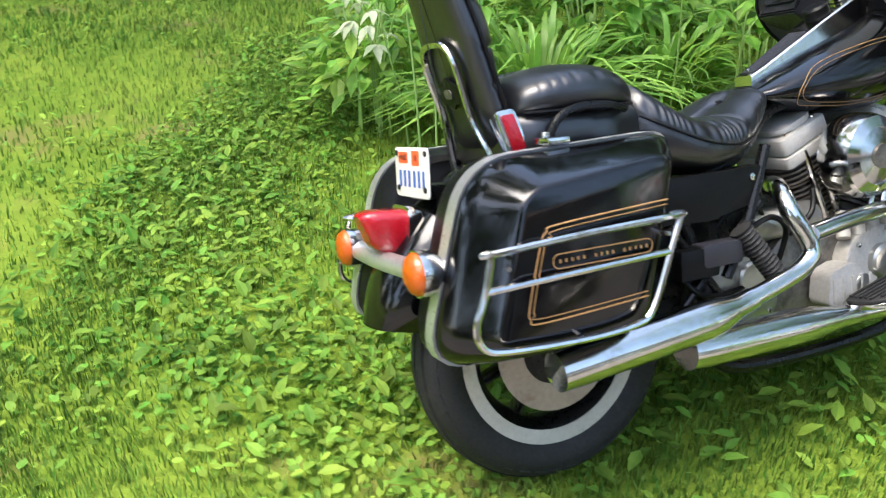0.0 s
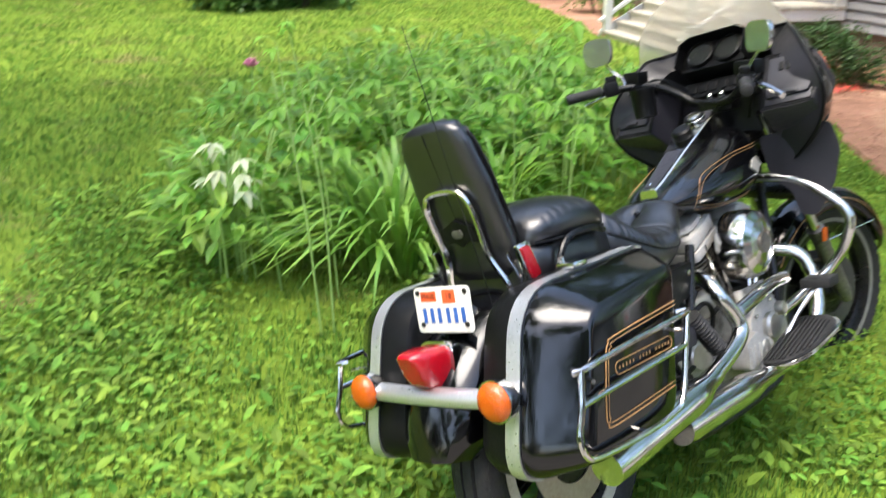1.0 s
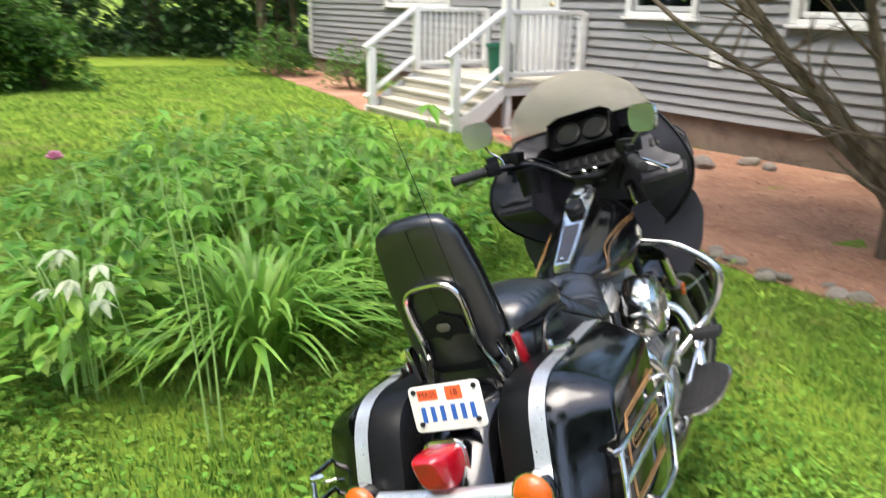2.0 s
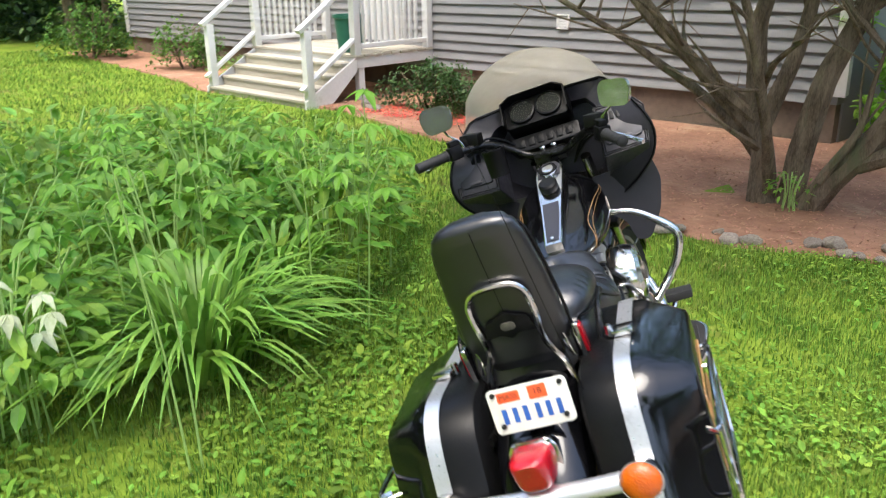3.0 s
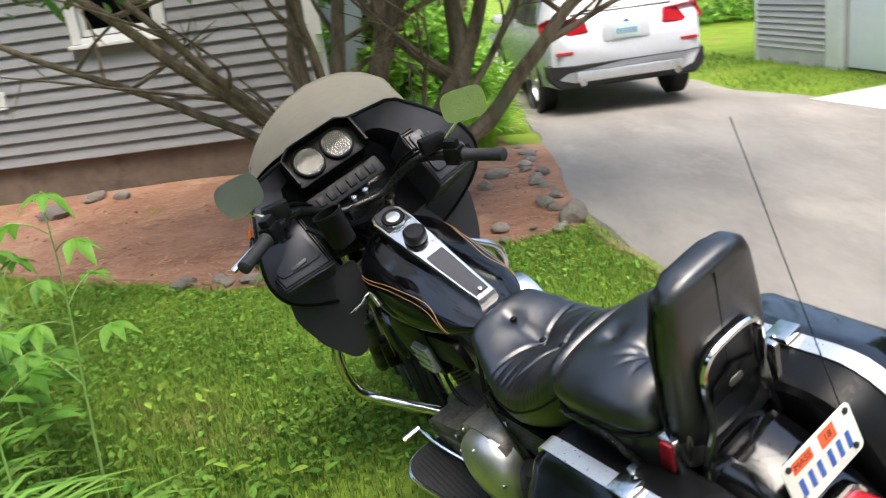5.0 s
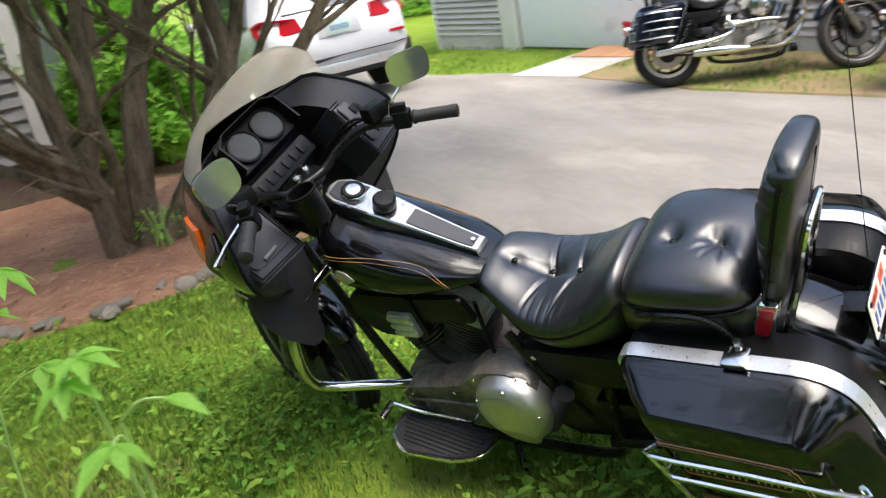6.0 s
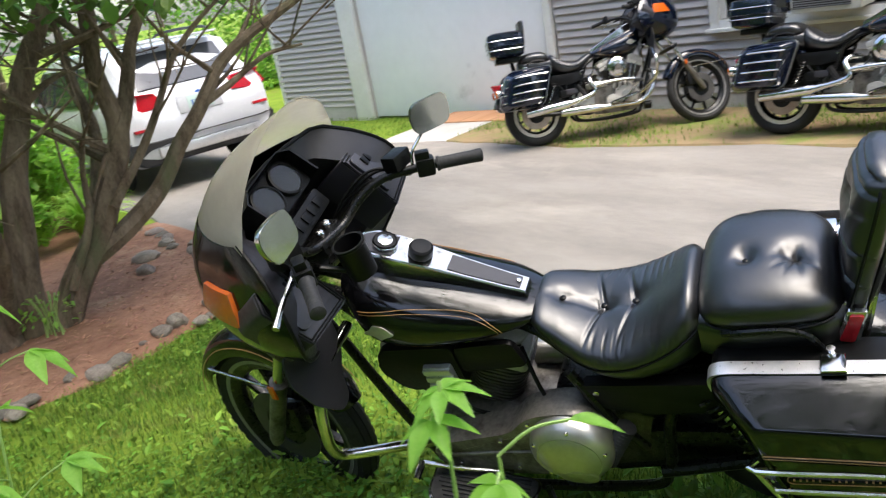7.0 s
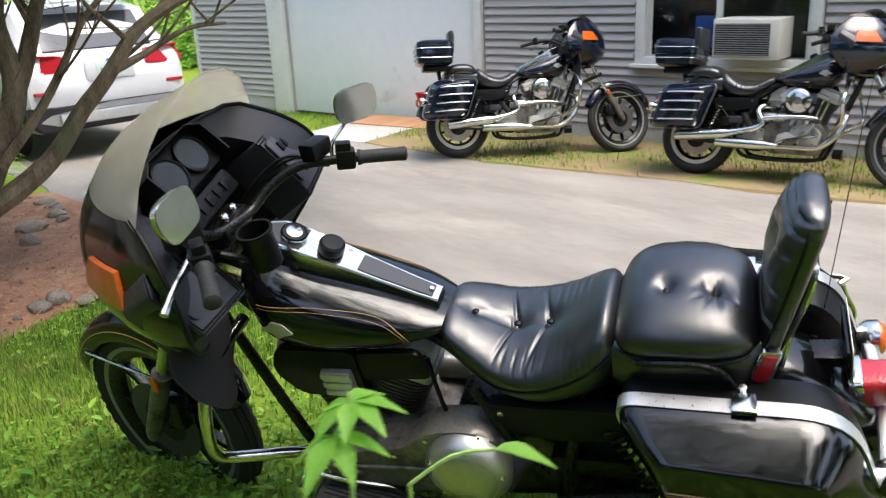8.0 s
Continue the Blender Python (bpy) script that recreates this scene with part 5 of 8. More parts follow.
    for pts in ([(0.14, 0.5, 0.52), (0.17, 0.56, 0.56), (0.16, 0.62, 0.52), (0.15, 0.6, 0.44)], [(0.12, 0.3, 0.5), (0.17, 0.34, 0.42), (0.16, 0.44, 0.4), (0.14, 0.55, 0.41)], [(0.13, 0.66, 0.5), (0.16, 0.7, 0.55), (0.13, 0.74, 0.6)]):
        bm = bmesh.new()
        tube(bm, curve(pts, 6), 0.007, 8)
        put("hose", bm, M_PLASTIC)

    # Footboards, pedals and engine guard.
    for s in (-1, 1):
        bm = bmesh.new()
        out = round_poly([(0.2, 1.05), (0.2, 0.735), (0.285, 0.745), (0.335, 0.82), (0.365, 0.99), (0.315, 1.05)], 0.03)
        tilt = Matrix.Translation((0, 0.9, 0.338)) @ pose(0, 0, 0, 13, s * -4, 0) @ Matrix.Translation((0, -0.9, 0))
        slab(bm, [(x * s, y) for x, y in (out if s > 0 else out[::-1])], 0.012, tilt, 0.003)
        board = put("footboard", bm, M_CHROME, "chrome-edged footboard with black rubber ribs")
        bm = bmesh.new()
        inner = [(0.27 + (x - 0.27) * 0.9, 0.893 + (y - 0.893) * 0.95) for x, y in out]
        slab(bm, [(x * s, y) for x, y in (inner if s > 0 else inner[::-1])], 0.006, tilt @ Matrix.Translation((0, 0, 0.0125)), 0.002)
        part("rubber_pad", bm, M_RUBBER, board)
        for k in range(9):
            bm = bmesh.new()
            box(bm, (s * (0.215 + 0.0138 * k), 0.895 + 0.004 * max(k - 4, 0), 0.021), (0.007, 0.26 if k < 5 else 0.25 - 0.022 * (k - 4), 0.006), 0.002, tilt)
            part("rib", bm, M_RUBBER, board)
        bm = bmesh.new()
        tube(bm, [(s * 0.12, 0.88, 0.3), (s * 0.22, 0.88, 0.325)], 0.012, 8)
        part("bracket", bm, M_FRAME, board)
        bm = bmesh.new()
        tube(bm, curve(mirrored([(0.06, 1.2, 0.84), (0.19, 1.21, 0.815), (0.285, 1.215, 0.75), (0.34, 1.215, 0.68), (0.315, 1.215, 0.59), (0.262, 1.205, 0.52), (0.19, 1.15, 0.455), (0.1, 1.08, 0.38)] if s > 0 else [(0.06, 1.2, 0.84), (0.2, 1.215, 0.825), (0.275, 1.23, 0.77), (0.302, 1.25, 0.68), (0.298, 1.275, 0.58), (0.265, 1.27, 0.515), (0.18, 1.17, 0.44), (0.1, 1.08, 0.37)], s), 6), 0.0165, 12)
        put("engine_guard", bm, M_CHROME, "chrome engine guard loop")
    bm = bmesh.new()
    tube(bm, curve([(0.2, 0.88, 0.32), (0.24, 0.97, 0.43), (0.285, 1.03, 0.5)], 4), 0.009, 8)
    lever = put("brake_pedal", bm, M_CHROME)
    bm = bmesh.new()
    box(bm, (0.295, 1.03, 0.512), (0.09, 0.075, 0.03), 0.006, None)
    part("pedal_pad", bm, M_RUBBER, lever)
    bm = bmesh.new()
    tube(bm, curve([(-0.2, 0.82, 0.36), (-0.235, 0.95, 0.42), (-0.24, 1.06, 0.45)], 4), 0.007, 8)
    tube(bm, [(-0.24, 1.06, 0.45), (-0.3, 1.06, 0.45)], 0.011, 10)
    put("shift_lever", bm, M_CHROME)

    # Tank and its console.
    top = smooth_line([0.6, 0.66, 0.72, 0.8, 0.9, 1.0, 1.08, 1.14], [0.845, 0.868, 0.897, 0.94, 0.995, 1.045, 1.07, 1.06])
    low = smooth_line([0.6, 0.66, 0.72, 0.8, 0.9, 1.0, 1.08, 1.14], [0.822, 0.81, 0.798, 0.783, 0.772, 0.774, 0.79, 0.85])
    wid = smooth_line([0.6, 0.66, 0.72, 0.8, 0.9, 1.0, 1.08, 1.14], [0.05, 0.095, 0.122, 0.142, 0.155, 0.158, 0.145, 0.09])
    skin = lambda y: top(y) - 0.006 - 0.036 * min(max((y - 0.7) / 0.25, 0), 1) ** 1.2  # noqa: E731
    bm = bmesh.new()
    cushion(bm, [0.6 + 0.54 * k / 30 for k in range(31)], skin, low, wid, 2.35, 48)
    tank = put("fuel_tank", bm, paint, "glossy black fuel tank", angle=60)
    for s in (-1, 1):
        for off in (0.0, 0.008):
            bm = bmesh.new()
            line = []
            for p in curve([(0, 1.075, 0.958 - off), (0, 0.957, 0.945 - off), (0, 0.83, 0.914 - off), (0, 0.755, 0.882 - off), (0, 0.715 + off, 0.837), (0, 0.735 + off, 0.807 + off), (0, 0.8, 0.797 + off), (0, 0.9, 0.793 + off), (0, 1.03, 0.806 + off)], 6):
                t, l, w = skin(p.y), low(p.y), wid(p.y)
                q = min(abs(2 * (p.z - (t + l) / 2) / (t - l)), 0.98)
                line.append(Vector((s * (w * (1 - q ** 2.35) ** (1 / 2.35) + 0.0008), p.y, p.z)))
            tube(bm, line, 0.0011 if off == 0 else 0.0007, 5)
            part("pinstripe", bm, M_GOLD, tank, "gold pinstripe")
        bm = bmesh.new()
        slab(bm, round_poly([(-0.05, -0.002), (-0.016, -0.015), (0.003, -0.025), (0.018, -0.007), (0.05, 0.001), (0.023, 0.013), (0.008, 0.03), (-0.026, 0.025)], 0.006), 0.003, frame_matrix((s * 0.156 - 0.0015, 1.037, 0.887), (-s * 0.13, 1, 0), (1, s * 0.13, 0)), 0.001)
        part("tank_badge", bm, M_RIM, tank, "small dull metal badge")
    rise = math.atan2(top(1.0) - top(0.72), 0.28)
    rows = [(0.655, 0.028), (0.7, 0.031), (0.8, 0.036), (0.88, 0.043), (0.97, 0.05), (1.03, 0.05), (1.065, 0.035), (1.075, 0.015)]
    for name, grow, lift, mat, lab in (("console", 0.0, 0.018, M_CHROME, "chrome-framed tank console"), ("console_inset", -0.009, 0.021, M_LINER, "")):
        bm = bmesh.new()
        rings = []
        for y, w in rows:
            if grow and 0.77 < y < 0.9:
                continue
            yy = y if not grow else min(max(y, 0.668), 1.058)
            z = top(yy)
            rings.append([Vector((-(w + grow), yy, z - 0.07)), Vector((-(w + grow), yy, z + lift - 0.004)), Vector((-(w + grow) + 0.004, yy, z + lift)), Vector((w + grow - 0.004, yy, z + lift)), Vector((w + grow, yy, z + lift - 0.004)), Vector((w + grow, yy, z - 0.07))])
        if grow:
            half_at = [i for i, r in enumerate(rings) if r[0].y > 0.85][0]
            loft(bm, rings[half_at:])
        else:
            loft(bm, rings)
        bmesh.ops.recalc_face_normals(bm, faces=bm.faces)
        con = part(name, bm, mat, tank, lab)
    bm = bmesh.new()
    rings = []
    for y in (0.668, 0.71, 0.76, 0.8, 0.838):
        w, z = lerp(y, [0.655, 0.8], [0.019, 0.027]), top(y)
        rings.append([Vector((-w, y, z)), Vector((-w, y, z + 0.021)), Vector((w, y, z + 0.021)), Vector((w, y, z))])
    loft(bm, rings)
    bmesh.ops.recalc_face_normals(bm, faces=bm.faces)
    part("console_strip", bm, M_LINER, tank)
    nrm = Vector((0, -math.sin(rise), math.cos(rise)))
    for name, y, prof, mat, lab in (("filler_cap", 1.005, [(0.034, 0.02), (0.034, 0.028), (0.03, 0.032), (0.022, 0.03), (0.02, 0.034), (0.004, 0.036)], M_CHROME, "round chrome filler cap"), ("cap_ring", 1.005, [(0.028, 0.0318), (0.0305, 0.034), (0.0335, 0.03)], M_PLASTIC, ""), ("choke_knob", 0.917, [(0.03, 0.015), (0.033, 0.02), (0.032, 0.04), (0.026, 0.045), (0.004, 0.046)], M_PLASTIC, "black round switch knob"), ("bolt", 0.684, [(0.006, 0.021), (0.006, 0.026), (0.002, 0.027)], M_CHROME, "")):
        bm = bmesh.new()
        lathe(bm, prof, frame_matrix((0, y, top(y)), (1, 0, 0), nrm), 28)
        part(name, bm, mat, tank, lab)

    # Seat.
    creases = lambda x, y: -0.004 * math.exp(-((abs(x) - 0.1) / 0.05) ** 2) * max(0, math.sin((y - 0.28) * 230 + 3 * math.sin(y * 37))) * math.exp(-((y - 0.33) / 0.09) ** 2) * (1.0 if x > 0 else 0.12) - 0.011 * math.exp(-(x / 0.007) ** 2) * math.exp(-((y - 0.5) / 0.1) ** 2) - 0.009 * sum(math.exp(-((y - b - 0.25 * abs(x)) / 0.005) ** 2) for b in (0.477, 0.395)) * math.exp(-(x / 0.11) ** 2) - 0.0026 * math.exp(-((abs(x) - 0.13) / 0.03) ** 2) * max(0, math.sin(y * 170 + 4 * math.sin(y * 29) + x * 30)) ** 2 * math.exp(-((y - 0.47) / 0.08) ** 2)  # noqa: E731
    st = smooth_line([0.22, 0.25, 0.29, 0.35, 0.42, 0.5, 0.58, 0.63, 0.66], [0.87, 0.895, 0.87, 0.83, 0.805, 0.805, 0.84, 0.855, 0.83])
    sl = smooth_line([0.22, 0.25, 0.29, 0.35, 0.42, 0.5, 0.58, 0.63, 0.66], [0.72, 0.7, 0.685, 0.675, 0.67, 0.69, 0.74, 0.79, 0.8])
    sw = smooth_line([0.22, 0.25, 0.29, 0.35, 0.42, 0.5, 0.58, 0.63, 0.66], [0.12, 0.145, 0.165, 0.178, 0.18, 0.165, 0.13, 0.1, 0.06])
    welt = smooth_line([0.16, 0.2, 0.27, 0.365, 0.43, 0.495, 0.56, 0.605, 0.64], [0.865, 0.845, 0.8, 0.757, 0.741, 0.737, 0.752, 0.781, 0.81])
    folds = lambda x, y, z: (0.0045 if x > 0 else 0.0012) * abs(math.sin(y * 150 + 2.2 * math.sin(y * 41) + (0 if x > 0 else 2))) ** 3 * math.exp(-((z - welt(y) - 0.026) / 0.02) ** 2) + 0.003 * math.exp(-((z - welt(y)) / 0.004) ** 2)  # noqa: E731
    bm = bmesh.new()
    cushion(bm, [0.22 + 0.44 * k / 150 for k in range(151)], st, sl, sw, 2.7, 120, [(0, 0.576, 0.012, 0.024), (0, 0.477, 0.014, 0.03), (0, 0.395, 0.014, 0.03), (0, 0.52, 0.006, 0.05)], creases, gather=folds)
    seat = put("seat", bm, M_VINYL, "tufted black vinyl rider seat", angle=70)
    spots = [(0.576, st(0.576) - 0.011), (0.477, st(0.477) - 0.011), (0.395, st(0.395) - 0.011)]
    pt = smooth_line([-0.075, -0.05, 0.0, 0.08, 0.16, 0.21, 0.235], [0.865, 0.912, 0.936, 0.945, 0.937, 0.905, 0.855])
    plo = smooth_line([-0.075, -0.05, 0.0, 0.08, 0.16, 0.21, 0.235], [0.835, 0.828, 0.826, 0.826, 0.826, 0.828, 0.842])
    pw = smooth_line([-0.075, -0.05, 0.0, 0.08, 0.16, 0.21, 0.235], [0.085, 0.14, 0.166, 0.175, 0.168, 0.14, 0.075])
    pull = lambda x, y: -0.008 * sum(math.exp(-(((x + 0.025) * math.cos(a) + (y - 0.014) * math.sin(a)) / 0.0042) ** 2) * math.exp(-(((x + 0.025) * math.sin(a) - (y - 0.014) * math.cos(a) + o) / 0.03) ** 2) for a, o in ((0.15, 0.022), (0.75, 0.022), (1.2, 0.02), (1.75, 0.022), (2.4, 0.022), (2.8, -0.016))) - 0.0025 * math.exp(-((abs(x) - 0.16) / 0.015) ** 2) * max(0, math.sin(y * 190 + 3 * math.sin(y * 31))) * (1.0 if x > 0 else 0.2)  # noqa: E731
    bm = bmesh.new()
    cushion(bm, [-0.075 + 0.31 * k / 84 for k in range(85)], pt, plo, pw, 2.9, 176, [(-0.025, 0.119, 0.021, 0.024), (-0.025, 0.014, 0.014, 0.035)], pull, 0.006)
    put("pillion_seat", bm, M_VINYL, "puffy tufted black vinyl passenger seat", angle=70)
    for y, z in spots + [(0.119, 0.921), (0.014, 0.893)]:
        bm = bmesh.new()
        lathe(bm, [(0.009, 0.0), (0.0085, 0.003), (0.005, 0.0055), (0.001, 0.006)], Matrix.Translation((-0.025 if y < 0.2 else 0, y, z - 0.001)), 14)
        part("button", bm, M_PLASTIC, seat)
    bm = bmesh.new()
    cushion(bm, [-0.09 + 0.33 * k / 20 for k in range(21)], lambda y: 0.86, lambda y: 0.745 - 0.03 * (y > 0.1), lambda y: lerp(y, [-0.09, -0.03, 0.15, 0.24], [0.12, 0.155, 0.162, 0.13]), 3.5, 32)
    put("seat_base", bm, M_VINYL, "black vinyl skirt under the passenger seat")
    for s in (-1, 1):
        bm = bmesh.new()
        tube(bm, curve(mirrored([(0.15, -0.04, 0.72), (0.168, -0.018, 0.79), (0.174, 0.008, 0.835), (0.176, 0.05, 0.853), (0.176, 0.12, 0.853), (0.165, 0.175, 0.84)], s), 5), 0.008, 8)
        put("grab_rail", bm, M_FRAME, "black grab rail")
        bm = bmesh.new()
        pipe_pts = [Vector((s * (pw(y) * 0.985 + 0.001), y, 0.85)) for y in [-0.05 + 0.26 * k / 14 for k in range(15)]]
        tube(bm, pipe_pts, 0.0035, 6)
        part("piping", bm, M_PLASTIC, seat)
        bm = bmesh.new()
        pipe_pts = [Vector((s * (sw(y) * (1 - min(abs(2 * welt(y) - st(y) - sl(y)) / (st(y) - sl(y)), 0.98) ** 2.7) ** (1 / 2.7) + 0.0005), y, welt(y))) for y in [0.235 + 0.385 * k / 30 for k in range(31)]]
        tube(bm, pipe_pts, 0.0026, 6)
        part("piping", bm, M_PLASTIC, seat)

    # Tail: lamp, plate and signals.
    bm = bmesh.new()
    slab(bm, round_poly([(-0.05, 0.0), (0.05, 0.0), (0.058, 0.05), (0.05, 0.1), (-0.05, 0.1), (-0.058, 0.05)], 0.02), 0.03, frame_matrix((0, -0.262, 0.583), (1, 0, 0), (0, -1, 0.12)), 0.006)
    tail = put("tail_lamp", bm, M_CHROME, "red tail lamp in a chrome bezel")
    bm = bmesh.new()
    fm = frame_matrix((0, -0.291, 0.587), (1, 0, 0), (0, -1, 0.12))
    rings = []
    for d, k in ((0, 1.0), (0.03, 0.98), (0.055, 0.92), (0.07, 0.83), (0.08, 0.68), (0.084, 0.5)):
        rings.append([fm @ Vector((x * k, 0.06 + (y - 0.06) * k, d * (0.85 + 3.2 * y))) for x, y in round_poly([(-0.034, 0.0), (0.034, 0.0), (0.046, 0.045), (0.046, 0.092), (-0.046, 0.092), (-0.046, 0.045)], 0.024)])
    loft(bm, rings)
    bmesh.ops.recalc_face_normals(bm, faces=bm.faces)
    part("red_lens", bm, M_RED, tail, "cracked glossy red lens")
    bm = bmesh.new()
    tube(bm, [(x, -0.318 - 0.012 * (1 - (x / 0.2) ** 2), 0.578) for x in [-0.2 + 0.04 * k for k in range(11)]], 0.022, 12, False, 0.8)
    bar = put("signal_bar", bm, M_BAND, "satin metal bar carrying the rear signals")
    for s in (-1, 1):
        fm = frame_matrix((s * 0.208, -0.315, 0.58), (1, 0, 0), (0, -1, 0))
        bm = bmesh.new()
        lathe(bm, [(0.012, -0.03), (0.03, -0.02), (0.043, 0.0), (0.045, 0.02), (0.045, 0.026), (0.041, 0.026)], fm, 28)
        cup = part("signal_shell", bm, M_CHROME, bar)
        bm = bmesh.new()
        lathe(bm, [(0.041, 0.02), (0.041, 0.03), (0.034, 0.04), (0.018, 0.046), (0.003, 0.047)], fm, 28)
        part("signal_lens", bm, M_ORANGE, bar, "round orange signal lens")
    if extras:
        pm = frame_matrix((0, -0.255, 0.7), (1, 0, 0), (0, -1, 0.05))
        bm = bmesh.new()
        slab(bm, rounded(0.178, 0.102, 0.012, 4, 0.02, 0.051), 0.002, pm, 0.0006)
        plate = put("licence_plate", bm, M_PLATE, "white plate with orange stickers on a black bracket")
        up2 = lambda dx, dy, d=0.0023: pm @ Matrix.Translation((dx, dy, d))  # noqa: E731
        for dx, dy, w, h in ((-0.022, 0.081, 0.05, 0.023), (0.043, 0.08, 0.04, 0.03)):
            bm = bmesh.new()
            slab(bm, rounded(w, h, 0.001, 2), 0.0006, up2(dx, dy))
            part("sticker", bm, M_STICKER, plate, "orange sticker")
        build_text("MASS", 0.018, up2(-0.022, 0.081, 0.0032), M_BLACKINK, plate)
        build_text("18", 0.02, up2(0.043, 0.08, 0.0032), M_BLACKINK, plate)
        for k in range(6):
            bm = bmesh.new()
            box(bm, (-0.04 + 0.0235 * k + (0.004 if k > 2 else 0), 0.038, 0.0026), (0.011, 0.034, 0.0008), 0, pm)
            part("ink_bar", bm, M_INK, plate, "plain blue bar")
        for dx, dy in ((-0.05, 0.018), (0.09, 0.018), (-0.055, 0.09), (0.095, 0.09)):
            bm = bmesh.new()
            lathe(bm, [(0.006, 0), (0.006, 0.003), (0.002, 0.0035)], up2(dx, dy), 10)
            part("bolt", bm, M_BLACKINK, plate)
        bm = bmesh.new()
        box(bm, (0.02, 0.045, -0.006), (0.15, 0.08, 0.008), 0.002, pm)
        box(bm, (0.02, 0.01, -0.05), (0.06, 0.03, 0.09), 0.004, pm)
        part("plate_bracket", bm, M_FRAME, plate)

    # Backrest on its bar.
    if backrest:
        lo, hi = Vector((0, -0.075, 0.79)), Vector((0, -0.176, 1.156))
        ax = (hi - lo).normalized()
        fm = frame_matrix(lo, (1, 0, 0), ax)
        L = (hi - lo).length
        bm = bmesh.new()
        rings = []
        for k in range(85):
            t = k / 84
            w = lerp(t, [0, 0.06, 0.2, 0.6, 0.86, 0.94, 0.98, 1.0], [0.086, 0.11, 0.123, 0.118, 0.106, 0.095, 0.076, 0.047])
            d = lerp(t, [0, 0.06, 0.3, 0.9, 0.97, 1.0], [0.024, 0.028, 0.029, 0.028, 0.024, 0.014])
            front = 0.03 * math.exp(-((t - 0.68) / 0.3) ** 2)
            ring = []
            for j in range(40):
                a = math.tau * j / 40
                ca, sa = math.cos(a), math.sin(a)
                x, y = w * math.copysign(abs(ca) ** 0.62, ca), d * math.copysign(abs(sa) ** 0.8, sa) * (1.0 if sa < 0 else 1 + front / d)
                if sa > 0:
                    y -= sum(0.011 * math.exp(-((t - q - 0.02 * (x / w) ** 2) / 0.01) ** 2) for q in (0.3, 0.5, 0.86, 0.93))
                    y -= 0.022 * math.exp(-((t - 0.68) / 0.1) ** 2 - (x / 0.04) ** 2) + 0.005 * math.exp(-((t - 0.68 - 0.9 * (abs(x) - 0.02)) / 0.012) ** 2)
                    y += 0.0025 * math.sin(x * 160 + t * 9) * math.exp(-((abs(x) - w * 0.8) / 0.03) ** 2)
                ring.append(fm @ Vector((x, y, t * L)))
            rings.append(ring)
        loft(bm, rings)
        bmesh.ops.recalc_face_normals(bm, faces=bm.faces)
        pad = put("backrest", bm, M_VINYL, "padded black vinyl backrest", angle=70)
        bm = bmesh.new()
        tube(bm, [fm @ Vector((0, -0.028, t * L)) for t in (0.25, 0.5, 0.75, 0.96)], 0.0014, 5)
        part("seam", bm, M_PLASTIC, pad)
        bm = bmesh.new()
        loop = [fm @ Vector((x, 0.012, z)) for x, z in [(-0.106, 0.02), (-0.124, 0.07), (-0.121, 0.2), (-0.112, 0.3), (-0.095, 0.345), (-0.057, 0.362), (0, 0.366), (0.057, 0.362), (0.095, 0.345), (0.112, 0.3), (0.121, 0.2), (0.124, 0.07), (0.106, 0.02)]]
        tube(bm, curve(loop, 5), 0.004, 6)
        part("piping", bm, M_PLASTIC, pad)
        bm = bmesh.new()
        arch = [(-0.1, -0.038, -0.06), (-0.09, -0.038, 0.0), (-0.066, -0.038, 0.07), (-0.07, -0.038, 0.16), (-0.064, -0.038, 0.205), (-0.035, -0.038, 0.228), (0.035, -0.038, 0.228), (0.064, -0.038, 0.205), (0.07, -0.038, 0.16), (0.066, -0.038, 0.07), (0.09, -0.038, 0.0), (0.1, -0.038, -0.06)]
        tube(bm, curve([fm @ Vector(p) for p in arch], 5), 0.0095, 8, False, 0.8)
        sissy = put("sissy_bar", bm, M_CHROME, "chrome backrest bar with a small shield")
        bm = bmesh.new()
        slab(bm, round_poly([(-0.06, 0.1), (-0.02, 0.105), (0, 0.09), (0.02, 0.105), (0.06, 0.1), (0.05, 0.14), (0.02, 0.15), (0, 0.162), (-0.02, 0.15), (-0.05, 0.14)], 0.006), 0.006, fm @ frame_matrix((0, -0.033, 0), (1, 0, 0), (0, -1, 0)), 0.001)
        part("shield_plate", bm, M_PLASTIC, sissy)
        bm = bmesh.new()
        slab(bm, rounded(0.034, 0.02, 0.009, 4, 0, 0.126), 0.003, fm @ frame_matrix((0, -0.0395, 0), (1, 0, 0), (0, -1, 0)), 0.001)
        part("shield_badge", bm, M_CAST, sissy)
        for s in (-1, 1):
            bm = bmesh.new()
            a, b = Vector((s * 0.1, -0.09, 0.85)), Vector((s * 0.128, -0.04, 0.69))
            sm = frame_matrix(a, Vector((0, -1, -0.3)), b - a)
            box(bm, (0, 0, (b - a).length / 2), (0.042, 0.014, (b - a).length), 0.004, sm)
            strut = part("strut", bm, M_CHROME, sissy)
            bm = bmesh.new()
            slab(bm, round_poly([(-0.07, 0.69), (-0.028, 0.7), (-0.036, 0.755), (-0.074, 0.862), (-0.114, 0.858)], 0.006), 0.012, side_at(s * 0.134 - 0.006), 0.003)
            plate2 = part("strut_plate", bm, M_CHROME, sissy, "chrome bracket with a red reflector")
            bm = bmesh.new()
            slab(bm, round_poly([(-0.082, 0.776), (-0.053, 0.782), (-0.079, 0.852), (-0.106, 0.85)], 0.004), 0.006, side_at(s * 0.1425 - 0.003), 0.002)
            part("reflector", bm, M_RED, sissy, "red side reflector")
    for s in (-1, 1):
        build_bag(bike, s, paint, extras)

    # Fairing, liner, dash.
    bm = bmesh.new()
    levels = []
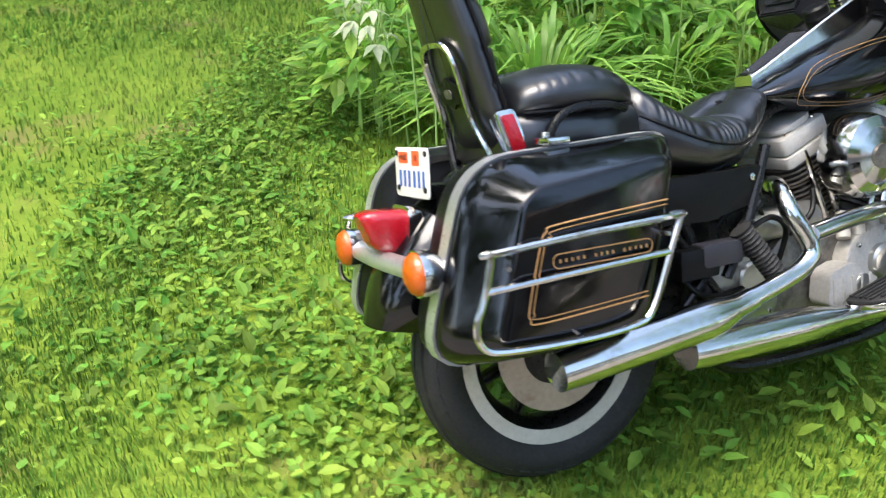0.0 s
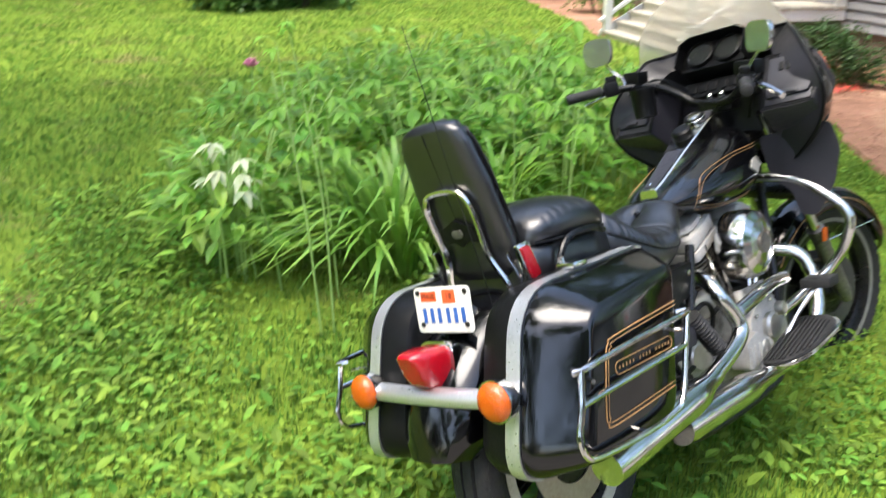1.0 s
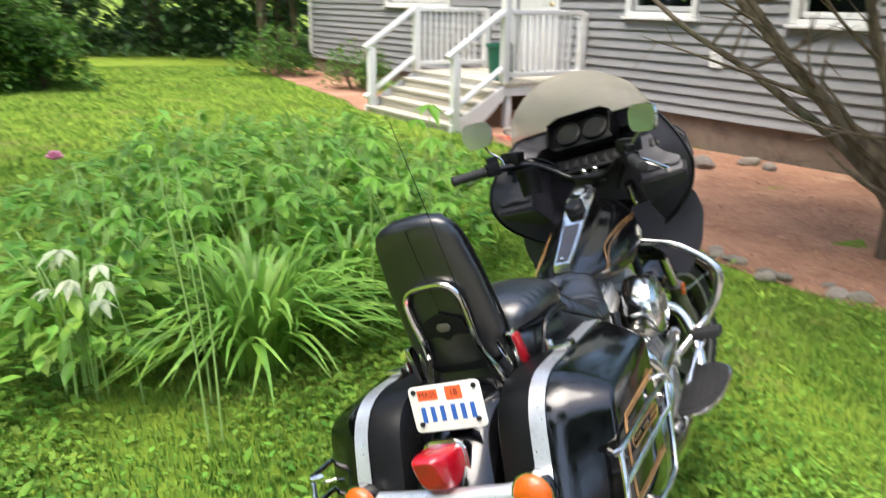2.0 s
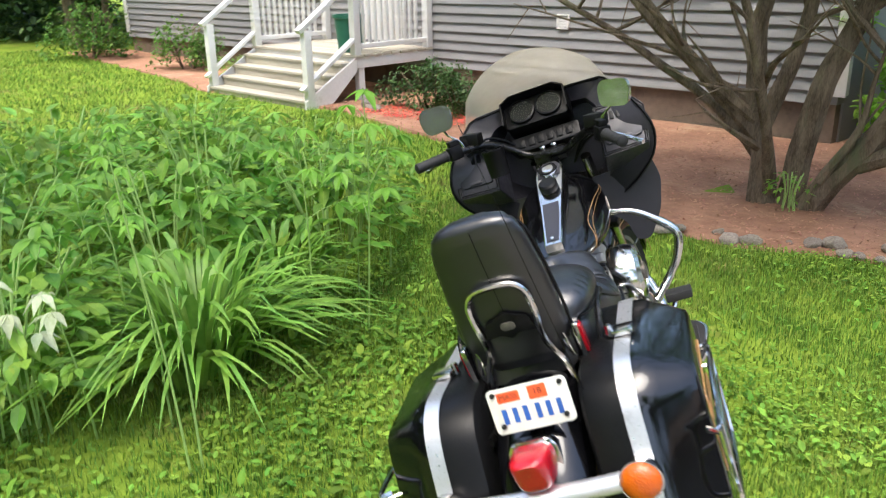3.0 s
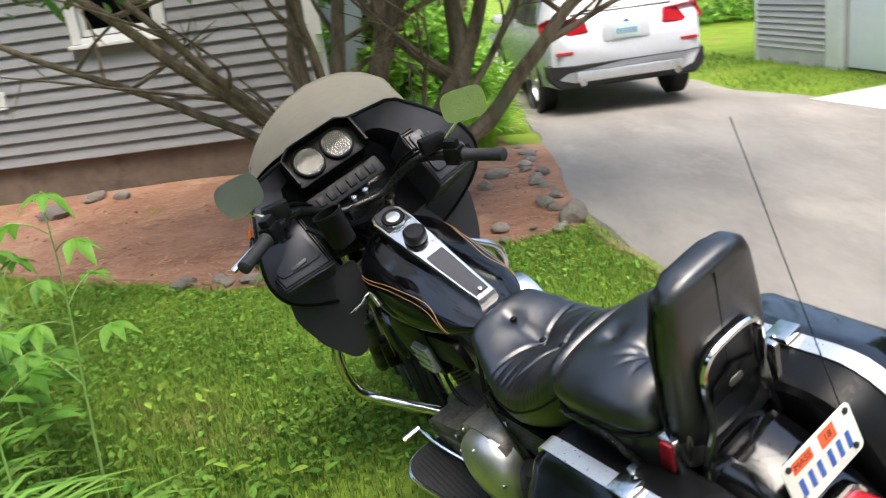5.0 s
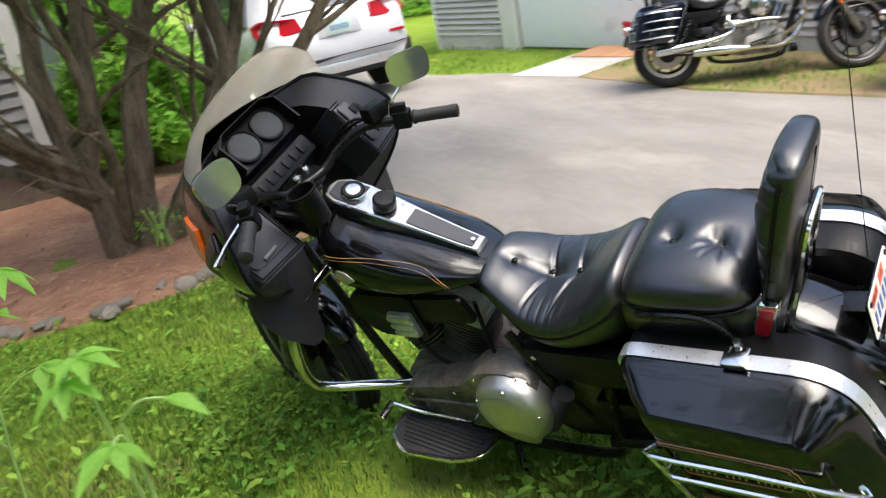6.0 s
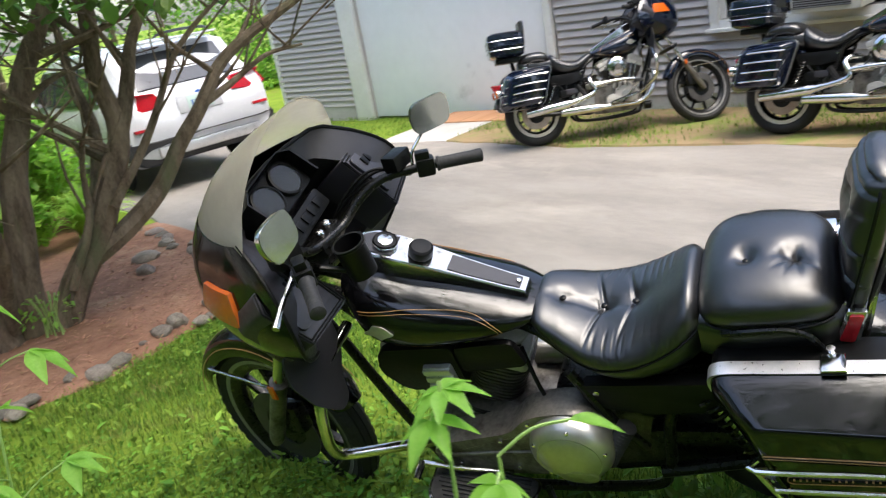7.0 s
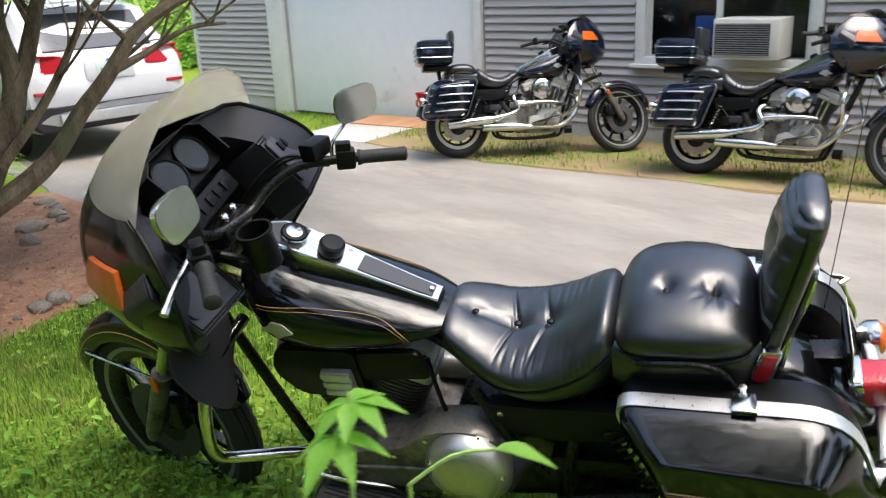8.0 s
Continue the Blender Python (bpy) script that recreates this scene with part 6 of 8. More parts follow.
    for z, w, yr, yn in FAIRING:
        levels.append((z, w, yr, yn))
    prof = {k: smooth_line([l[0] for l in levels], [l[k] for l in levels]) for k in (1, 2, 3)}
    zs = [0.87 + 0.43 * k / 16 for k in range(17)]
    rings = [fairing_section(z, prof[1](z), prof[2](z), prof[3](z)) + fairing_section(z, prof[1](z), prof[2](z), prof[3](z), 0.008)[::-1] for z in zs]
    loft(bm, rings)
    bmesh.ops.recalc_face_normals(bm, faces=bm.faces)
    fairing = put("fairing", bm, paint, "black frame-mounted touring fairing", angle=50)
    rim_pts = [Vector((-prof[1](z) + 0.004, prof[2](z), z)) for z in zs] + [Vector((x, 1.19 + 0.1 * (1 - (x / 0.3) ** 2), 1.303 + 0.012 * (1 - (x / 0.3) ** 2))) for x in (-0.24, -0.16, -0.08, 0.0, 0.08, 0.16, 0.24)] + [Vector((prof[1](z) - 0.004, prof[2](z), z)) for z in zs[::-1]]
    deep = [Vector((p.x * 0.62, 1.33 + 0.1 * (1 - abs(p.x) / 0.4), 1.1 + (p.z - 1.1) * 0.62)) for p in rim_pts]
    mid = [Vector((p.x * 0.7, p.y + 0.02, 1.1 + (p.z - 1.1) * 0.74)) for p in rim_pts]
    bm = bmesh.new()
    vs = [[bm.verts.new(p) for p in ring] for ring in (rim_pts, mid, deep)]
    stitch(bm, vs, False, False)
    bm.faces.new(vs[2])
    bmesh.ops.recalc_face_normals(bm, faces=bm.faces)
    part("fairing_liner", bm, M_LINER, fairing, "dark grey moulded liner", angle=50)
    bm = bmesh.new()
    tube(bm, rim_pts, 0.0055, 6)
    part("rim_bead", bm, M_PLASTIC, fairing)
    gm = frame_matrix((-0.012, 1.215, 1.283), (1, 0, 0), (0, -0.8, 0.6))
    bm = bmesh.new()
    slab(bm, rounded(0.245, 0.115, 0.02, 4), 0.075, gm @ Matrix.Translation((0, 0, -0.085)), 0.008)
    dash = part("gauge_pod", bm, M_PLASTIC, fairing, "black pod with two round gauges")
    bm = bmesh.new()
    visor = [(-0.123, -0.056), (-0.123, 0.036), (-0.085, 0.06), (0.085, 0.06), (0.123, 0.036), (0.123, -0.056)]
    rings = [[gm @ Vector((x * k, y * k, d)) for x, y in visor] for k, d in ((1.0, -0.02), (1.0, 0.03), (0.955, 0.03), (0.955, -0.01))]
    vs = [[bm.verts.new(p) for p in r] for r in rings]
    stitch(bm, vs, True, False)
    bmesh.ops.recalc_face_normals(bm, faces=bm.faces)
    part("visor", bm, M_PLASTIC, fairing)
    for x in (-0.051, 0.051):
        fm = gm @ Matrix.Translation((x, 0, -0.01))
        bm = bmesh.new()
        lathe(bm, [(0.05, 0), (0.05, 0.014), (0.044, 0.016), (0.043, 0.008)], fm, 32)
        part("gauge_bezel", bm, M_PLASTIC, fairing)
        bm = bmesh.new()
        lathe(bm, [(0.043, 0.004), (0.043, 0.006)], fm, 32)
        part("gauge_face", bm, M_DIAL, fairing)
        bm = bmesh.new()
        for k in range(13):
            a = radians(-130 + 260 * k / 12)
            box(bm, (0, 0.035, 0.0066), (0.002, 0.008, 0.0008), 0, fm @ pose(0, 0, 0, 0, 0, math.degrees(a)))
        box(bm, (0, 0.012, 0.0072), (0.002, 0.03, 0.0008), 0, fm @ pose(0, 0, 0, 0, 0, 120))
        part("gauge_marks", bm, M_DIALMARK, fairing)
        bm = bmesh.new()
        lathe(bm, [(0.0435, 0.0125), (0.0435, 0.0135)], fm, 32)
        part("gauge_glass", bm, M_LENS, fairing).visible_shadow = False
    rm = frame_matrix((-0.005, 1.2, 1.165), (1, 0, 0), (0, -0.86, 0.5))
    bm = bmesh.new()
    slab(bm, rounded(0.26, 0.06, 0.01, 3), 0.06, rm @ Matrix.Translation((0, 0, -0.06)), 0.005)
    part("radio_panel", bm, M_PLASTIC, fairing)
    for k in range(6):
        bm = bmesh.new()
        box(bm, (-0.09 + 0.036 * k, 0.0, 0.003), (0.024, 0.03, 0.006), 0.002, rm)
        part("switch", bm, M_PLASTIC, fairing)
    bm = bmesh.new()
    box(bm, (0, 1.17, 1.1), (0.12, 0.07, 0.05), 0.012)
    part("ignition_block", bm, M_FRAME, fairing)
    for dx in (-0.02, 0.022):
        bm = bmesh.new()
        lathe(bm, [(0.012, 0), (0.012, 0.016), (0.008, 0.02), (0.002, 0.021)], frame_matrix((dx, 1.16, 1.125), (1, 0, 0), (0, -0.4, 0.9)), 12)
        part("switch_knob", bm, M_CHROME, fairing)
    for s in (-1, 1):
        pm2 = frame_matrix((s * 0.275, 1.108, 1.122), (1, 0, 0), (s * 0.1, -0.85, 0.53))
        bm = bmesh.new()
        slab(bm, round_poly([(-0.085, -0.1), (0.075, -0.085), (0.09, 0.06), (0.06, 0.1), (-0.085, 0.1)] if s > 0 else [(0.085, 0.1), (-0.06, 0.1), (-0.09, 0.06), (-0.075, -0.085), (0.085, -0.1)], 0.008), 0.13, pm2 @ Matrix.Translation((0, 0, -0.12)), 0.005)
        pocket = part("pocket", bm, M_LINER, fairing, "black glove pocket in the fairing")
        for k in range(2):
            bm = bmesh.new()
            q = 1 - 0.09 * k
            tube(bm, [pm2 @ Vector((s * x * q, y * q, 0.0105)) for x, y in ((-0.082, -0.094), (0.072, -0.081), (0.086, 0.058), (0.058, 0.096), (-0.082, 0.096))], 0.0035, 6, True)
            part("moulded_rib", bm, M_PLASTIC, pocket)
        bm = bmesh.new()
        slab(bm, round_poly([(-0.065, -0.06), (0.06, -0.05), (0.068, 0.05), (0.05, 0.08), (-0.065, 0.08)] if s > 0 else [(0.065, 0.08), (-0.05, 0.08), (-0.068, 0.05), (-0.06, -0.05), (0.065, -0.06)], 0.012), 0.012, pm2 @ Matrix.Translation((0, 0, 0.008)), 0.004)
        box(bm, (0, -0.045, 0.022), (0.05, 0.012, 0.01), 0.003, pm2)
        part("pocket_lid", bm, M_LINER, pocket)
        for k in range(2):
            bm = bmesh.new()
            box(bm, (-s * (0.005 + 0.022 * k), 0.045, 0.022), (0.015, 0.03, 0.008), 0.003, pm2)
            part("rocker_switch", bm, M_PLASTIC, pocket)
        bm = bmesh.new()
        shape = [(0.1, 0.97), (0.33, 0.985), (0.345, 0.9), (0.315, 0.79), (0.25, 0.69), (0.2, 0.7), (0.185, 0.78), (0.12, 0.83)]
        rings = []
        for d in (0.0, 0.006):
            rings.append([Vector((s * x, 1.19 - d + 0.35 * (x - 0.2) ** 2 * 4 + (0.95 - z) * 0.06, z)) for x, z in round_poly(shape, 0.025)])
        loft(bm, rings)
        bmesh.ops.recalc_face_normals(bm, faces=bm.faces)
        put("leg_shield", bm, M_LINER, "dark vinyl leg shield below the fairing")
        bm = bmesh.new()
        rings = []
        for z, f0 in ((1.115, 0.45), (1.142, 0.47), (1.172, 0.5), (1.2, 0.53)):
            pick = []
            for j in range(7):
                a = (f0 + (0.71 - f0) * j / 6) * math.pi / 2
                pick.append(Vector((s * (prof[1](z) + 0.011) * math.sin(a), prof[2](z) + (prof[3](z) - prof[2](z) + 0.011) * math.cos(a) ** 1.3, z)))
            rings.append(pick + [p + Vector((-s * 0.012, -0.01, 0)) for p in pick[::-1]])
        loft(bm, rings)
        bmesh.ops.recalc_face_normals(bm, faces=bm.faces)
        part("front_signal", bm, M_ORANGE, fairing, "orange wrap-round front signal")
    bm = bmesh.new()
    rings, n = [], 24
    tall = 1.0 if tan_shield else 0.45
    for j in range(13):
        t = j / 12
        row = []
        for k in range(n + 1):
            u = -1 + 2 * k / n
            e = abs(u)
            peak = 1.49 - 0.09 * e ** 2.6 - 0.02 * e
            zb = 1.3 - 0.035 * e ** 2
            z = zb + (peak - zb) * t * tall
            hw = 0.285 - 0.05 * t * tall
            y_low, y_top = 1.18 + 0.26 * max(1 - e * e, 0) ** 0.65, 1.1 + 0.04 * e * e
            y = y_low + (y_top - y_low) * t * tall + 0.05 * math.sin(math.pi * t * tall) * (1 - e * e)
            row.append(Vector((hw * u, y, z)))
        rings.append(row)
    vs = [[bm.verts.new(p) for p in r] for r in rings]
    stitch(bm, vs, False, False)
    bmesh.ops.solidify(bm, geom=bm.faces[:], thickness=0.004)
    bmesh.ops.recalc_face_normals(bm, faces=bm.faces)
    part("windshield", bm, M_SHIELD if tan_shield else M_SHIELD_DARK, fairing, "hazy tan-tinted windshield" if tan_shield else "low dark windshield", angle=60)

    # Handlebar and all that turns with it.
    bm = bmesh.new()
    half = [(0.0, 1.14, 1.11), (0.07, 1.14, 1.115), (0.13, 1.12, 1.15), (0.19, 1.07, 1.18), (0.25, 1.0, 1.178), (0.3, 0.935, 1.17), (0.362, 0.86, 1.156)]
    tube(bm, curve([Vector((-p[0], p[1] - 0.022 * max(0, p[0] - 0.13) / 0.2, p[2] + 0.012 * max(0, p[0] - 0.13) / 0.2)) for p in half[:0:-1]] + [Vector(p) for p in half], 5), 0.0127, 12)
    bars = put("handlebar", bm, M_FRAME, "black handlebar with rubber grips", S)
    for s in (-1, 1):
        back = Vector((0, -0.022, 0.012)) if s < 0 else Vector((0, 0, 0))
        e0, e1 = Vector((s * 0.288, 0.95, 1.172)) + back, Vector((s * 0.366, 0.855, 1.155)) + back
        d = (e1 - e0).normalized()
        bm = bmesh.new()
        tube(bm, [e0, e0 + d * 0.006, e0 + d * 0.012, e0 + d * 0.1, e0 + d * 0.112, e1, e1 + d * 0.004], [0.02, 0.021, 0.0175, 0.0175, 0.0185, 0.0185, 0.012], 16)
        part("grip", bm, M_RUBBER, bars, "black rubber grip")
        cm = frame_matrix(e0 - d * 0.03, d.cross(Vector((0, 0, 1))), d)
        bm = bmesh.new()
        box(bm, (0, 0, 0), (0.044, 0.05, 0.05), 0.008, cm)
        box(bm, (0, -0.03, -0.005), (0.03, 0.03, 0.04), 0.006, cm)
        part("switch_housing", bm, M_PLASTIC, bars)
        bm = bmesh.new()
        for k in range(3):
            box(bm, (-s * 0.024, 0.012 - 0.014 * k, 0), (0.006, 0.009, 0.02), 0.002, cm)
        part("switch_button", bm, M_LINER, bars)
        if s > 0 or extras:
            bm = bmesh.new()
            box(bm, Vector((s * 0.235, 1.035, 1.215)), (0.075, 0.05, 0.045), 0.008, None)
            part("fluid_reservoir" if s > 0 else "clutch_perch", bm, M_PLASTIC, bars)
        bm = bmesh.new()
        tube(bm, curve([Vector(p) + back * 0.6 for p in ((s * 0.262, 1.01, 1.175), (s * 0.295, 1.0, 1.165), (s * 0.345, 0.985, 1.15), (s * 0.4, 0.965, 1.128))], 5), [0.008] * 8 + [0.0075] * 4 + [0.007, 0.008, 0.0095, 0.009], 8)
        part("lever", bm, M_CHROME, bars, "bare metal lever with a ball end")
        if extras:
            mc = Vector((0.335, 0.955, 1.3)) if s > 0 else Vector((-0.302, 0.933, 1.312))
            mm = frame_matrix(mc, (0.93, -0.37, 0), (-0.37, -0.93, 0)) if s > 0 else frame_matrix(mc, (0.98, 0.15, 0), (0.15, -0.98, 0.05)) @ Matrix.Scale(1.15, 4)
            bm = bmesh.new()
            rings = []
            shape = round_poly([(-0.062, -0.04), (0.05, -0.045), (0.064, 0.0), (0.058, 0.042), (-0.045, 0.045), (-0.064, 0.02)] if s > 0 else [(0.05, 0.03), (0.03, 0.046), (-0.05, 0.04), (-0.058, 0.0), (-0.036, -0.045), (0.05, -0.03)], 0.025)
            for d2, k in ((-0.022, 0.5), (-0.018, 0.8), (-0.008, 0.97), (0.004, 1.0), (0.004, 0.97)):
                rings.append([mm @ Vector((x * k, y * k, d2)) for x, y in (shape if s > 0 else shape[::-1])])
            loft(bm, rings)
            bmesh.ops.recalc_face_normals(bm, faces=bm.faces)
            shell = part("mirror_shell", bm, M_CHROME, bars, "rounded chrome mirror")
            bm = bmesh.new()
            slab(bm, [(x * 0.975, y * 0.975) for x, y in (shape if s > 0 else shape[::-1])], 0.001, mm @ Matrix.Translation((0, 0, 0.0045)))
            bmesh.ops.recalc_face_normals(bm, faces=bm.faces)
            part("mirror_glass", bm, M_MIRROR, bars)
            bm = bmesh.new()
            tube(bm, curve([(s * 0.25, 1.0, 1.19), (s * 0.265, 1.0, 1.22), (s * 0.3, 0.985, 1.25), mc + Vector((0, 0.02, -0.025))], 4), 0.0045, 8)
            part("mirror_stalk", bm, M_CHROME, bars)
        for k, (dx, dz) in enumerate(((0.0, 0.0), (0.015, 0.012), (0.03, -0.012), (-0.01, -0.02))):
            bm = bmesh.new()
            tube(bm, curve([(s * 0.255, 1.02, 1.16), (s * (0.22 - dx), 1.1, 1.19 + dz), (s * 0.14, 1.17, 1.15 + dz), (s * 0.06, 1.25, 1.05)], 6), 0.0045, 7)
            part("cable", bm, M_PLASTIC, bars)
    if extras:
        cup = thing("cup_holder", m @ Matrix.Translation((-0.159, 0.975, 1.09)), "black cylindrical cup holder on the handlebar", "cup holder")
        bm = bmesh.new()
        lathe(bm, [(0.016, 0.012), (0.036, 0.014), (0.039, 0.1), (0.042, 0.104), (0.042, 0.11), (0.036, 0.11), (0.034, 0.024), (0.005, 0.022)], None, 28)
        part("tumbler", bm, M_PLASTIC, cup)
        bm = bmesh.new()
        tube(bm, [(-0.03, 0.02, 0.05), (-0.05, 0.07, 0.08)], 0.008, 8)
        part("clip", bm, M_PLASTIC, cup)
    if top_box:
        bm = bmesh.new()
        rings = [[Vector((x, y - 0.18, z)) for x, y in rounded(w, l, 0.06, 5)] for z, w, l in ((0.93, 0.36, 0.28), (0.95, 0.42, 0.34), (1.03, 0.44, 0.36))]
        loft(bm, rings)
        tb = put("top_box", bm, paint, "black hard top box with a small backrest")
        bm = bmesh.new()
        rings = [[Vector((x, y - 0.18, z)) for x, y in rounded(w, l, 0.06, 5)] for z, w, l in ((1.036, 0.45, 0.37), (1.1, 0.45, 0.37), (1.15, 0.43, 0.35), (1.17, 0.36, 0.28))]
        loft(bm, rings)
        part("box_lid", bm, paint, tb)
        for z in (1.0, 1.09):
            bm = bmesh.new()
            tube(bm, [Vector((x, y - 0.18, z)) for x, y in rounded(0.455, 0.375, 0.06, 5)], 0.004, 6, True)
            part("chrome_strip", bm, M_CHROME, tb)
        bm = bmesh.new()
        box(bm, (0, -0.01, 1.17), (0.26, 0.05, 0.18), 0.02, pose(0, 0, 0, 0, 0, 0), 3)
        part("box_pad", bm, M_VINYL, tb)
        bm = bmesh.new()
        box(bm, (0, -0.15, 0.9), (0.2, 0.3, 0.05), 0.01)
        part("luggage_rack", bm, M_FRAME, tb)
        bm = bmesh.new()
        tube(bm, [(0, -0.12, 0.75), (0, -0.14, 0.9)], 0.02, 8)
        part("rack_post", bm, M_FRAME, tb)
    return bike


BIKE = Matrix(((0.793, -0.514, -0.327, 0.0558), (0.5052, 0.8548, -0.1185, -0.0768), (0.3405, -0.0712, 0.9375, -0.0055), (0, 0, 0, 1)))
build_motorcycle(BIKE, "black touring motorcycle leaning on its stand in the grass", M_PAINT)

# ---- the two motorcycles across the driveway ----
def parked(x, y, fx, fy, lean):
    f = Vector((fx, fy, lawn_z(x + fx, y + fy) - lawn_z(x, y))).normalized()
    r = f.cross(Vector((0, 0, 1))).normalized()
    u = r.cross(f)
    a = radians(lean)
    r2, u2 = r * math.cos(a) + u * math.sin(a), u * math.cos(a) - r * math.sin(a)
    mm = Matrix((r2 * 0.95, f * 0.95, u2 * 0.95)).transposed().to_4x4()
    mm.translation = (x, y, lawn_z(x, y))
    return mm


build_motorcycle(parked(3.31, 4.9, 0.836, -0.549, 10), "black motorcycle with saddlebags and top box on the grass strip", M_PAINT_BLUE, 14.0, False, True, False, False, "motorcycles across the driveway")
build_motorcycle(parked(4.17, 2.86, 0.27, -0.963, 10), "dark blue motorcycle with chrome-railed saddlebags on the grass strip", M_PAINT_BLUE, 4.0, False, True, False, False, "motorcycles across the driveway")

# ---- the white car ----
M_CARWHITE = material("white_car_paint", (0.6, 0.61, 0.63), (0.56, 0.57, 0.59), scale=2, rough=0.22, coat=0.7, dirt_or_sun=(0.6, 0.6, 0.58), dirt_or_sun_at=0.66)
M_CARGLASS = material("dark_car_glass", (0.02, 0.025, 0.03), (0.03, 0.035, 0.04), scale=2, rough=0.05, rough_var=0.02, specular=0.8)
M_CARBLACK = material("black_trim", (0.02, 0.02, 0.021), (0.03, 0.03, 0.03), scale=12, rough=0.55)


def build_car(m):
    car = thing("car", m, "white compact SUV parked on the driveway", "car")
    # Sections along y from the tail to the nose: half width, low edge, waist, roof.
    secs = [(0.0, 0.72, 0.42, 0.86, 0.86), (0.06, 0.86, 0.36, 0.98, 0.98), (0.16, 0.905, 0.32, 1.04, 1.1), (0.34, 0.925, 0.3, 1.06, 1.36), (0.55, 0.93, 0.29, 1.06, 1.58), (0.9, 0.935, 0.29, 1.05, 1.64),
            (1.7, 0.94, 0.29, 1.02, 1.66), (2.5, 0.94, 0.29, 1.0, 1.63), (3.0, 0.935, 0.29, 0.99, 1.5), (3.45, 0.93, 0.29, 0.98, 1.12), (3.9, 0.92, 0.3, 0.95, 0.98), (4.3, 0.89, 0.32, 0.88, 0.9), (4.55, 0.8, 0.38, 0.78, 0.79), (4.63, 0.62, 0.46, 0.66, 0.66)]
    rings = []
    for y, w, lo, waist, roof in secs:
        tw = w * (0.76 if roof - waist > 0.3 else 0.9)
        halfring = [(w * 0.82, lo), (w * 0.97, lo + 0.06), (w, lo + 0.3), (w, (lo + waist) / 2 + 0.12), (w * 0.985, waist - 0.05), (w * 0.95, waist), (tw + (w * 0.95 - tw) * 0.35, waist + (roof - waist) * 0.62), (tw, roof - 0.05 * min(1, (roof - waist) * 3)), (tw * 0.82, roof - 0.012), (tw * 0.4, roof)]
        rings.append([Vector((x, y, z)) for x, z in halfring] + [Vector((-x, y, z)) for x, z in halfring[::-1]])
    bm = bmesh.new()
    loft(bm, rings)
    bmesh.ops.recalc_face_normals(bm, faces=bm.faces)
    part("body", bm, M_CARWHITE, car, "glossy white body", angle=30)
    glass_quads = [("rear_window", [(-0.6, 0.2, 1.13), (0.6, 0.2, 1.13), (0.56, 0.5, 1.5), (-0.56, 0.5, 1.5)], (0, -1, 0.6)), ("windscreen", [(0.66, 3.42, 1.1), (-0.66, 3.42, 1.1), (-0.6, 2.72, 1.55), (0.6, 2.72, 1.55)], (0, 0.6, 1))]
    for name, q, nn in glass_quads:
        bm = bmesh.new()
        nv = Vector(nn).normalized()
        loft(bm, [[Vector(p) + nv * d for p in q] for d in (-0.02, 0.03)])
        bmesh.ops.recalc_face_normals(bm, faces=bm.faces)
        bmesh.ops.bevel(bm, geom=bm.edges[:], offset=0.008, segments=2, affect="EDGES")
        part(name, bm, M_CARGLASS, car)
    for s in (-1, 1):
        for y0, y1, y2, y3 in ((0.62, 1.28, 1.3, 0.78), (1.36, 2.16, 2.14, 1.38), (2.24, 3.2, 2.72, 2.22)):
            bm = bmesh.new()
            q = [(0.905, y0, 1.08), (0.905, y1, 1.06), (0.775, y2, 1.48), (0.775, y3, 1.48)]
            loft(bm, [[Vector((s * (x + d), y, z)) for x, y, z in q] for d in (-0.02, 0.012)])
            bmesh.ops.recalc_face_normals(bm, faces=bm.faces)
            part("side_window", bm, M_CARGLASS, car)
        bm = bmesh.new()
        tube(bm, curve([(s * 0.66, 0.75, 1.64), (s * 0.68, 0.9, 1.69), (s * 0.7, 1.7, 1.71), (s * 0.68, 2.3, 1.69), (s * 0.66, 2.45, 1.64)], 5), 0.018, 8)
        part("roof_rail", bm, M_CARBLACK, car)
        bm = bmesh.new()
        rings = [[Vector((s * x, y, z)) for x, y, z in ((0.42, 0.06 - d, 0.95), (0.8, 0.08 - d, 0.91), (0.945, 0.2 - d, 0.96), (0.94, 0.36 - d, 1.08), (0.86, 0.15 - d, 1.13), (0.46, 0.11 - d, 1.1))] for d in (-0.05, 0.04)]
        loft(bm, rings)
        bmesh.ops.recalc_face_normals(bm, faces=bm.faces)
        bmesh.ops.bevel(bm, geom=bm.edges[:], offset=0.008, segments=2, affect="EDGES")
        part("tail_light", bm, M_RED, car, "wrap-round red tail light")
        bm = bmesh.new()
        box(bm, (s * 0.72, 0.03, 0.74), (0.2, 0.08, 0.035), 0.008)
        part("rear_reflector", bm, M_RED, car)
        bm = bmesh.new()
        box(bm, (s * 1.0, 3.05, 1.08), (0.16, 0.1, 0.13), 0.03)
        part("wing_mirror", bm, M_CARWHITE, car)
        for y in (0.92, 3.73):
            bm = bmesh.new()
            am = frame_matrix((s * 0.82, y, 0.36), (0, 1, 0), (s, 0, 0))
            lathe(bm, [(0.22, -0.11), (0.32, -0.115), (0.355, -0.09), (0.36, 0), (0.355, 0.09), (0.32, 0.115), (0.24, 0.11), (0.23, 0.05)], am, 36)
            wheel = part("car_wheel", bm, M_RUBBER, car, "black tyre on a silver alloy wheel")
            bm = bmesh.new()
            lathe(bm, [(0.235, 0.06), (0.24, 0.105), (0.225, 0.108), (0.215, 0.05)], am, 36, True)
            for k in range(5):
                box(bm, (0.12, 0, 0.07), (0.2, 0.05, 0.03), 0.006, am @ pose(0, 0, 0, 0, 0, 72 * k))
            lathe(bm, [(0.05, 0.06), (0.05, 0.1), (0.02, 0.105)], am, 16)
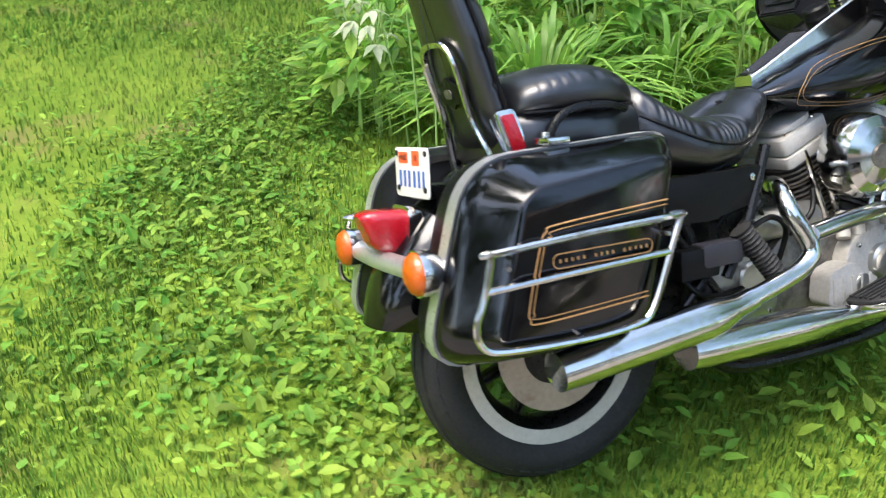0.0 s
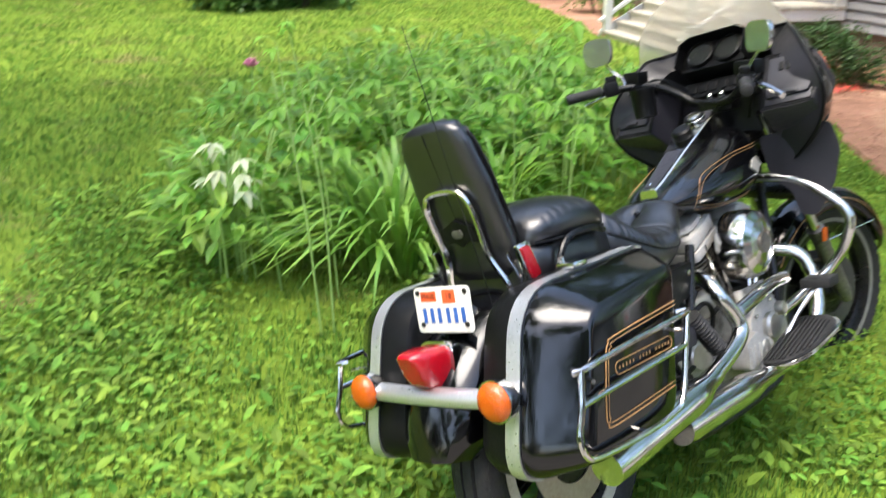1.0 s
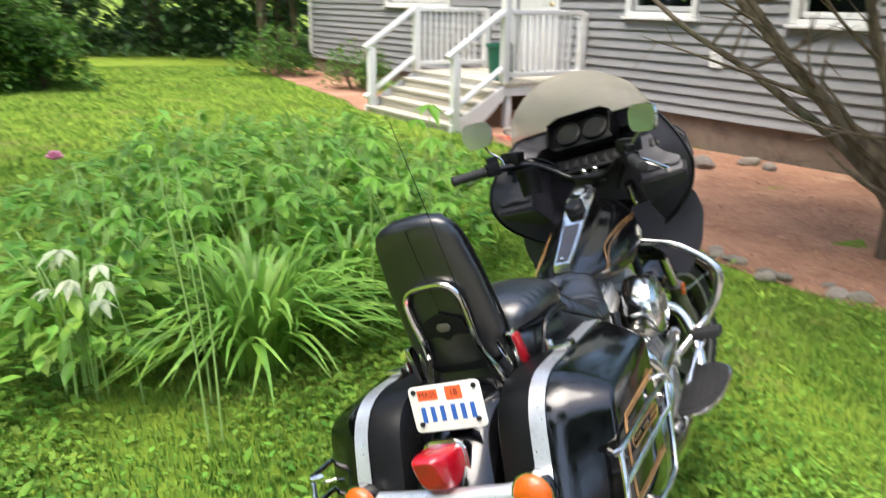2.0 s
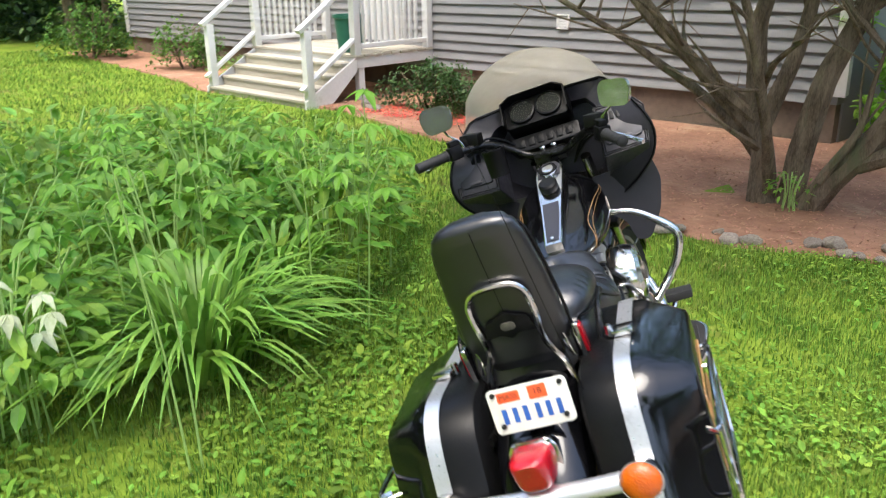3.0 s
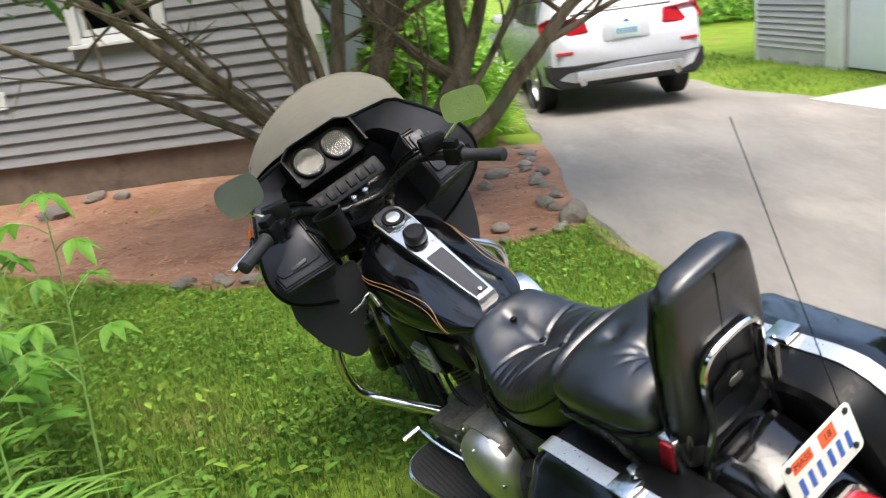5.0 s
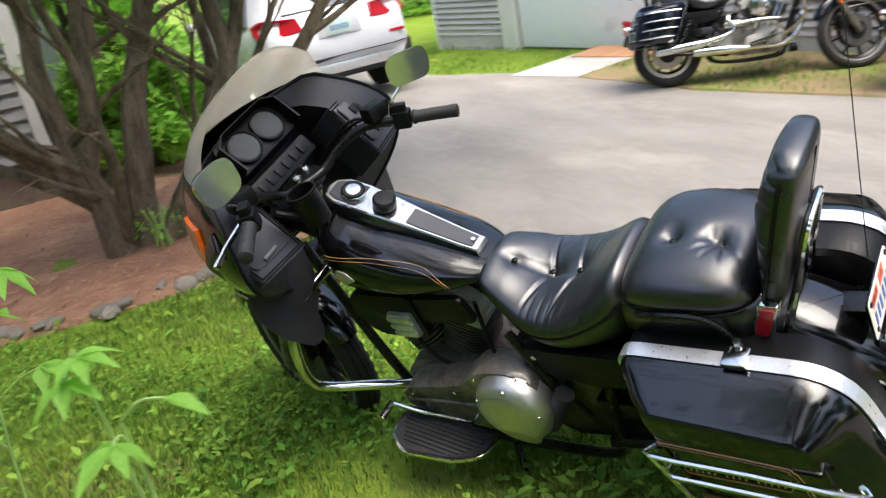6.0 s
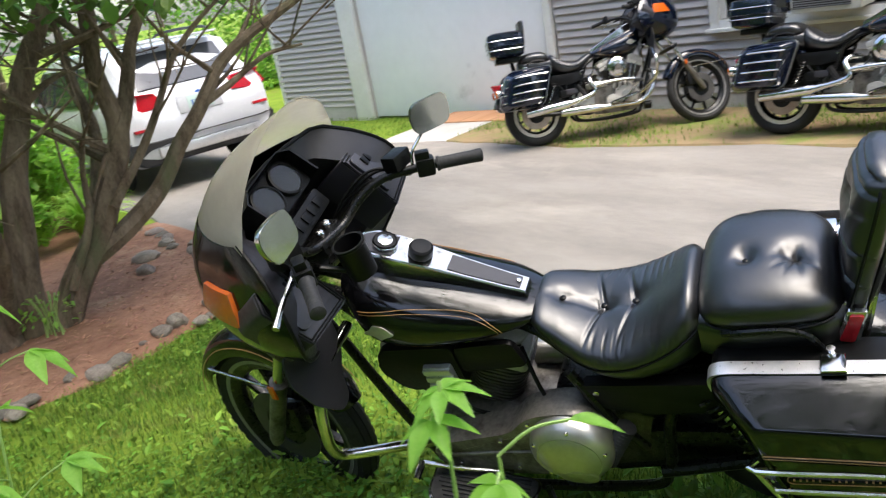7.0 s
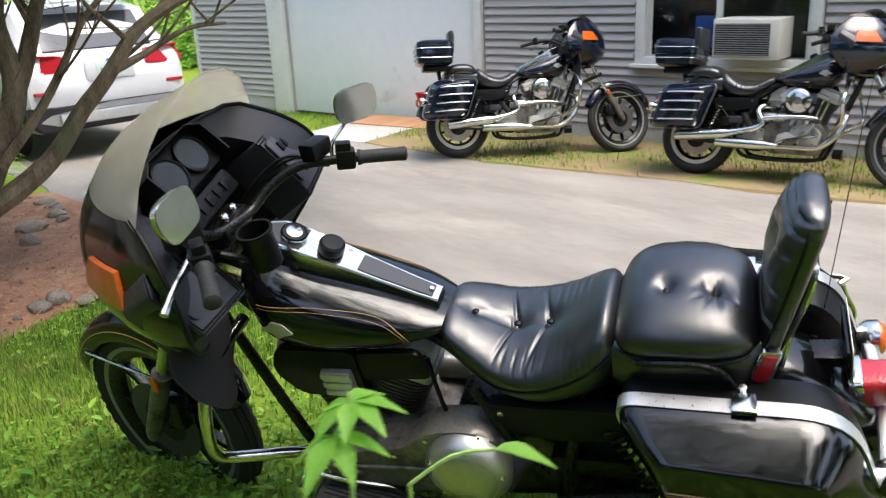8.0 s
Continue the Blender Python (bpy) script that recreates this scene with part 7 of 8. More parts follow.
            part("alloy_rim", bm, M_BAND, wheel)
            bm = bmesh.new()
            n = 20
            arch = [(0.45 * math.cos(math.pi * k / n), 0.45 * math.sin(math.pi * k / n)) for k in range(n + 1)] + [(0.37 * math.cos(math.pi * k / n), 0.37 * math.sin(math.pi * k / n)) for k in range(n, -1, -1)]
            slab(bm, arch, 0.05, frame_matrix((s * 0.915, y, 0.36), (0, 1, 0), (s, 0, 0)))
            bmesh.ops.recalc_face_normals(bm, faces=bm.faces)
            part("wheel_arch", bm, M_CARBLACK, car, "black wheel arch trim")
    bm = bmesh.new()
    rings = [[Vector((x, y - d, z)) for x, y, z in ((-0.8, 0.06, 0.34), (0.8, 0.06, 0.34), (0.91, 0.1, 0.44), (0.92, 0.14, 0.63), (0.66, 0.02, 0.6), (-0.66, 0.02, 0.6), (-0.92, 0.14, 0.63), (-0.91, 0.1, 0.44))] for d in (-0.2, 0.06)]
    loft(bm, rings)
    bmesh.ops.recalc_face_normals(bm, faces=bm.faces)
    bmesh.ops.bevel(bm, geom=bm.edges[:], offset=0.02, segments=2, affect="EDGES")
    bumper = part("rear_bumper", bm, M_CARBLACK, car, "black plastic lower bumper")
    bm = bmesh.new()
    box(bm, (0, -0.04, 0.47), (1.25, 0.05, 0.11), 0.02)
    part("skid_plate", bm, M_BAND, car, "silver skid plate")
    for s in (-0.55, 0.55):
        bm = bmesh.new()
        tube(bm, [(s, -0.07, 0.41), (s, 0.1, 0.41)], 0.045, 16)
        part("tail_pipe", bm, M_CHROME, car)
    bm = bmesh.new()
    box(bm, (0, 0.012, 0.92), (0.54, 0.05, 0.2), 0.02)
    part("plate_recess", bm, M_CARWHITE, car)
    bm = bmesh.new()
    box(bm, (0, -0.018, 0.92), (0.31, 0.008, 0.155), 0.004)
    plate = part("number_plate", bm, material("pale_green_plate", (0.5, 0.62, 0.56), (0.45, 0.58, 0.52), scale=10, rough=0.5), car, "pale green plate")
    for k in range(6):
        bm = bmesh.new()
        box(bm, (-0.1 + 0.04 * k, -0.024, 0.915), (0.018, 0.004, 0.06))
        part("ink_bar", bm, M_INK, plate)
    bm = bmesh.new()
    tube(bm, [(0, 0.01, 1.0), (0, -0.01, 1.0)], 0.04, 20)
    part("round_badge", bm, M_INK, car, "round blue badge")
    bm = bmesh.new()
    box(bm, (0, 0.42, 1.63), (1.1, 0.24, 0.025), 0.01, pose(0, 0, 0, 0, 0, 0))
    part("roof_spoiler", bm, M_CARWHITE, car)
    return car


build_car(Matrix.Translation((1.16, 7.77, lawn_z(1.07, 8.65) + 0.03)) @ pose(0, 0, 0, -0.6, 0, 6.0) @ Matrix.Scale(0.96, 4))

# ---- plants ----
rng = np.random.default_rng(7)
LEAF_V = np.array([(0, 0, 0), (-0.22, 0.3, 0.05), (0, 0.32, -0.01), (0.22, 0.3, 0.05), (-0.2, 0.62, 0.03), (0, 0.66, -0.03), (0.2, 0.62, 0.03), (0, 1, -0.12)])
LEAF_F = np.array([(0, 2, 1), (0, 3, 2), (1, 2, 5), (1, 5, 4), (2, 3, 6), (2, 6, 5), (4, 5, 7), (5, 6, 7)])
OVAL_V = np.array([(0, 0, 0), (-0.3, 0.35, 0.06), (0.3, 0.35, 0.06), (-0.28, 0.7, 0.05), (0.28, 0.7, 0.05), (0, 1, 0), (0, 0.5, -0.02)])
OVAL_F = np.array([(0, 6, 1), (0, 2, 6), (1, 6, 3), (2, 4, 6), (3, 6, 5), (4, 5, 6)])
BLADE_V = np.array([(-0.5, 0, 0), (0.5, 0, 0), (-0.42, 0.12, 0.5), (0.42, 0.12, 0.5), (0, 0.42, 0.95)])
BLADE_F = np.array([(0, 1, 3), (0, 3, 2), (2, 3, 4)])


def clump_leaves(name, mat, centre, radius, height, count, size, parent=None, proto=(LEAF_V, LEAF_F), low=0.0, flat=0.5):
    """Leaves over a rounded heap, facing outwards and drooping."""
    a = rng.uniform(0, math.tau, count)
    q = rng.uniform(0.15, 1, count) ** 0.5
    h = low + (height - low) * np.sqrt(np.clip(1 - (q * 0.92) ** 2.2, 0, 1)) * rng.uniform(0.45, 1.02, count)
    p = np.stack([np.cos(a) * q * radius, np.sin(a) * q * radius, h], -1) + np.array(centre)
    ob = scatter(name, *proto, p, a - math.pi / 2 + rng.normal(0, 0.7, count), rng.normal(-0.15 * flat, 0.45, count), size * rng.uniform(0.5, 1.15, count), mat)
    if parent:
        ob.parent = parent
    return ob


def plant_at(name, x, y, label, category, group=""):
    return thing(name, Matrix.Translation((x, y, lawn_z(x, y))), label, category, group)


# Grass and weeds of the lawn.
def on_lawn(p):
    x, y = p[:, 0], p[:, 1]
    near, far, bed = np.interp(y, *NEAR_EDGE), np.interp(y, *FAR_EDGE), np.interp(x, *BED_EDGE)
    wall = GA.x + (GA.y - y) * gdir.x / -gdir.y
    drive = (x > near - 0.02 + rng.normal(0, 0.035, len(x))) & (x < far + rng.normal(0, 0.06, len(x)))
    beds = (y > bed + rng.normal(0, 0.06, len(x))) & (x < 0.28) & (y < 9)
    house = (y > WALL_Y - 0.05) & (x < -2) & (x > -17)
    pad_area = (x > 2.95) & (y > 6.4 + (x - 3.28) * 0.42) & (y < 7.45 + (x - 2.97) * 0.5)
    return ~(drive | beds | house | (x > wall) | pad_area)


def ground_points(n, x0, x1, y0, y1, patch=0.0, scale=0.9, seed=0.0):
    p = np.stack([rng.uniform(x0, x1, n), rng.uniform(y0, y1, n)], -1)
    p = p[on_lawn(p)]
    if patch:
        v = np.array([noise.noise(Vector((x * scale, y * scale, seed))) for x, y in p])
        p = p[v + rng.normal(0, 0.15, len(p)) > patch]
    z = np.array([lawn_z(x, y) for x, y in p])
    return np.column_stack([p, z])


def grass(name, n, area, length, width, label, patch=0.0, seed=0.0, lift=0.0):
    p = ground_points(n, *area, patch, 0.9, seed)
    p[:, 2] += lift
    k = len(p)
    size = np.stack([np.full(k, width) * rng.uniform(0.6, 1.3, k), length * rng.uniform(0.5, 1.4, k) * rng.uniform(0.4, 1.8, k), length * rng.uniform(0.45, 1.2, k)], -1)
    ob = scatter(name, BLADE_V, BLADE_F, p, rng.uniform(0, math.tau, k), rng.normal(0.25, 0.3, k), size, M_BLADE)
    return tagged(ob, label, "grass", kind="stuff")


grass("grass", 165000, (-3.2, 1.2, -1.6, 3.6), 0.042, 0.0042, "fine green lawn grass round the motorcycle", -0.1, 3.0)
grass("grass", 90000, (-7, 1.0, -4, 4.6), 0.04, 0.006, "rough green lawn grass")
grass("grass", 90000, (-18, -3, -9, 5), 0.06, 0.013, "green lawn grass in the distance")
grass("grass", 42000, (2.4, 6.6, 0.0, 13), 0.05, 0.007, "thin grass strip beside the driveway", -0.1, 5.0, 0.02)
grass("grass", 30000, (-5, 8, 11, 30), 0.08, 0.03, "far lawn grass beyond the car")


def weeds(name, n, area, size, label, patch, seed, proto=(OVAL_V, OVAL_F), lift=0.02):
    p = ground_points(n, *area, patch, 1.1, seed)
    k = len(p)
    p[:, 2] += rng.uniform(0.004, lift * 2, k)
    ob = scatter(name, *proto, p, rng.uniform(0, math.tau, k), rng.normal(0.3, 0.35, k), size * rng.uniform(0.45, 1.3, k), M_CLOVER)
    return tagged(ob, label, "weeds", kind="stuff")


weeds("clover", 34000, (-3.4, 1.3, -1.8, 1.3), 0.031, "patches of small round clover leaves in the lawn", -0.02, 2.0)
weeds("clover", 30000, (-3.4, 1.3, 1.2, 3.6), 0.022, "thin patches of clover in the lawn", 0.12, 2.0)
weeds("plantain_weeds", 1500, (-3.0, 1.0, 0.9, 3.4), 0.045, "broad weed leaves scattered through the lawn", 0.0, 6.0, (LEAF_V, LEAF_F), 0.03)
weeds("plantain_weeds", 6500, (-3.4, 1.3, -1.8, 0.9), 0.058, "broad weed leaves scattered through the grass", 0.02, 9.0, (LEAF_V, LEAF_F), 0.03)
weeds("plantain_weeds", 12000, (-9, -1, -5, 2), 0.045, "broad weed leaves scattered through the far grass", 0.05, 4.0, (LEAF_V, LEAF_F), 0.03)


# Bark chips on the bed and stones along its edge.
k = 14000
p = np.stack([rng.uniform(-7.5, 0.1, k), rng.uniform(2.7, 6.2, k)], -1)
edge = np.array([bed_near(x) for x in p[:, 0]])
p = p[(p[:, 1] > edge + 0.02) & (p[:, 0] < np.array([drive_near(y) for y in p[:, 1]]) - 0.1)]
chip_v = np.array([(-0.5, -0.5, 0), (0.5, -0.4, 0), (0.45, 0.5, 0.05), (-0.5, 0.45, 0), (0, 0, 0.25)])
chip_f = np.array([(0, 1, 4), (1, 2, 4), (2, 3, 4), (3, 0, 4)])
q = np.column_stack([p, [lawn_z(x, y) + 0.03 + 0.03 * noise.noise(Vector((x, y, 0)) * 1.3) for x, y in p]])
size = np.stack([rng.uniform(0.006, 0.014, len(q)), rng.uniform(0.015, 0.05, len(q)), rng.uniform(0.005, 0.015, len(q))], -1)
tagged(scatter("bark_chips", chip_v, chip_f, q, rng.uniform(0, math.tau, len(q)), rng.normal(0, 0.25, len(q)), size, M_CHIP), "loose reddish bark chips on the bed", "mulch", kind="stuff")


def stone_mesh(seed):
    bm = bmesh.new()
    bmesh.ops.create_icosphere(bm, subdivisions=2, radius=1)
    for v in bm.verts:
        v.co *= 1 + 0.28 * noise.noise(v.co * 1.1 + Vector((seed * 7.1, 0, 0))) + 0.1 * noise.noise(v.co * 3 + Vector((seed, 3, 0)))
        v.co.z = max(v.co.z, -0.5)
    ob = part("stone", bm, M_ROCK)
    me = ob.data
    bpy.data.objects.remove(ob)
    return me


stones = [stone_mesh(s) for s in range(5)]


def stone(x, y, r, flat=0.6, n=0):
    ob = new("stone", stones[n % 5])
    ob.matrix_basis = Matrix.Translation((x, y, lawn_z(x, y) + r * flat * 0.35 + 0.02)) @ pose(0, 0, 0, rng.uniform(-8, 8), rng.uniform(-8, 8), rng.uniform(0, 360)) @ Matrix.Diagonal((r * rng.uniform(0.9, 1.4), r * rng.uniform(0.7, 1.0), r * flat, 1))
    return tagged(ob, "rough grey field stone edging the mulch bed", "stone", "stones edging the bed")


n = 0
for x in np.linspace(-2.4, 0.0, 20):
    n += 1
    stone(x + rng.normal(0, 0.05), bed_near(x) + 0.12 + rng.normal(0, 0.07), rng.uniform(0.025, 0.07), 0.55, n)
for y in np.linspace(3.7, 6.2, 16):
    n += 1
    stone(drive_near(y) - 0.16 + rng.normal(0, 0.06), y, rng.uniform(0.035, 0.085), 0.55, n)
for x, y, r in ((-4.4, 5.5, 0.13), (-5.5, 5.9, 0.13), (-4.3, 6.1, 0.09), (-4.0, 6.05, 0.08), (-0.55, 4.7, 0.07), (-0.45, 5.05, 0.08), (-6.9, 4.9, 0.1), (-6.6, 4.75, 0.08), (-0.75, 3.35, 0.07), (0.0, 3.62, 0.12)):
    n += 1
    stone(x, y, r, 0.75, n)


# Strap-leaved clumps.
def strap_clump(name, x, y, radius, height, count, width, label, mat):
    t = plant_at(name, x, y, label, "perennial")
    a = rng.uniform(0, math.tau, count)
    base_r = rng.uniform(0, 0.16, count) * radius / 0.5
    reach = radius * rng.uniform(0.35, 1.15, count)
    tall = height * rng.uniform(0.6, 1.1, count) * (1.1 - 0.35 * reach / radius)
    n_seg = 7
    s = np.linspace(0, 1, n_seg)[None]
    out = base_r[:, None] + reach[:, None] * s ** 1.6
    z = tall[:, None] * (s * 1.9 - 1.05 * s ** 2.4 * (0.75 + 0.5 * (reach / radius)[:, None]))
    w = width * rng.uniform(0.6, 1.2, count)[:, None] * np.clip(np.sin(np.pi * (0.12 + 0.88 * s)) ** 0.6, 0.0, 1)
    yaw = a[:, None] + rng.normal(0, 0.25, count)[:, None] * s
    cx, cy = out * np.cos(yaw), out * np.sin(yaw)
    px, py = -np.sin(a)[:, None] * w, np.cos(a)[:, None] * w
    left, mid, right = (np.stack([cx + f * px, cy + f * py, np.maximum(z + (0.25 * w if f else 0), 0.005)], -1) for f in (-1, 0, 1))
    v = np.stack([left, mid, right], 2).reshape(count, n_seg * 3, 3)
    f = []
    for i in range(n_seg - 1):
        for j in range(2):
            f.append((i * 3 + j, i * 3 + j + 1, (i + 1) * 3 + j + 1, (i + 1) * 3 + j))
    f = np.array(f)
    for one in v:
        ob = numpy_mesh("strap_leaf", one, f, mat, True)
        ob.parent = t
    return t


strap_clump("daylily", -1.98, -0.12, 0.64, 0.56, 290, 0.0135, "dense daylily clump with arching strap leaves", M_LILY_LEAF)
strap_clump("daylily", -2.25, 0.45, 0.45, 0.5, 150, 0.0125, "daylily clump with arching strap leaves", M_LILY_LEAF)
strap_clump("iris", -0.5, 6.5, 0.4, 0.55, 120, 0.018, "bright green iris clump beside the driveway", M_YOUNG_OR_SUNLIT)
strap_clump("iris", -0.35, 7.2, 0.35, 0.5, 110, 0.016, "bright green iris clump beside the driveway", M_YOUNG_OR_SUNLIT)


def leafy(x, y, r, h, count, size, label, mat=M_FERN, name="perennial"):
    t = plant_at(name, x, y, label, "perennial")
    for k in range(9):
        bm = bmesh.new()
        a, q = rng.uniform(0, math.tau), r * rng.uniform(0.2, 0.75)
        tube(bm, curve([(0.06 * math.cos(a), 0.06 * math.sin(a), -0.02), (q * 0.5 * math.cos(a), q * 0.5 * math.sin(a), h * 0.5), (q * math.cos(a), q * math.sin(a), h * 0.92)], 3), 0.005, 5)
        part("stem", bm, M_STEM, t)
    clump_leaves("foliage", mat, (0, 0, 0), r, h, count, size, t, low=0.08)
    return t


for x, y, r, h, c, q in ((-2.35, -0.75, 0.45, 0.6, 420, 0.1), (-1.95, -0.85, 0.28, 0.6, 160, 0.09), (-2.75, 0.15, 0.5, 0.72, 480, 0.11), (-2.5, 0.95, 0.42, 0.72, 380, 0.1), (-3.3, -0.5, 0.6, 0.66, 560, 0.1), (-3.4, 0.75, 0.6, 0.75, 560, 0.11), (-4.2, 0.1, 0.65, 0.7, 560, 0.11),
                         (-4.4, 1.3, 0.65, 0.75, 560, 0.11), (-5.2, 0.6, 0.65, 0.68, 500, 0.11), (-3.6, 1.6, 0.5, 0.7, 400, 0.1), (-5.4, 1.7, 0.6, 0.65, 420, 0.11), (-2.95, 1.45, 0.4, 0.72, 300, 0.1)):
    leafy(x, y, r, h, int(c * 0.72), q * 1.35, "bushy green perennial with broad leaves in the garden bed")
leafy(-10.5, 5.3, 0.4, 0.4, 200, 0.08, "small green shrub beside the porch steps")
leafy(-1.3, 3.95, 0.16, 0.3, 70, 0.05, "green suckers at the foot of the crabapple tree")
leafy(-9.95, 5.0, 0.25, 0.3, 120, 0.07, "small green shrub beside the porch steps")

flower = plant_at("peony_flower", -3.37, -0.67, "small pink flower among green leaves", "flower")
bm = bmesh.new()
tube(bm, [(0, 0, 0), (0.01, 0, 0.4), (0, 0, 0.7)], 0.004, 5)
part("flower_stalk", bm, M_STEM, flower)
for k in range(10):
    bm = bmesh.new()
    a = math.tau * k / 10
    slab(bm, round_poly([(-0.02, 0), (0.02, 0), (0.03, 0.04), (0, 0.055), (-0.03, 0.04)], 0.008), 0.002, Matrix.Translation((0, 0, 0.7)) @ pose(0, 0, 0, 0, 0, math.degrees(a)) @ pose(0, 0, 0, 25 + 35 * (k % 2), 0, 0))
    part("petal", bm, M_PINK, flower)


# Tall young sprigs close to the path.
def sprig(x, y, top, bend, nodes, size, label, mat=M_YOUNG_OR_SUNLIT):
    t = plant_at("young_shoot", x, y, label, "young shoot")
    z0 = lawn_z(x, y)
    h = top[2] - z0
    dx, dy = top[0] - x, top[1] - y
    pts = curve([(0, 0, -0.02), (dx * 0.3, dy * 0.3 + bend, h * 0.4), (dx * 0.75, dy * 0.75 + bend, h * 0.75), (dx, dy, h)], 6)
    bm = bmesh.new()
    tube(bm, pts, [0.005 - 0.0032 * i / (len(pts) - 1) for i in range(len(pts))], 7)
    part("stalk", bm, M_STEM, t)
    for i, (f, yaw, length, n_leaf, spread) in enumerate(nodes):
        p = pts[min(int(f * (len(pts) - 1)), len(pts) - 1)]
        a = radians(yaw)
        tip = p + Vector((math.cos(a) * length, math.sin(a) * length, length * 0.45))
        bm = bmesh.new()
        tube(bm, curve([p, p.lerp(tip, 0.5) + Vector((0, 0, 0.01)), tip], 4), 0.0018, 5)
        part("leaf_stalk", bm, M_STEM, t)
        for j in range(n_leaf):
            b = yaw + (j - (n_leaf - 1) / 2) * spread
            L = size * (1.0 if j == n_leaf // 2 else 0.8) * rng.uniform(0.85, 1.1)
            bm = bmesh.new()
            rows = []
            for u in np.linspace(0, 1, 9):
                w = L * 0.175 * math.sin(math.pi * u ** 0.8) ** 0.9 * (1 + 0.1 * math.sin(u * 40)) + 0.0005
                drop = -0.4 * L * u ** 1.7
                rows.append([Vector((-w, u * L * 0.85, drop + w * 0.3)), Vector((-w * 0.5, u * L * 0.85, drop + w * 0.1)), Vector((0, u * L * 0.85, drop - w * 0.12)), Vector((w * 0.5, u * L * 0.85, drop + w * 0.1)), Vector((w, u * L * 0.85, drop + w * 0.3))])
            mm = Matrix.Translation(tip) @ pose(0, 0, 0, 0, 0, b - 90) @ pose(0, 0, 0, rng.uniform(-25, 5), 0, 0)
            loft(bm, [[mm @ q for q in row] for row in rows], cap=False, ring_closed=False)
            part("leaf", bm, mat, t, "", 80)
    return t


sprig(-1.36, -0.48, (-1.437, -0.58, 1.187), 0.02, [(1.0, 20, 0.004, 7, 51), (0.97, 200, 0.02, 5, 60), (0.82, 120, 0.05, 3, 50), (0.72, 250, 0.05, 3, 55), (0.6, 40, 0.06, 3, 50)], 0.064, "tall young shoot with drooping lime-green leaves")
sprig(-1.345, -0.53, (-1.41, -0.62, 1.12), 0.0, [(1.0, 318, 0.07, 1, 0), (0.98, 220, 0.02, 5, 62), (0.8, 160, 0.06, 3, 50), (0.6, 20, 0.06, 3, 50)], 0.066, "young shoot with drooping lime-green leaves")
sprig(-1.68, -0.42, (-1.66, -0.5, 1.0), 0.0, [(1.0, 60, 0.02, 5, 60), (0.8, 160, 0.06, 3, 50), (0.75, 340, 0.06, 3, 50)], 0.08, "young shoot with drooping lime-green leaves")
sprig(-1.85, 0.66, (-1.75, 0.61, 1.12), 0.02, [(1.0, 0, 0.01, 5, 70), (0.85, 180, 0.1, 3, 55), (0.8, 330, 0.1, 3, 55), (0.65, 80, 0.12, 3, 50), (0.6, 250, 0.12, 5, 45), (0.5, 0, 0.12, 5, 45), (0.4, 150, 0.14, 5, 45)], 0.12, "tall green shoot at the edge of the garden bed")
sprig(-2.0, 0.45, (-1.95, 0.4, 0.95), 0.02, [(1.0, 90, 0.03, 5, 60), (0.8, 200, 0.12, 5, 45), (0.75, 340, 0.12, 5, 45), (0.55, 60, 0.14, 5, 45)], 0.12, "tall green shoot at the edge of the garden bed")
sprig(-1.95, -0.75, (-1.86, -0.85, 0.66), 0.0, [(1.0, 290, 0.03, 5, 55), (0.8, 200, 0.1, 3, 45), (0.75, 340, 0.1, 3, 45), (0.65, 260, 0.1, 3, 50), (0.6, 20, 0.1, 3, 50)], 0.11, "pale cream-green shoot at the edge of the garden bed", M_PALE)
sprig(-1.8, -0.65, (-1.72, -0.74, 0.62), 0.0, [(1.0, 250, 0.03, 5, 60), (0.85, 330, 0.08, 3, 50), (0.7, 190, 0.1, 3, 50)], 0.1, "pale cream-green shoot at the edge of the garden bed", M_PALE)
for x, y, z in ((-2.2, -0.55, 0.72), (-2.05, -0.4, 0.78), (-2.45, -0.35, 0.78), (-2.3, 0.1, 0.8), (-2.6, 0.45, 0.85), (-2.15, 0.85, 0.75), (-2.75, -0.75, 0.74), (-3.0, 0.0, 0.82), (-2.3, 1.2, 0.8), (-2.9, 0.9, 0.84)):
    sprig(x - 0.05, y + 0.04, (x, y, z), 0.01, [(1.0, rng.uniform(0, 360), 0.04, 5, 62), (0.85, rng.uniform(0, 360), 0.1, 5, 45), (0.75, rng.uniform(0, 360), 0.12, 5, 45), (0.65, rng.uniform(0, 360), 0.12, 3, 45)], 0.13, "broad-leaved green shoot in the garden bed", M_FERN)


# Woody plants.
def limb(bm, pts, r0, r1, seg=8):
    line = curve(pts, 5)
    tube(bm, [p + Vector((noise.noise(p * 2.3), noise.noise(p * 2.3 + Vector((9, 0, 0))), 0)) * 0.045 for p in line], [r0 + (r1 - r0) * i / (len(line) - 1) for i in range(len(line))], seg)
    return line


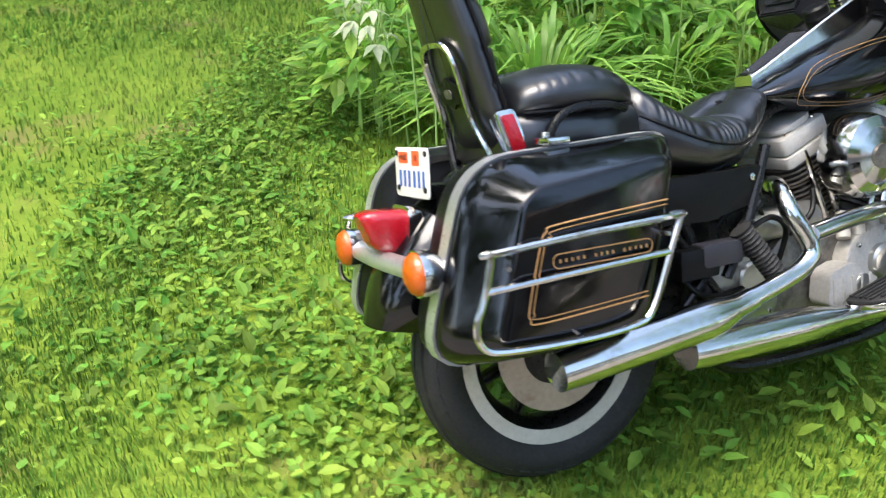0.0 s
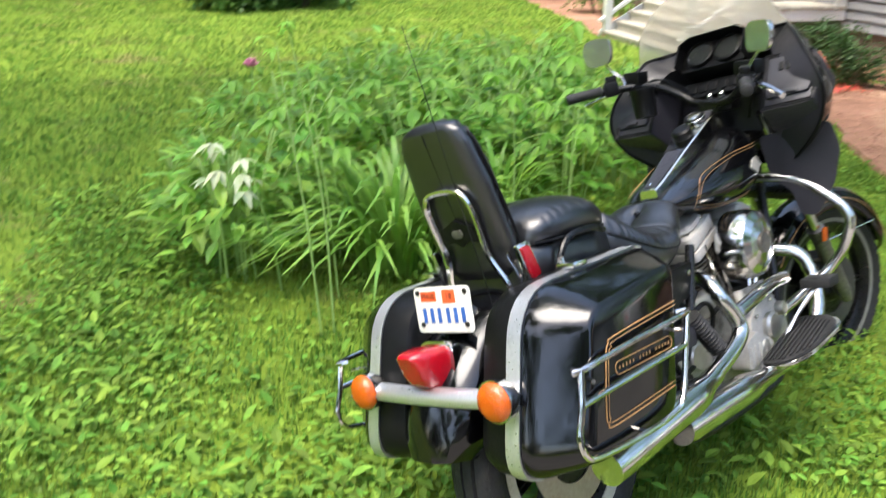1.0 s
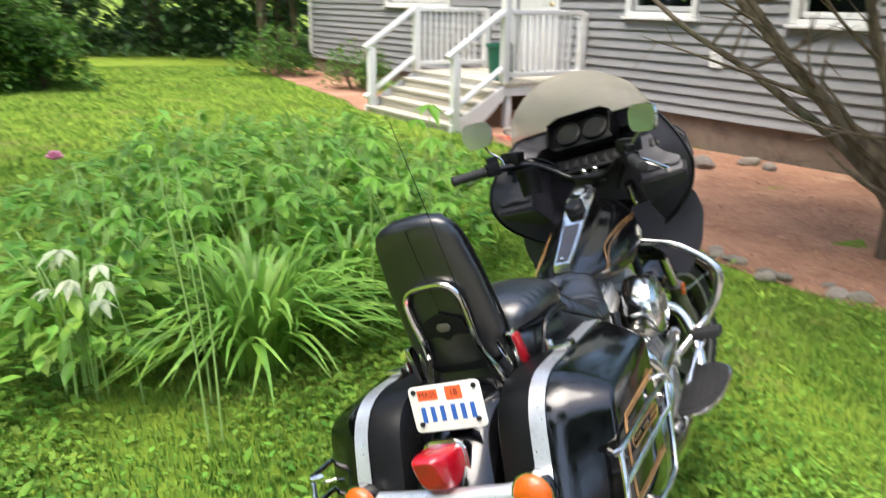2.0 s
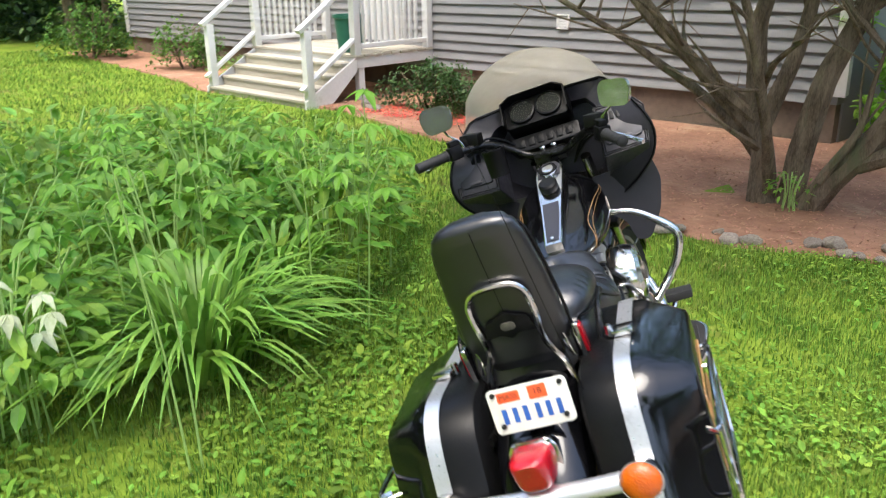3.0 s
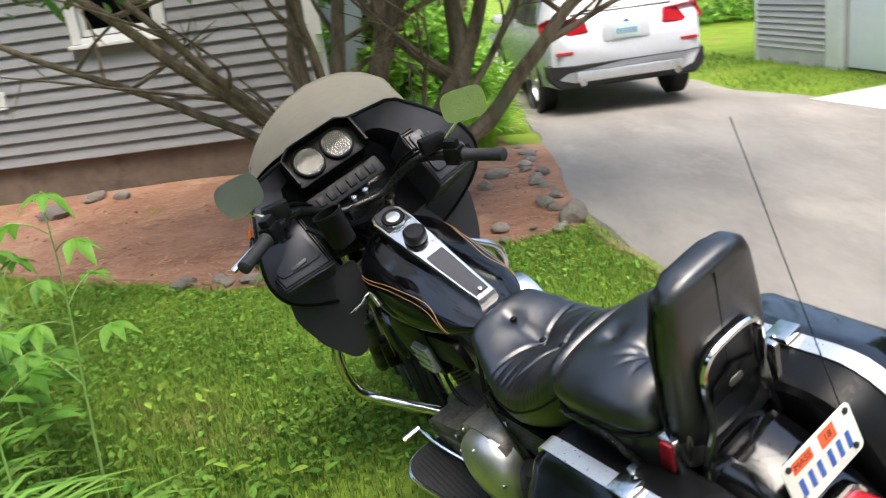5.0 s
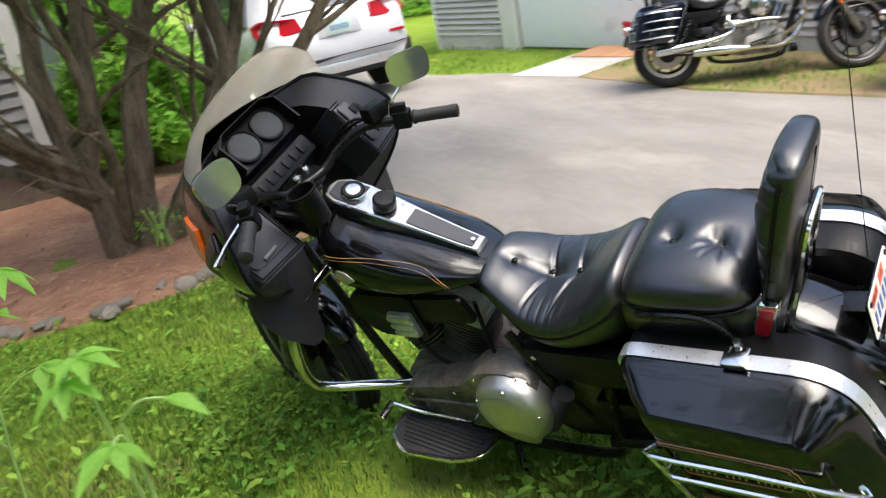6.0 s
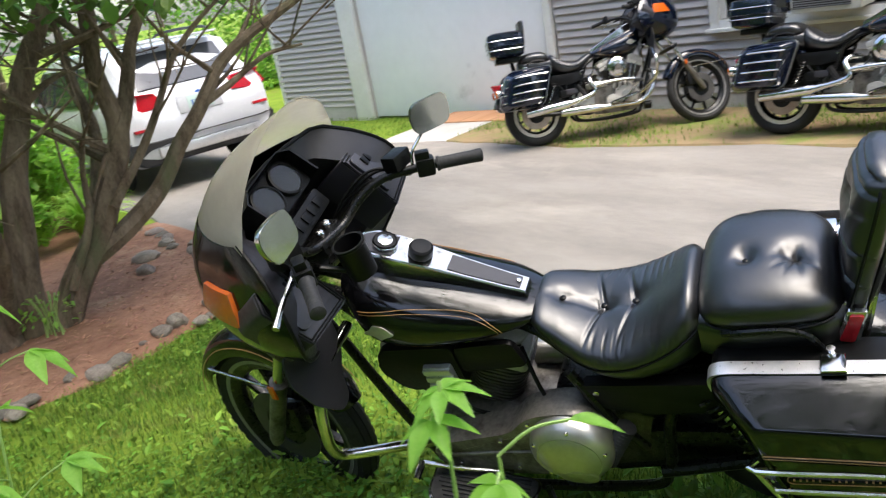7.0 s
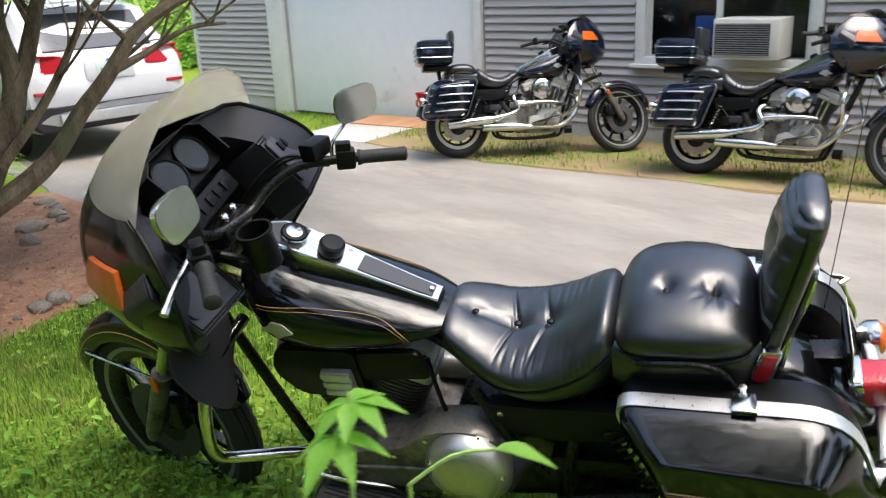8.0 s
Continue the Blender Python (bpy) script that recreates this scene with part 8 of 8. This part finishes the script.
def build_tree(x, y, label, limbs, twig_seed, leaves, leaf_size, crown_r, trunk_r=0.075, mat=M_LEAF, twigs=5):
    t = plant_at("tree", x, y, label, "tree")
    r = np.random.default_rng(twig_seed)
    ends = []
    for pts, rad in limbs:
        bm = bmesh.new()
        line = limb(bm, pts, rad, rad * 0.28)
        part("trunk" if rad >= trunk_r else "limb", bm, M_BARK, t)
        ends.append((line[-1], rad))
        for k in range(twigs):
            p = line[int(len(line) * r.uniform(0.35, 0.98))]
            d = Vector((r.normal(), r.normal(), r.uniform(0.1, 1.3))).normalized()
            L = r.uniform(0.5, 1.2)
            bm = bmesh.new()
            tw = limb(bm, [p, p + d * L * 0.5 + Vector((0, 0, 0.05)), p + d * L + Vector((r.normal(0, 0.1), r.normal(0, 0.1), 0.15))], rad * 0.3, 0.004, 6)
            part("branch", bm, M_BARK, t)
            ends.append((tw[-1], 0.01))
            for j in range(2):
                q = tw[int(len(tw) * r.uniform(0.3, 0.9))]
                e = (d + Vector((r.normal(), r.normal(), r.normal())) * 0.7).normalized()
                bm = bmesh.new()
                tube(bm, [q, q + e * r.uniform(0.2, 0.5)], [0.006, 0.002], 5)
                part("twig", bm, M_BARK, t)
    if leaves:
        c = np.array([tuple(e[0]) for e in ends])
        pick = c[r.integers(0, len(c), leaves)]
        p = pick + r.normal(0, crown_r, (leaves, 3)) * np.array([1, 1, 0.7])
        p = p[p[:, 2] > 1.72]
        ob = scatter("crown", *(OVAL_V, OVAL_F), p, r.uniform(0, math.tau, len(p)), r.normal(-0.3, 0.6, len(p)), leaf_size * r.uniform(0.6, 1.3, len(p)), mat)
        ob.parent = t
        # The unseen top of the crown, added wide to shade bed and lawn.
        k = leaves * 3 // 5
        p = np.array((0.2, -0.5, 3.4)) + r.normal(0, 1, (k, 3)) * np.array([1.5, 1.5, 0.35])
        p = p[p[:, 2] > 2.7]
        ob = scatter("crown", *(OVAL_V, OVAL_F), p, r.uniform(0, math.tau, len(p)), r.normal(-0.3, 0.6, len(p)), leaf_size * r.uniform(0.7, 1.4, len(p)), mat)
        ob.parent = t
    return t


build_tree(-1.43, 4.1, "multi-stemmed old crabapple tree in the mulch bed", [
    ([(-0.1, 0.0, -0.08), (-0.14, 0.0, 0.25), (-0.2, -0.02, 0.55), (-0.24, -0.03, 0.8)], 0.125),
    ([(0.02, 0.06, -0.08), (0.16, 0.06, 0.68), (0.28, 0.08, 1.14), (0.55, 0.08, 1.68), (0.72, 0.1, 2.1), (0.8, 0.1, 3.0)], 0.1),
    ([(0.1, 0.0, -0.08), (0.43, -0.02, 0.34), (0.7, -0.02, 0.75), (0.82, -0.02, 1.07), (0.82, 0.0, 1.5), (0.9, 0.0, 1.95), (1.0, 0.0, 2.9)], 0.1),
    ([(0.7, -0.02, 0.82), (0.93, -0.02, 1.26), (1.08, -0.02, 1.57), (1.25, 0.0, 1.9), (1.4, 0.0, 2.6)], 0.058),
    ([(0.5, -0.02, 0.38), (0.79, -0.02, 0.52), (1.03, -0.02, 0.68), (1.23, -0.02, 0.95), (1.43, -0.02, 1.2), (1.63, -0.02, 1.38), (2.0, 0.0, 1.55), (2.5, 0.0, 1.74), (3.1, 0.0, 1.95)], 0.07),
    ([(1.38, -0.02, 1.12), (1.58, -0.02, 1.19), (1.89, -0.02, 1.32), (2.16, -0.02, 1.34)], 0.03),
    ([(0.32, -0.12, 0.25), (0.53, -0.12, 0.71), (0.6, -0.12, 1.1)], 0.035),
    ([(0.68, -0.12, 0.66), (0.93, -0.12, 0.95), (1.17, -0.12, 1.32), (1.5, -0.12, 1.62), (1.85, -0.12, 1.85)], 0.032),
    ([(0.3, 0.08, 1.25), (0.57, 0.08, 1.43), (0.85, 0.08, 1.5)], 0.028),
    ([(-0.18, -0.02, 0.45), (-0.45, -0.06, 0.75), (-0.95, -0.15, 1.2), (-1.5, -0.25, 1.75), (-2.4, -0.3, 2.5)], 0.07),
    ([(-0.16, 0.0, 0.3), (-0.5, 0.03, 0.62), (-1.15, 0.0, 1.0), (-1.9, -0.1, 1.4), (-2.8, -0.1, 1.9)], 0.05),
    ([(-0.22, -0.02, 0.65), (-0.3, 0.0, 1.1), (-0.24, 0.05, 1.6), (-0.42, 0.1, 2.3), (-0.5, 0.1, 3.2)], 0.08),
    ([(-0.2, 0.02, 0.55), (-0.05, 0.06, 1.0), (0.02, 0.15, 1.5), (0.2, 0.2, 2.4), (0.3, 0.2, 3.3)], 0.07),
    ([(-0.05, -0.06, 0.1), (-0.02, -0.3, 0.6), (-0.06, -0.6, 1.3), (-0.15, -0.9, 2.1), (-0.2, -1.2, 2.9)], 0.045),
    ([(0.62, 0.08, 0.7), (0.75, 0.35, 1.1), (0.8, 0.7, 1.7), (0.9, 1.0, 2.6)], 0.055),
    ([(-0.22, -0.04, 0.6), (-0.6, -0.25, 1.0), (-1.0, -0.5, 1.55), (-1.5, -0.7, 2.2)], 0.05)], 5, 9000, 0.085, 0.45, 0.1)


def shrub(x, y, r, h, count, size, label, mat=M_LEAF, name="shrub", low=0.05, squash=1.0):
    t = plant_at(name, x, y, label, "shrub")
    for k in range(7):
        bm = bmesh.new()
        a = rng.uniform(0, math.tau)
        q = r * rng.uniform(0.3, 0.7)
        tube(bm, curve([(0.08 * math.cos(a), 0.08 * math.sin(a), -0.05), (q * 0.6 * math.cos(a), q * 0.6 * math.sin(a), h * 0.45), (q * math.cos(a), q * math.sin(a), h * 0.85)], 3), [0.02 * h] * 4 + [0.012 * h] * 3, 6)
        part("woody_stem", bm, M_BARK, t)
    # Leaves gathered on lobes, so the outline is uneven.
    lobes = np.stack([rng.normal(0, 0.5, 26) * r, rng.normal(0, 0.5, 26) * r, rng.uniform(0.12, 0.9, 26) * h], -1)
    lobes = lobes[np.hypot(lobes[:, 0], lobes[:, 1]) / r < np.sqrt(np.clip(1.15 - (lobes[:, 2] / h) ** 2, 0, 1))]
    pick = rng.integers(0, len(lobes), count)
    d = rng.normal(0, 1, (count, 3))
    d /= np.linalg.norm(d, axis=1)[:, None]
    p = lobes[pick] + d * rng.uniform(0.6, 1.0, (count, 1)) * 0.34 * min(r, h)
    p = p[p[:, 2] > low]
    ob = scatter("foliage", *(OVAL_V, OVAL_F), p, rng.uniform(0, math.tau, len(p)), rng.normal(-0.2, 0.6, len(p)), size * rng.uniform(0.5, 1.3, len(p)), mat)
    ob.parent = t
    return t


shrub(-14.4, -0.2, 1.45, 2.0, 14000, 0.1, "big rounded green shrub on the lawn")
shrub(-13.6, -0.8, 0.95, 0.95, 5000, 0.1, "low rounded green shrub on the lawn")
shrub(-13.8, 0.5, 0.95, 1.05, 5000, 0.1, "low rounded green shrub on the lawn")
shrub(-6.2, 5.35, 0.6, 0.55, 2600, 0.05, "low dark green azalea by the house wall", M_LEAF_DARK)
shrub(-5.7, 5.3, 0.42, 0.45, 1600, 0.05, "low dark green azalea by the house wall", M_LEAF_DARK)
shrub(-12.5, 5.6, 0.7, 0.8, 1800, 0.07, "green shrub by the house wall")
shrub(-15.6, 5.2, 0.9, 1.0, 2200, 0.08, "green shrub at the corner of the house")
# The lime leaf colour carries the sunlight on these shrubs.
for x, y, r, h in ((-1.45, 6.85, 0.62, 2.7), (-1.2, 6.9, 0.6, 1.4), (-1.0, 7.7, 0.7, 1.3), (-0.9, 8.9, 0.8, 1.7), (-1.1, 10.3, 0.9, 2.0), (-1.0, 12.2, 1.0, 2.4), (-1.3, 14.5, 1.2, 2.8), (-1.5, 17.0, 1.3, 3.0)):
    shrub(x, y, r, h, 4600, 0.095, "loose green shrub between the house and the driveway", M_YOUNG_OR_SUNLIT)


def build_shade_tree(x, y, label, reach, height, radius):
    """An unseen tall tree, added so that its limbs carry a shading crown out over the lawn."""
    t = plant_at("tree", x, y, label, "tree")
    r = np.random.default_rng(21)
    bm = bmesh.new()
    limb(bm, [(0, 0, -0.2), (0.1, 0.15, height * 0.3), (reach[0] * 0.2, reach[1] * 0.2, height * 0.65), (reach[0] * 0.4, reach[1] * 0.4, height)], 0.26, 0.1, 12)
    part("trunk", bm, M_BARK, t)
    centres = []
    for k in range(9):
        a = math.tau * k / 9
        tip = Vector((reach[0] + radius * 0.75 * math.cos(a), reach[1] + radius * 0.75 * math.sin(a), height + r.uniform(-1.0, 1.6)))
        start = Vector((reach[0] * 0.25, reach[1] * 0.25, height * r.uniform(0.6, 0.85)))
        bm = bmesh.new()
        limb(bm, [start, start.lerp(tip, 0.5) + Vector((0, 0, 0.5)), tip], 0.09, 0.02, 7)
        part("limb", bm, M_BARK, t)
        centres += [tuple(start.lerp(tip, f)) for f in (0.55, 0.75, 0.9, 1.0)]
    c = np.array(centres)
    p = c[r.integers(0, len(c), 4600)] + r.normal(0, 1, (4600, 3)) * np.array([0.75, 0.75, 0.5])
    ob = scatter("crown", *(OVAL_V, OVAL_F), p, r.uniform(0, math.tau, len(p)), r.normal(-0.3, 0.6, len(p)), 0.19 * r.uniform(0.6, 1.3, len(p)), M_LEAF)
    ob.parent = t
    return t


# Stands out of view; added to shade the lawn and dim glossy reflections.
build_shade_tree(-5.0, -7.0, "unseen tall leafy tree added to shade the lawn and darken reflections", (1.4, 4.4), 9.0, 3.2)

# ---- woods all round ----
def woods(name, pts, count, low, high, depth, size, label, mat):
    """A belt of foliage along a line of points on the ground."""
    seg = np.array(pts, float)
    d = np.linalg.norm(np.diff(seg, axis=0), axis=1)
    s = rng.uniform(0, d.sum(), count)
    cum = np.r_[0, np.cumsum(d)]
    x, y = np.interp(s, cum, seg[:, 0]), np.interp(s, cum, seg[:, 1])
    # Crowns: leaves gather round uneven centres.
    n_c = int(d.sum() / 1.1)
    cs = rng.uniform(0, d.sum(), n_c)
    cz = rng.uniform(low, high, n_c)
    pick = rng.integers(0, n_c, count)
    s2 = cs[pick] + rng.normal(0, 0.9, count)
    x, y = np.interp(s2, cum, seg[:, 0]), np.interp(s2, cum, seg[:, 1])
    off = rng.normal(0, depth, (count, 2))
    z = cz[pick] + rng.normal(0, 0.9, count)
    p = np.column_stack([x + off[:, 0], y + off[:, 1], np.clip(z, low * 0.4 + 0.1, None)])
    p[:, 2] += [ground_z(a, b) * (1 if abs(a) < 40 and abs(b) < 40 else 0.5) for a, b in p[:, :2]]
    ob = scatter(name, OVAL_V, OVAL_F, p, rng.uniform(0, math.tau, count), rng.normal(-0.3, 0.6, count), size * rng.uniform(0.5, 1.4, count), mat)
    return tagged(ob, label, "woods", kind="stuff")


def trunks(pts, n, h):
    seg = np.array(pts, float)
    for k in range(n):
        f = (k + rng.uniform(0.2, 0.8)) / n * (len(seg) - 1)
        i = min(int(f), len(seg) - 2)
        x, y = seg[i] + (seg[i + 1] - seg[i]) * (f - i) + rng.normal(0, 0.6, 2)
        t = plant_at("woodland_tree", float(x), float(y), "tall dark trunk at the edge of the woods", "tree", "trees of the wood's edge")
        bm = bmesh.new()
        r = rng.uniform(0.09, 0.2)
        limb(bm, [(0, 0, -0.2), (rng.normal(0, 0.1), rng.normal(0, 0.1), h * 0.35), (rng.normal(0, 0.3), rng.normal(0, 0.3), h)], r, r * 0.4)
        part("trunk", bm, M_BARK, t)
        for j in range(3):
            z = h * rng.uniform(0.3, 0.8)
            a = rng.uniform(0, math.tau)
            bm = bmesh.new()
            limb(bm, [(0, 0, z), (math.cos(a) * 0.9, math.sin(a) * 0.9, z + 0.5), (math.cos(a) * 2, math.sin(a) * 2, z + 1.2)], r * 0.4, 0.02, 6)
            part("limb", bm, M_BARK, t)
        c = clump_leaves("crown", M_LEAF_DARK, (0, 0, h * 0.45), 2.0, h * 0.6, 700, 0.3, t, (OVAL_V, OVAL_F), 0.3)


WEST = [(-20, -16), (-24, -6), (-25, 2), (-22, 7), (-17.5, 9)]
NORTH = [(-14, 20), (-4, 24), (4, 27), (12, 24), (16, 18)]
SOUTH = [(-20, -16), (-10, -17), (0, -18), (10, -17), (18, -12)]
EAST = [(18, -12), (20, 0), (20, 10), (16, 18)]
# Shaded belts take the dark leaf, sunlit ones brighter: light kept in colour.
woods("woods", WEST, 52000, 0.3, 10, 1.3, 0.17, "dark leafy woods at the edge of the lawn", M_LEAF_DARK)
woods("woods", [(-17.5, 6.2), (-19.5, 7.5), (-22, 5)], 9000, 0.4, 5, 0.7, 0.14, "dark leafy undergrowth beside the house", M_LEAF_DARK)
woods("woods", [(-7, 19), (-2, 20.5), (9, 22)], 46000, 0.2, 5.5, 0.8, 0.13, "sunlit bright green foliage beyond the driveway", M_YOUNG_OR_SUNLIT)
woods("woods", NORTH, 22000, 0.3, 9, 1.4, 0.24, "sunlit green trees beyond the driveway", M_LEAF)
# South and east belts stay unseen; made tall to darken sky reflections.
woods("woods", SOUTH, 24000, 0.5, 18, 1.6, 0.75, "green woods behind the lawn", M_LEAF)
woods("woods", EAST, 16000, 0.5, 15, 1.5, 0.6, "unseen green trees added behind the outbuilding", M_LEAF)
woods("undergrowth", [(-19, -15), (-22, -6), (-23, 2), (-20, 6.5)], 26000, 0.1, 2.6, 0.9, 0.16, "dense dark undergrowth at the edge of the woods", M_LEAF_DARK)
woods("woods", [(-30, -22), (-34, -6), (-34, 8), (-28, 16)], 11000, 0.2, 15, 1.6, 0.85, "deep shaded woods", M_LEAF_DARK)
# Unseen high belt, added to block bright sky from the glossy paint.
woods("woods", [(-23, -17), (-27, -6), (-28, 2), (-24, 12), (-16, 16)], 22000, 5, 19, 1.5, 0.7, "unseen tall dark treetops added behind the lawn", M_LEAF_DARK)
trunks(WEST, 11, 8.0)
trunks([(-18, 6.5), (-20, 7.5)], 2, 7.0)
trunks(NORTH, 6, 8.5)

p = np.stack([rng.uniform(-6.7, -5.2, 900), rng.uniform(4.5, 5.2, 900)], -1)
q = np.column_stack([p, [lawn_z(x, y) + 0.05 for x, y in p]])
tagged(scatter("fallen_petals", OVAL_V, OVAL_F, q, rng.uniform(0, math.tau, 900), rng.normal(0, 0.3, 900), 0.035 * rng.uniform(0.5, 1.3, 900), M_PETAL), "fallen red petals on the mulch below the azalea", "petals", kind="stuff")

# ---- lapped boards of the walls, last ----
clapboards(house_wall, HOUSE_R - HOUSE_L - 0.07, SIDING_LOW, HOUSE_TOP, [(a - 0.07, b + 0.07, c - 0.1, d + 0.1) for a, b, c, d in holes], 0.118, mw, M_SIDING)
clapboards(garage_wall, GL, 0.0, G_TOP, [(DOOR[0] - 0.36, DOOR[1] + 0.12, -0.3, DOOR[3] + 0.12), (GWIN[0] - 0.09, GWIN[1] + 0.09, GWIN[2] - 0.1, GWIN[3] + 0.09)], 0.088, mg, M_SIDING_TAN)
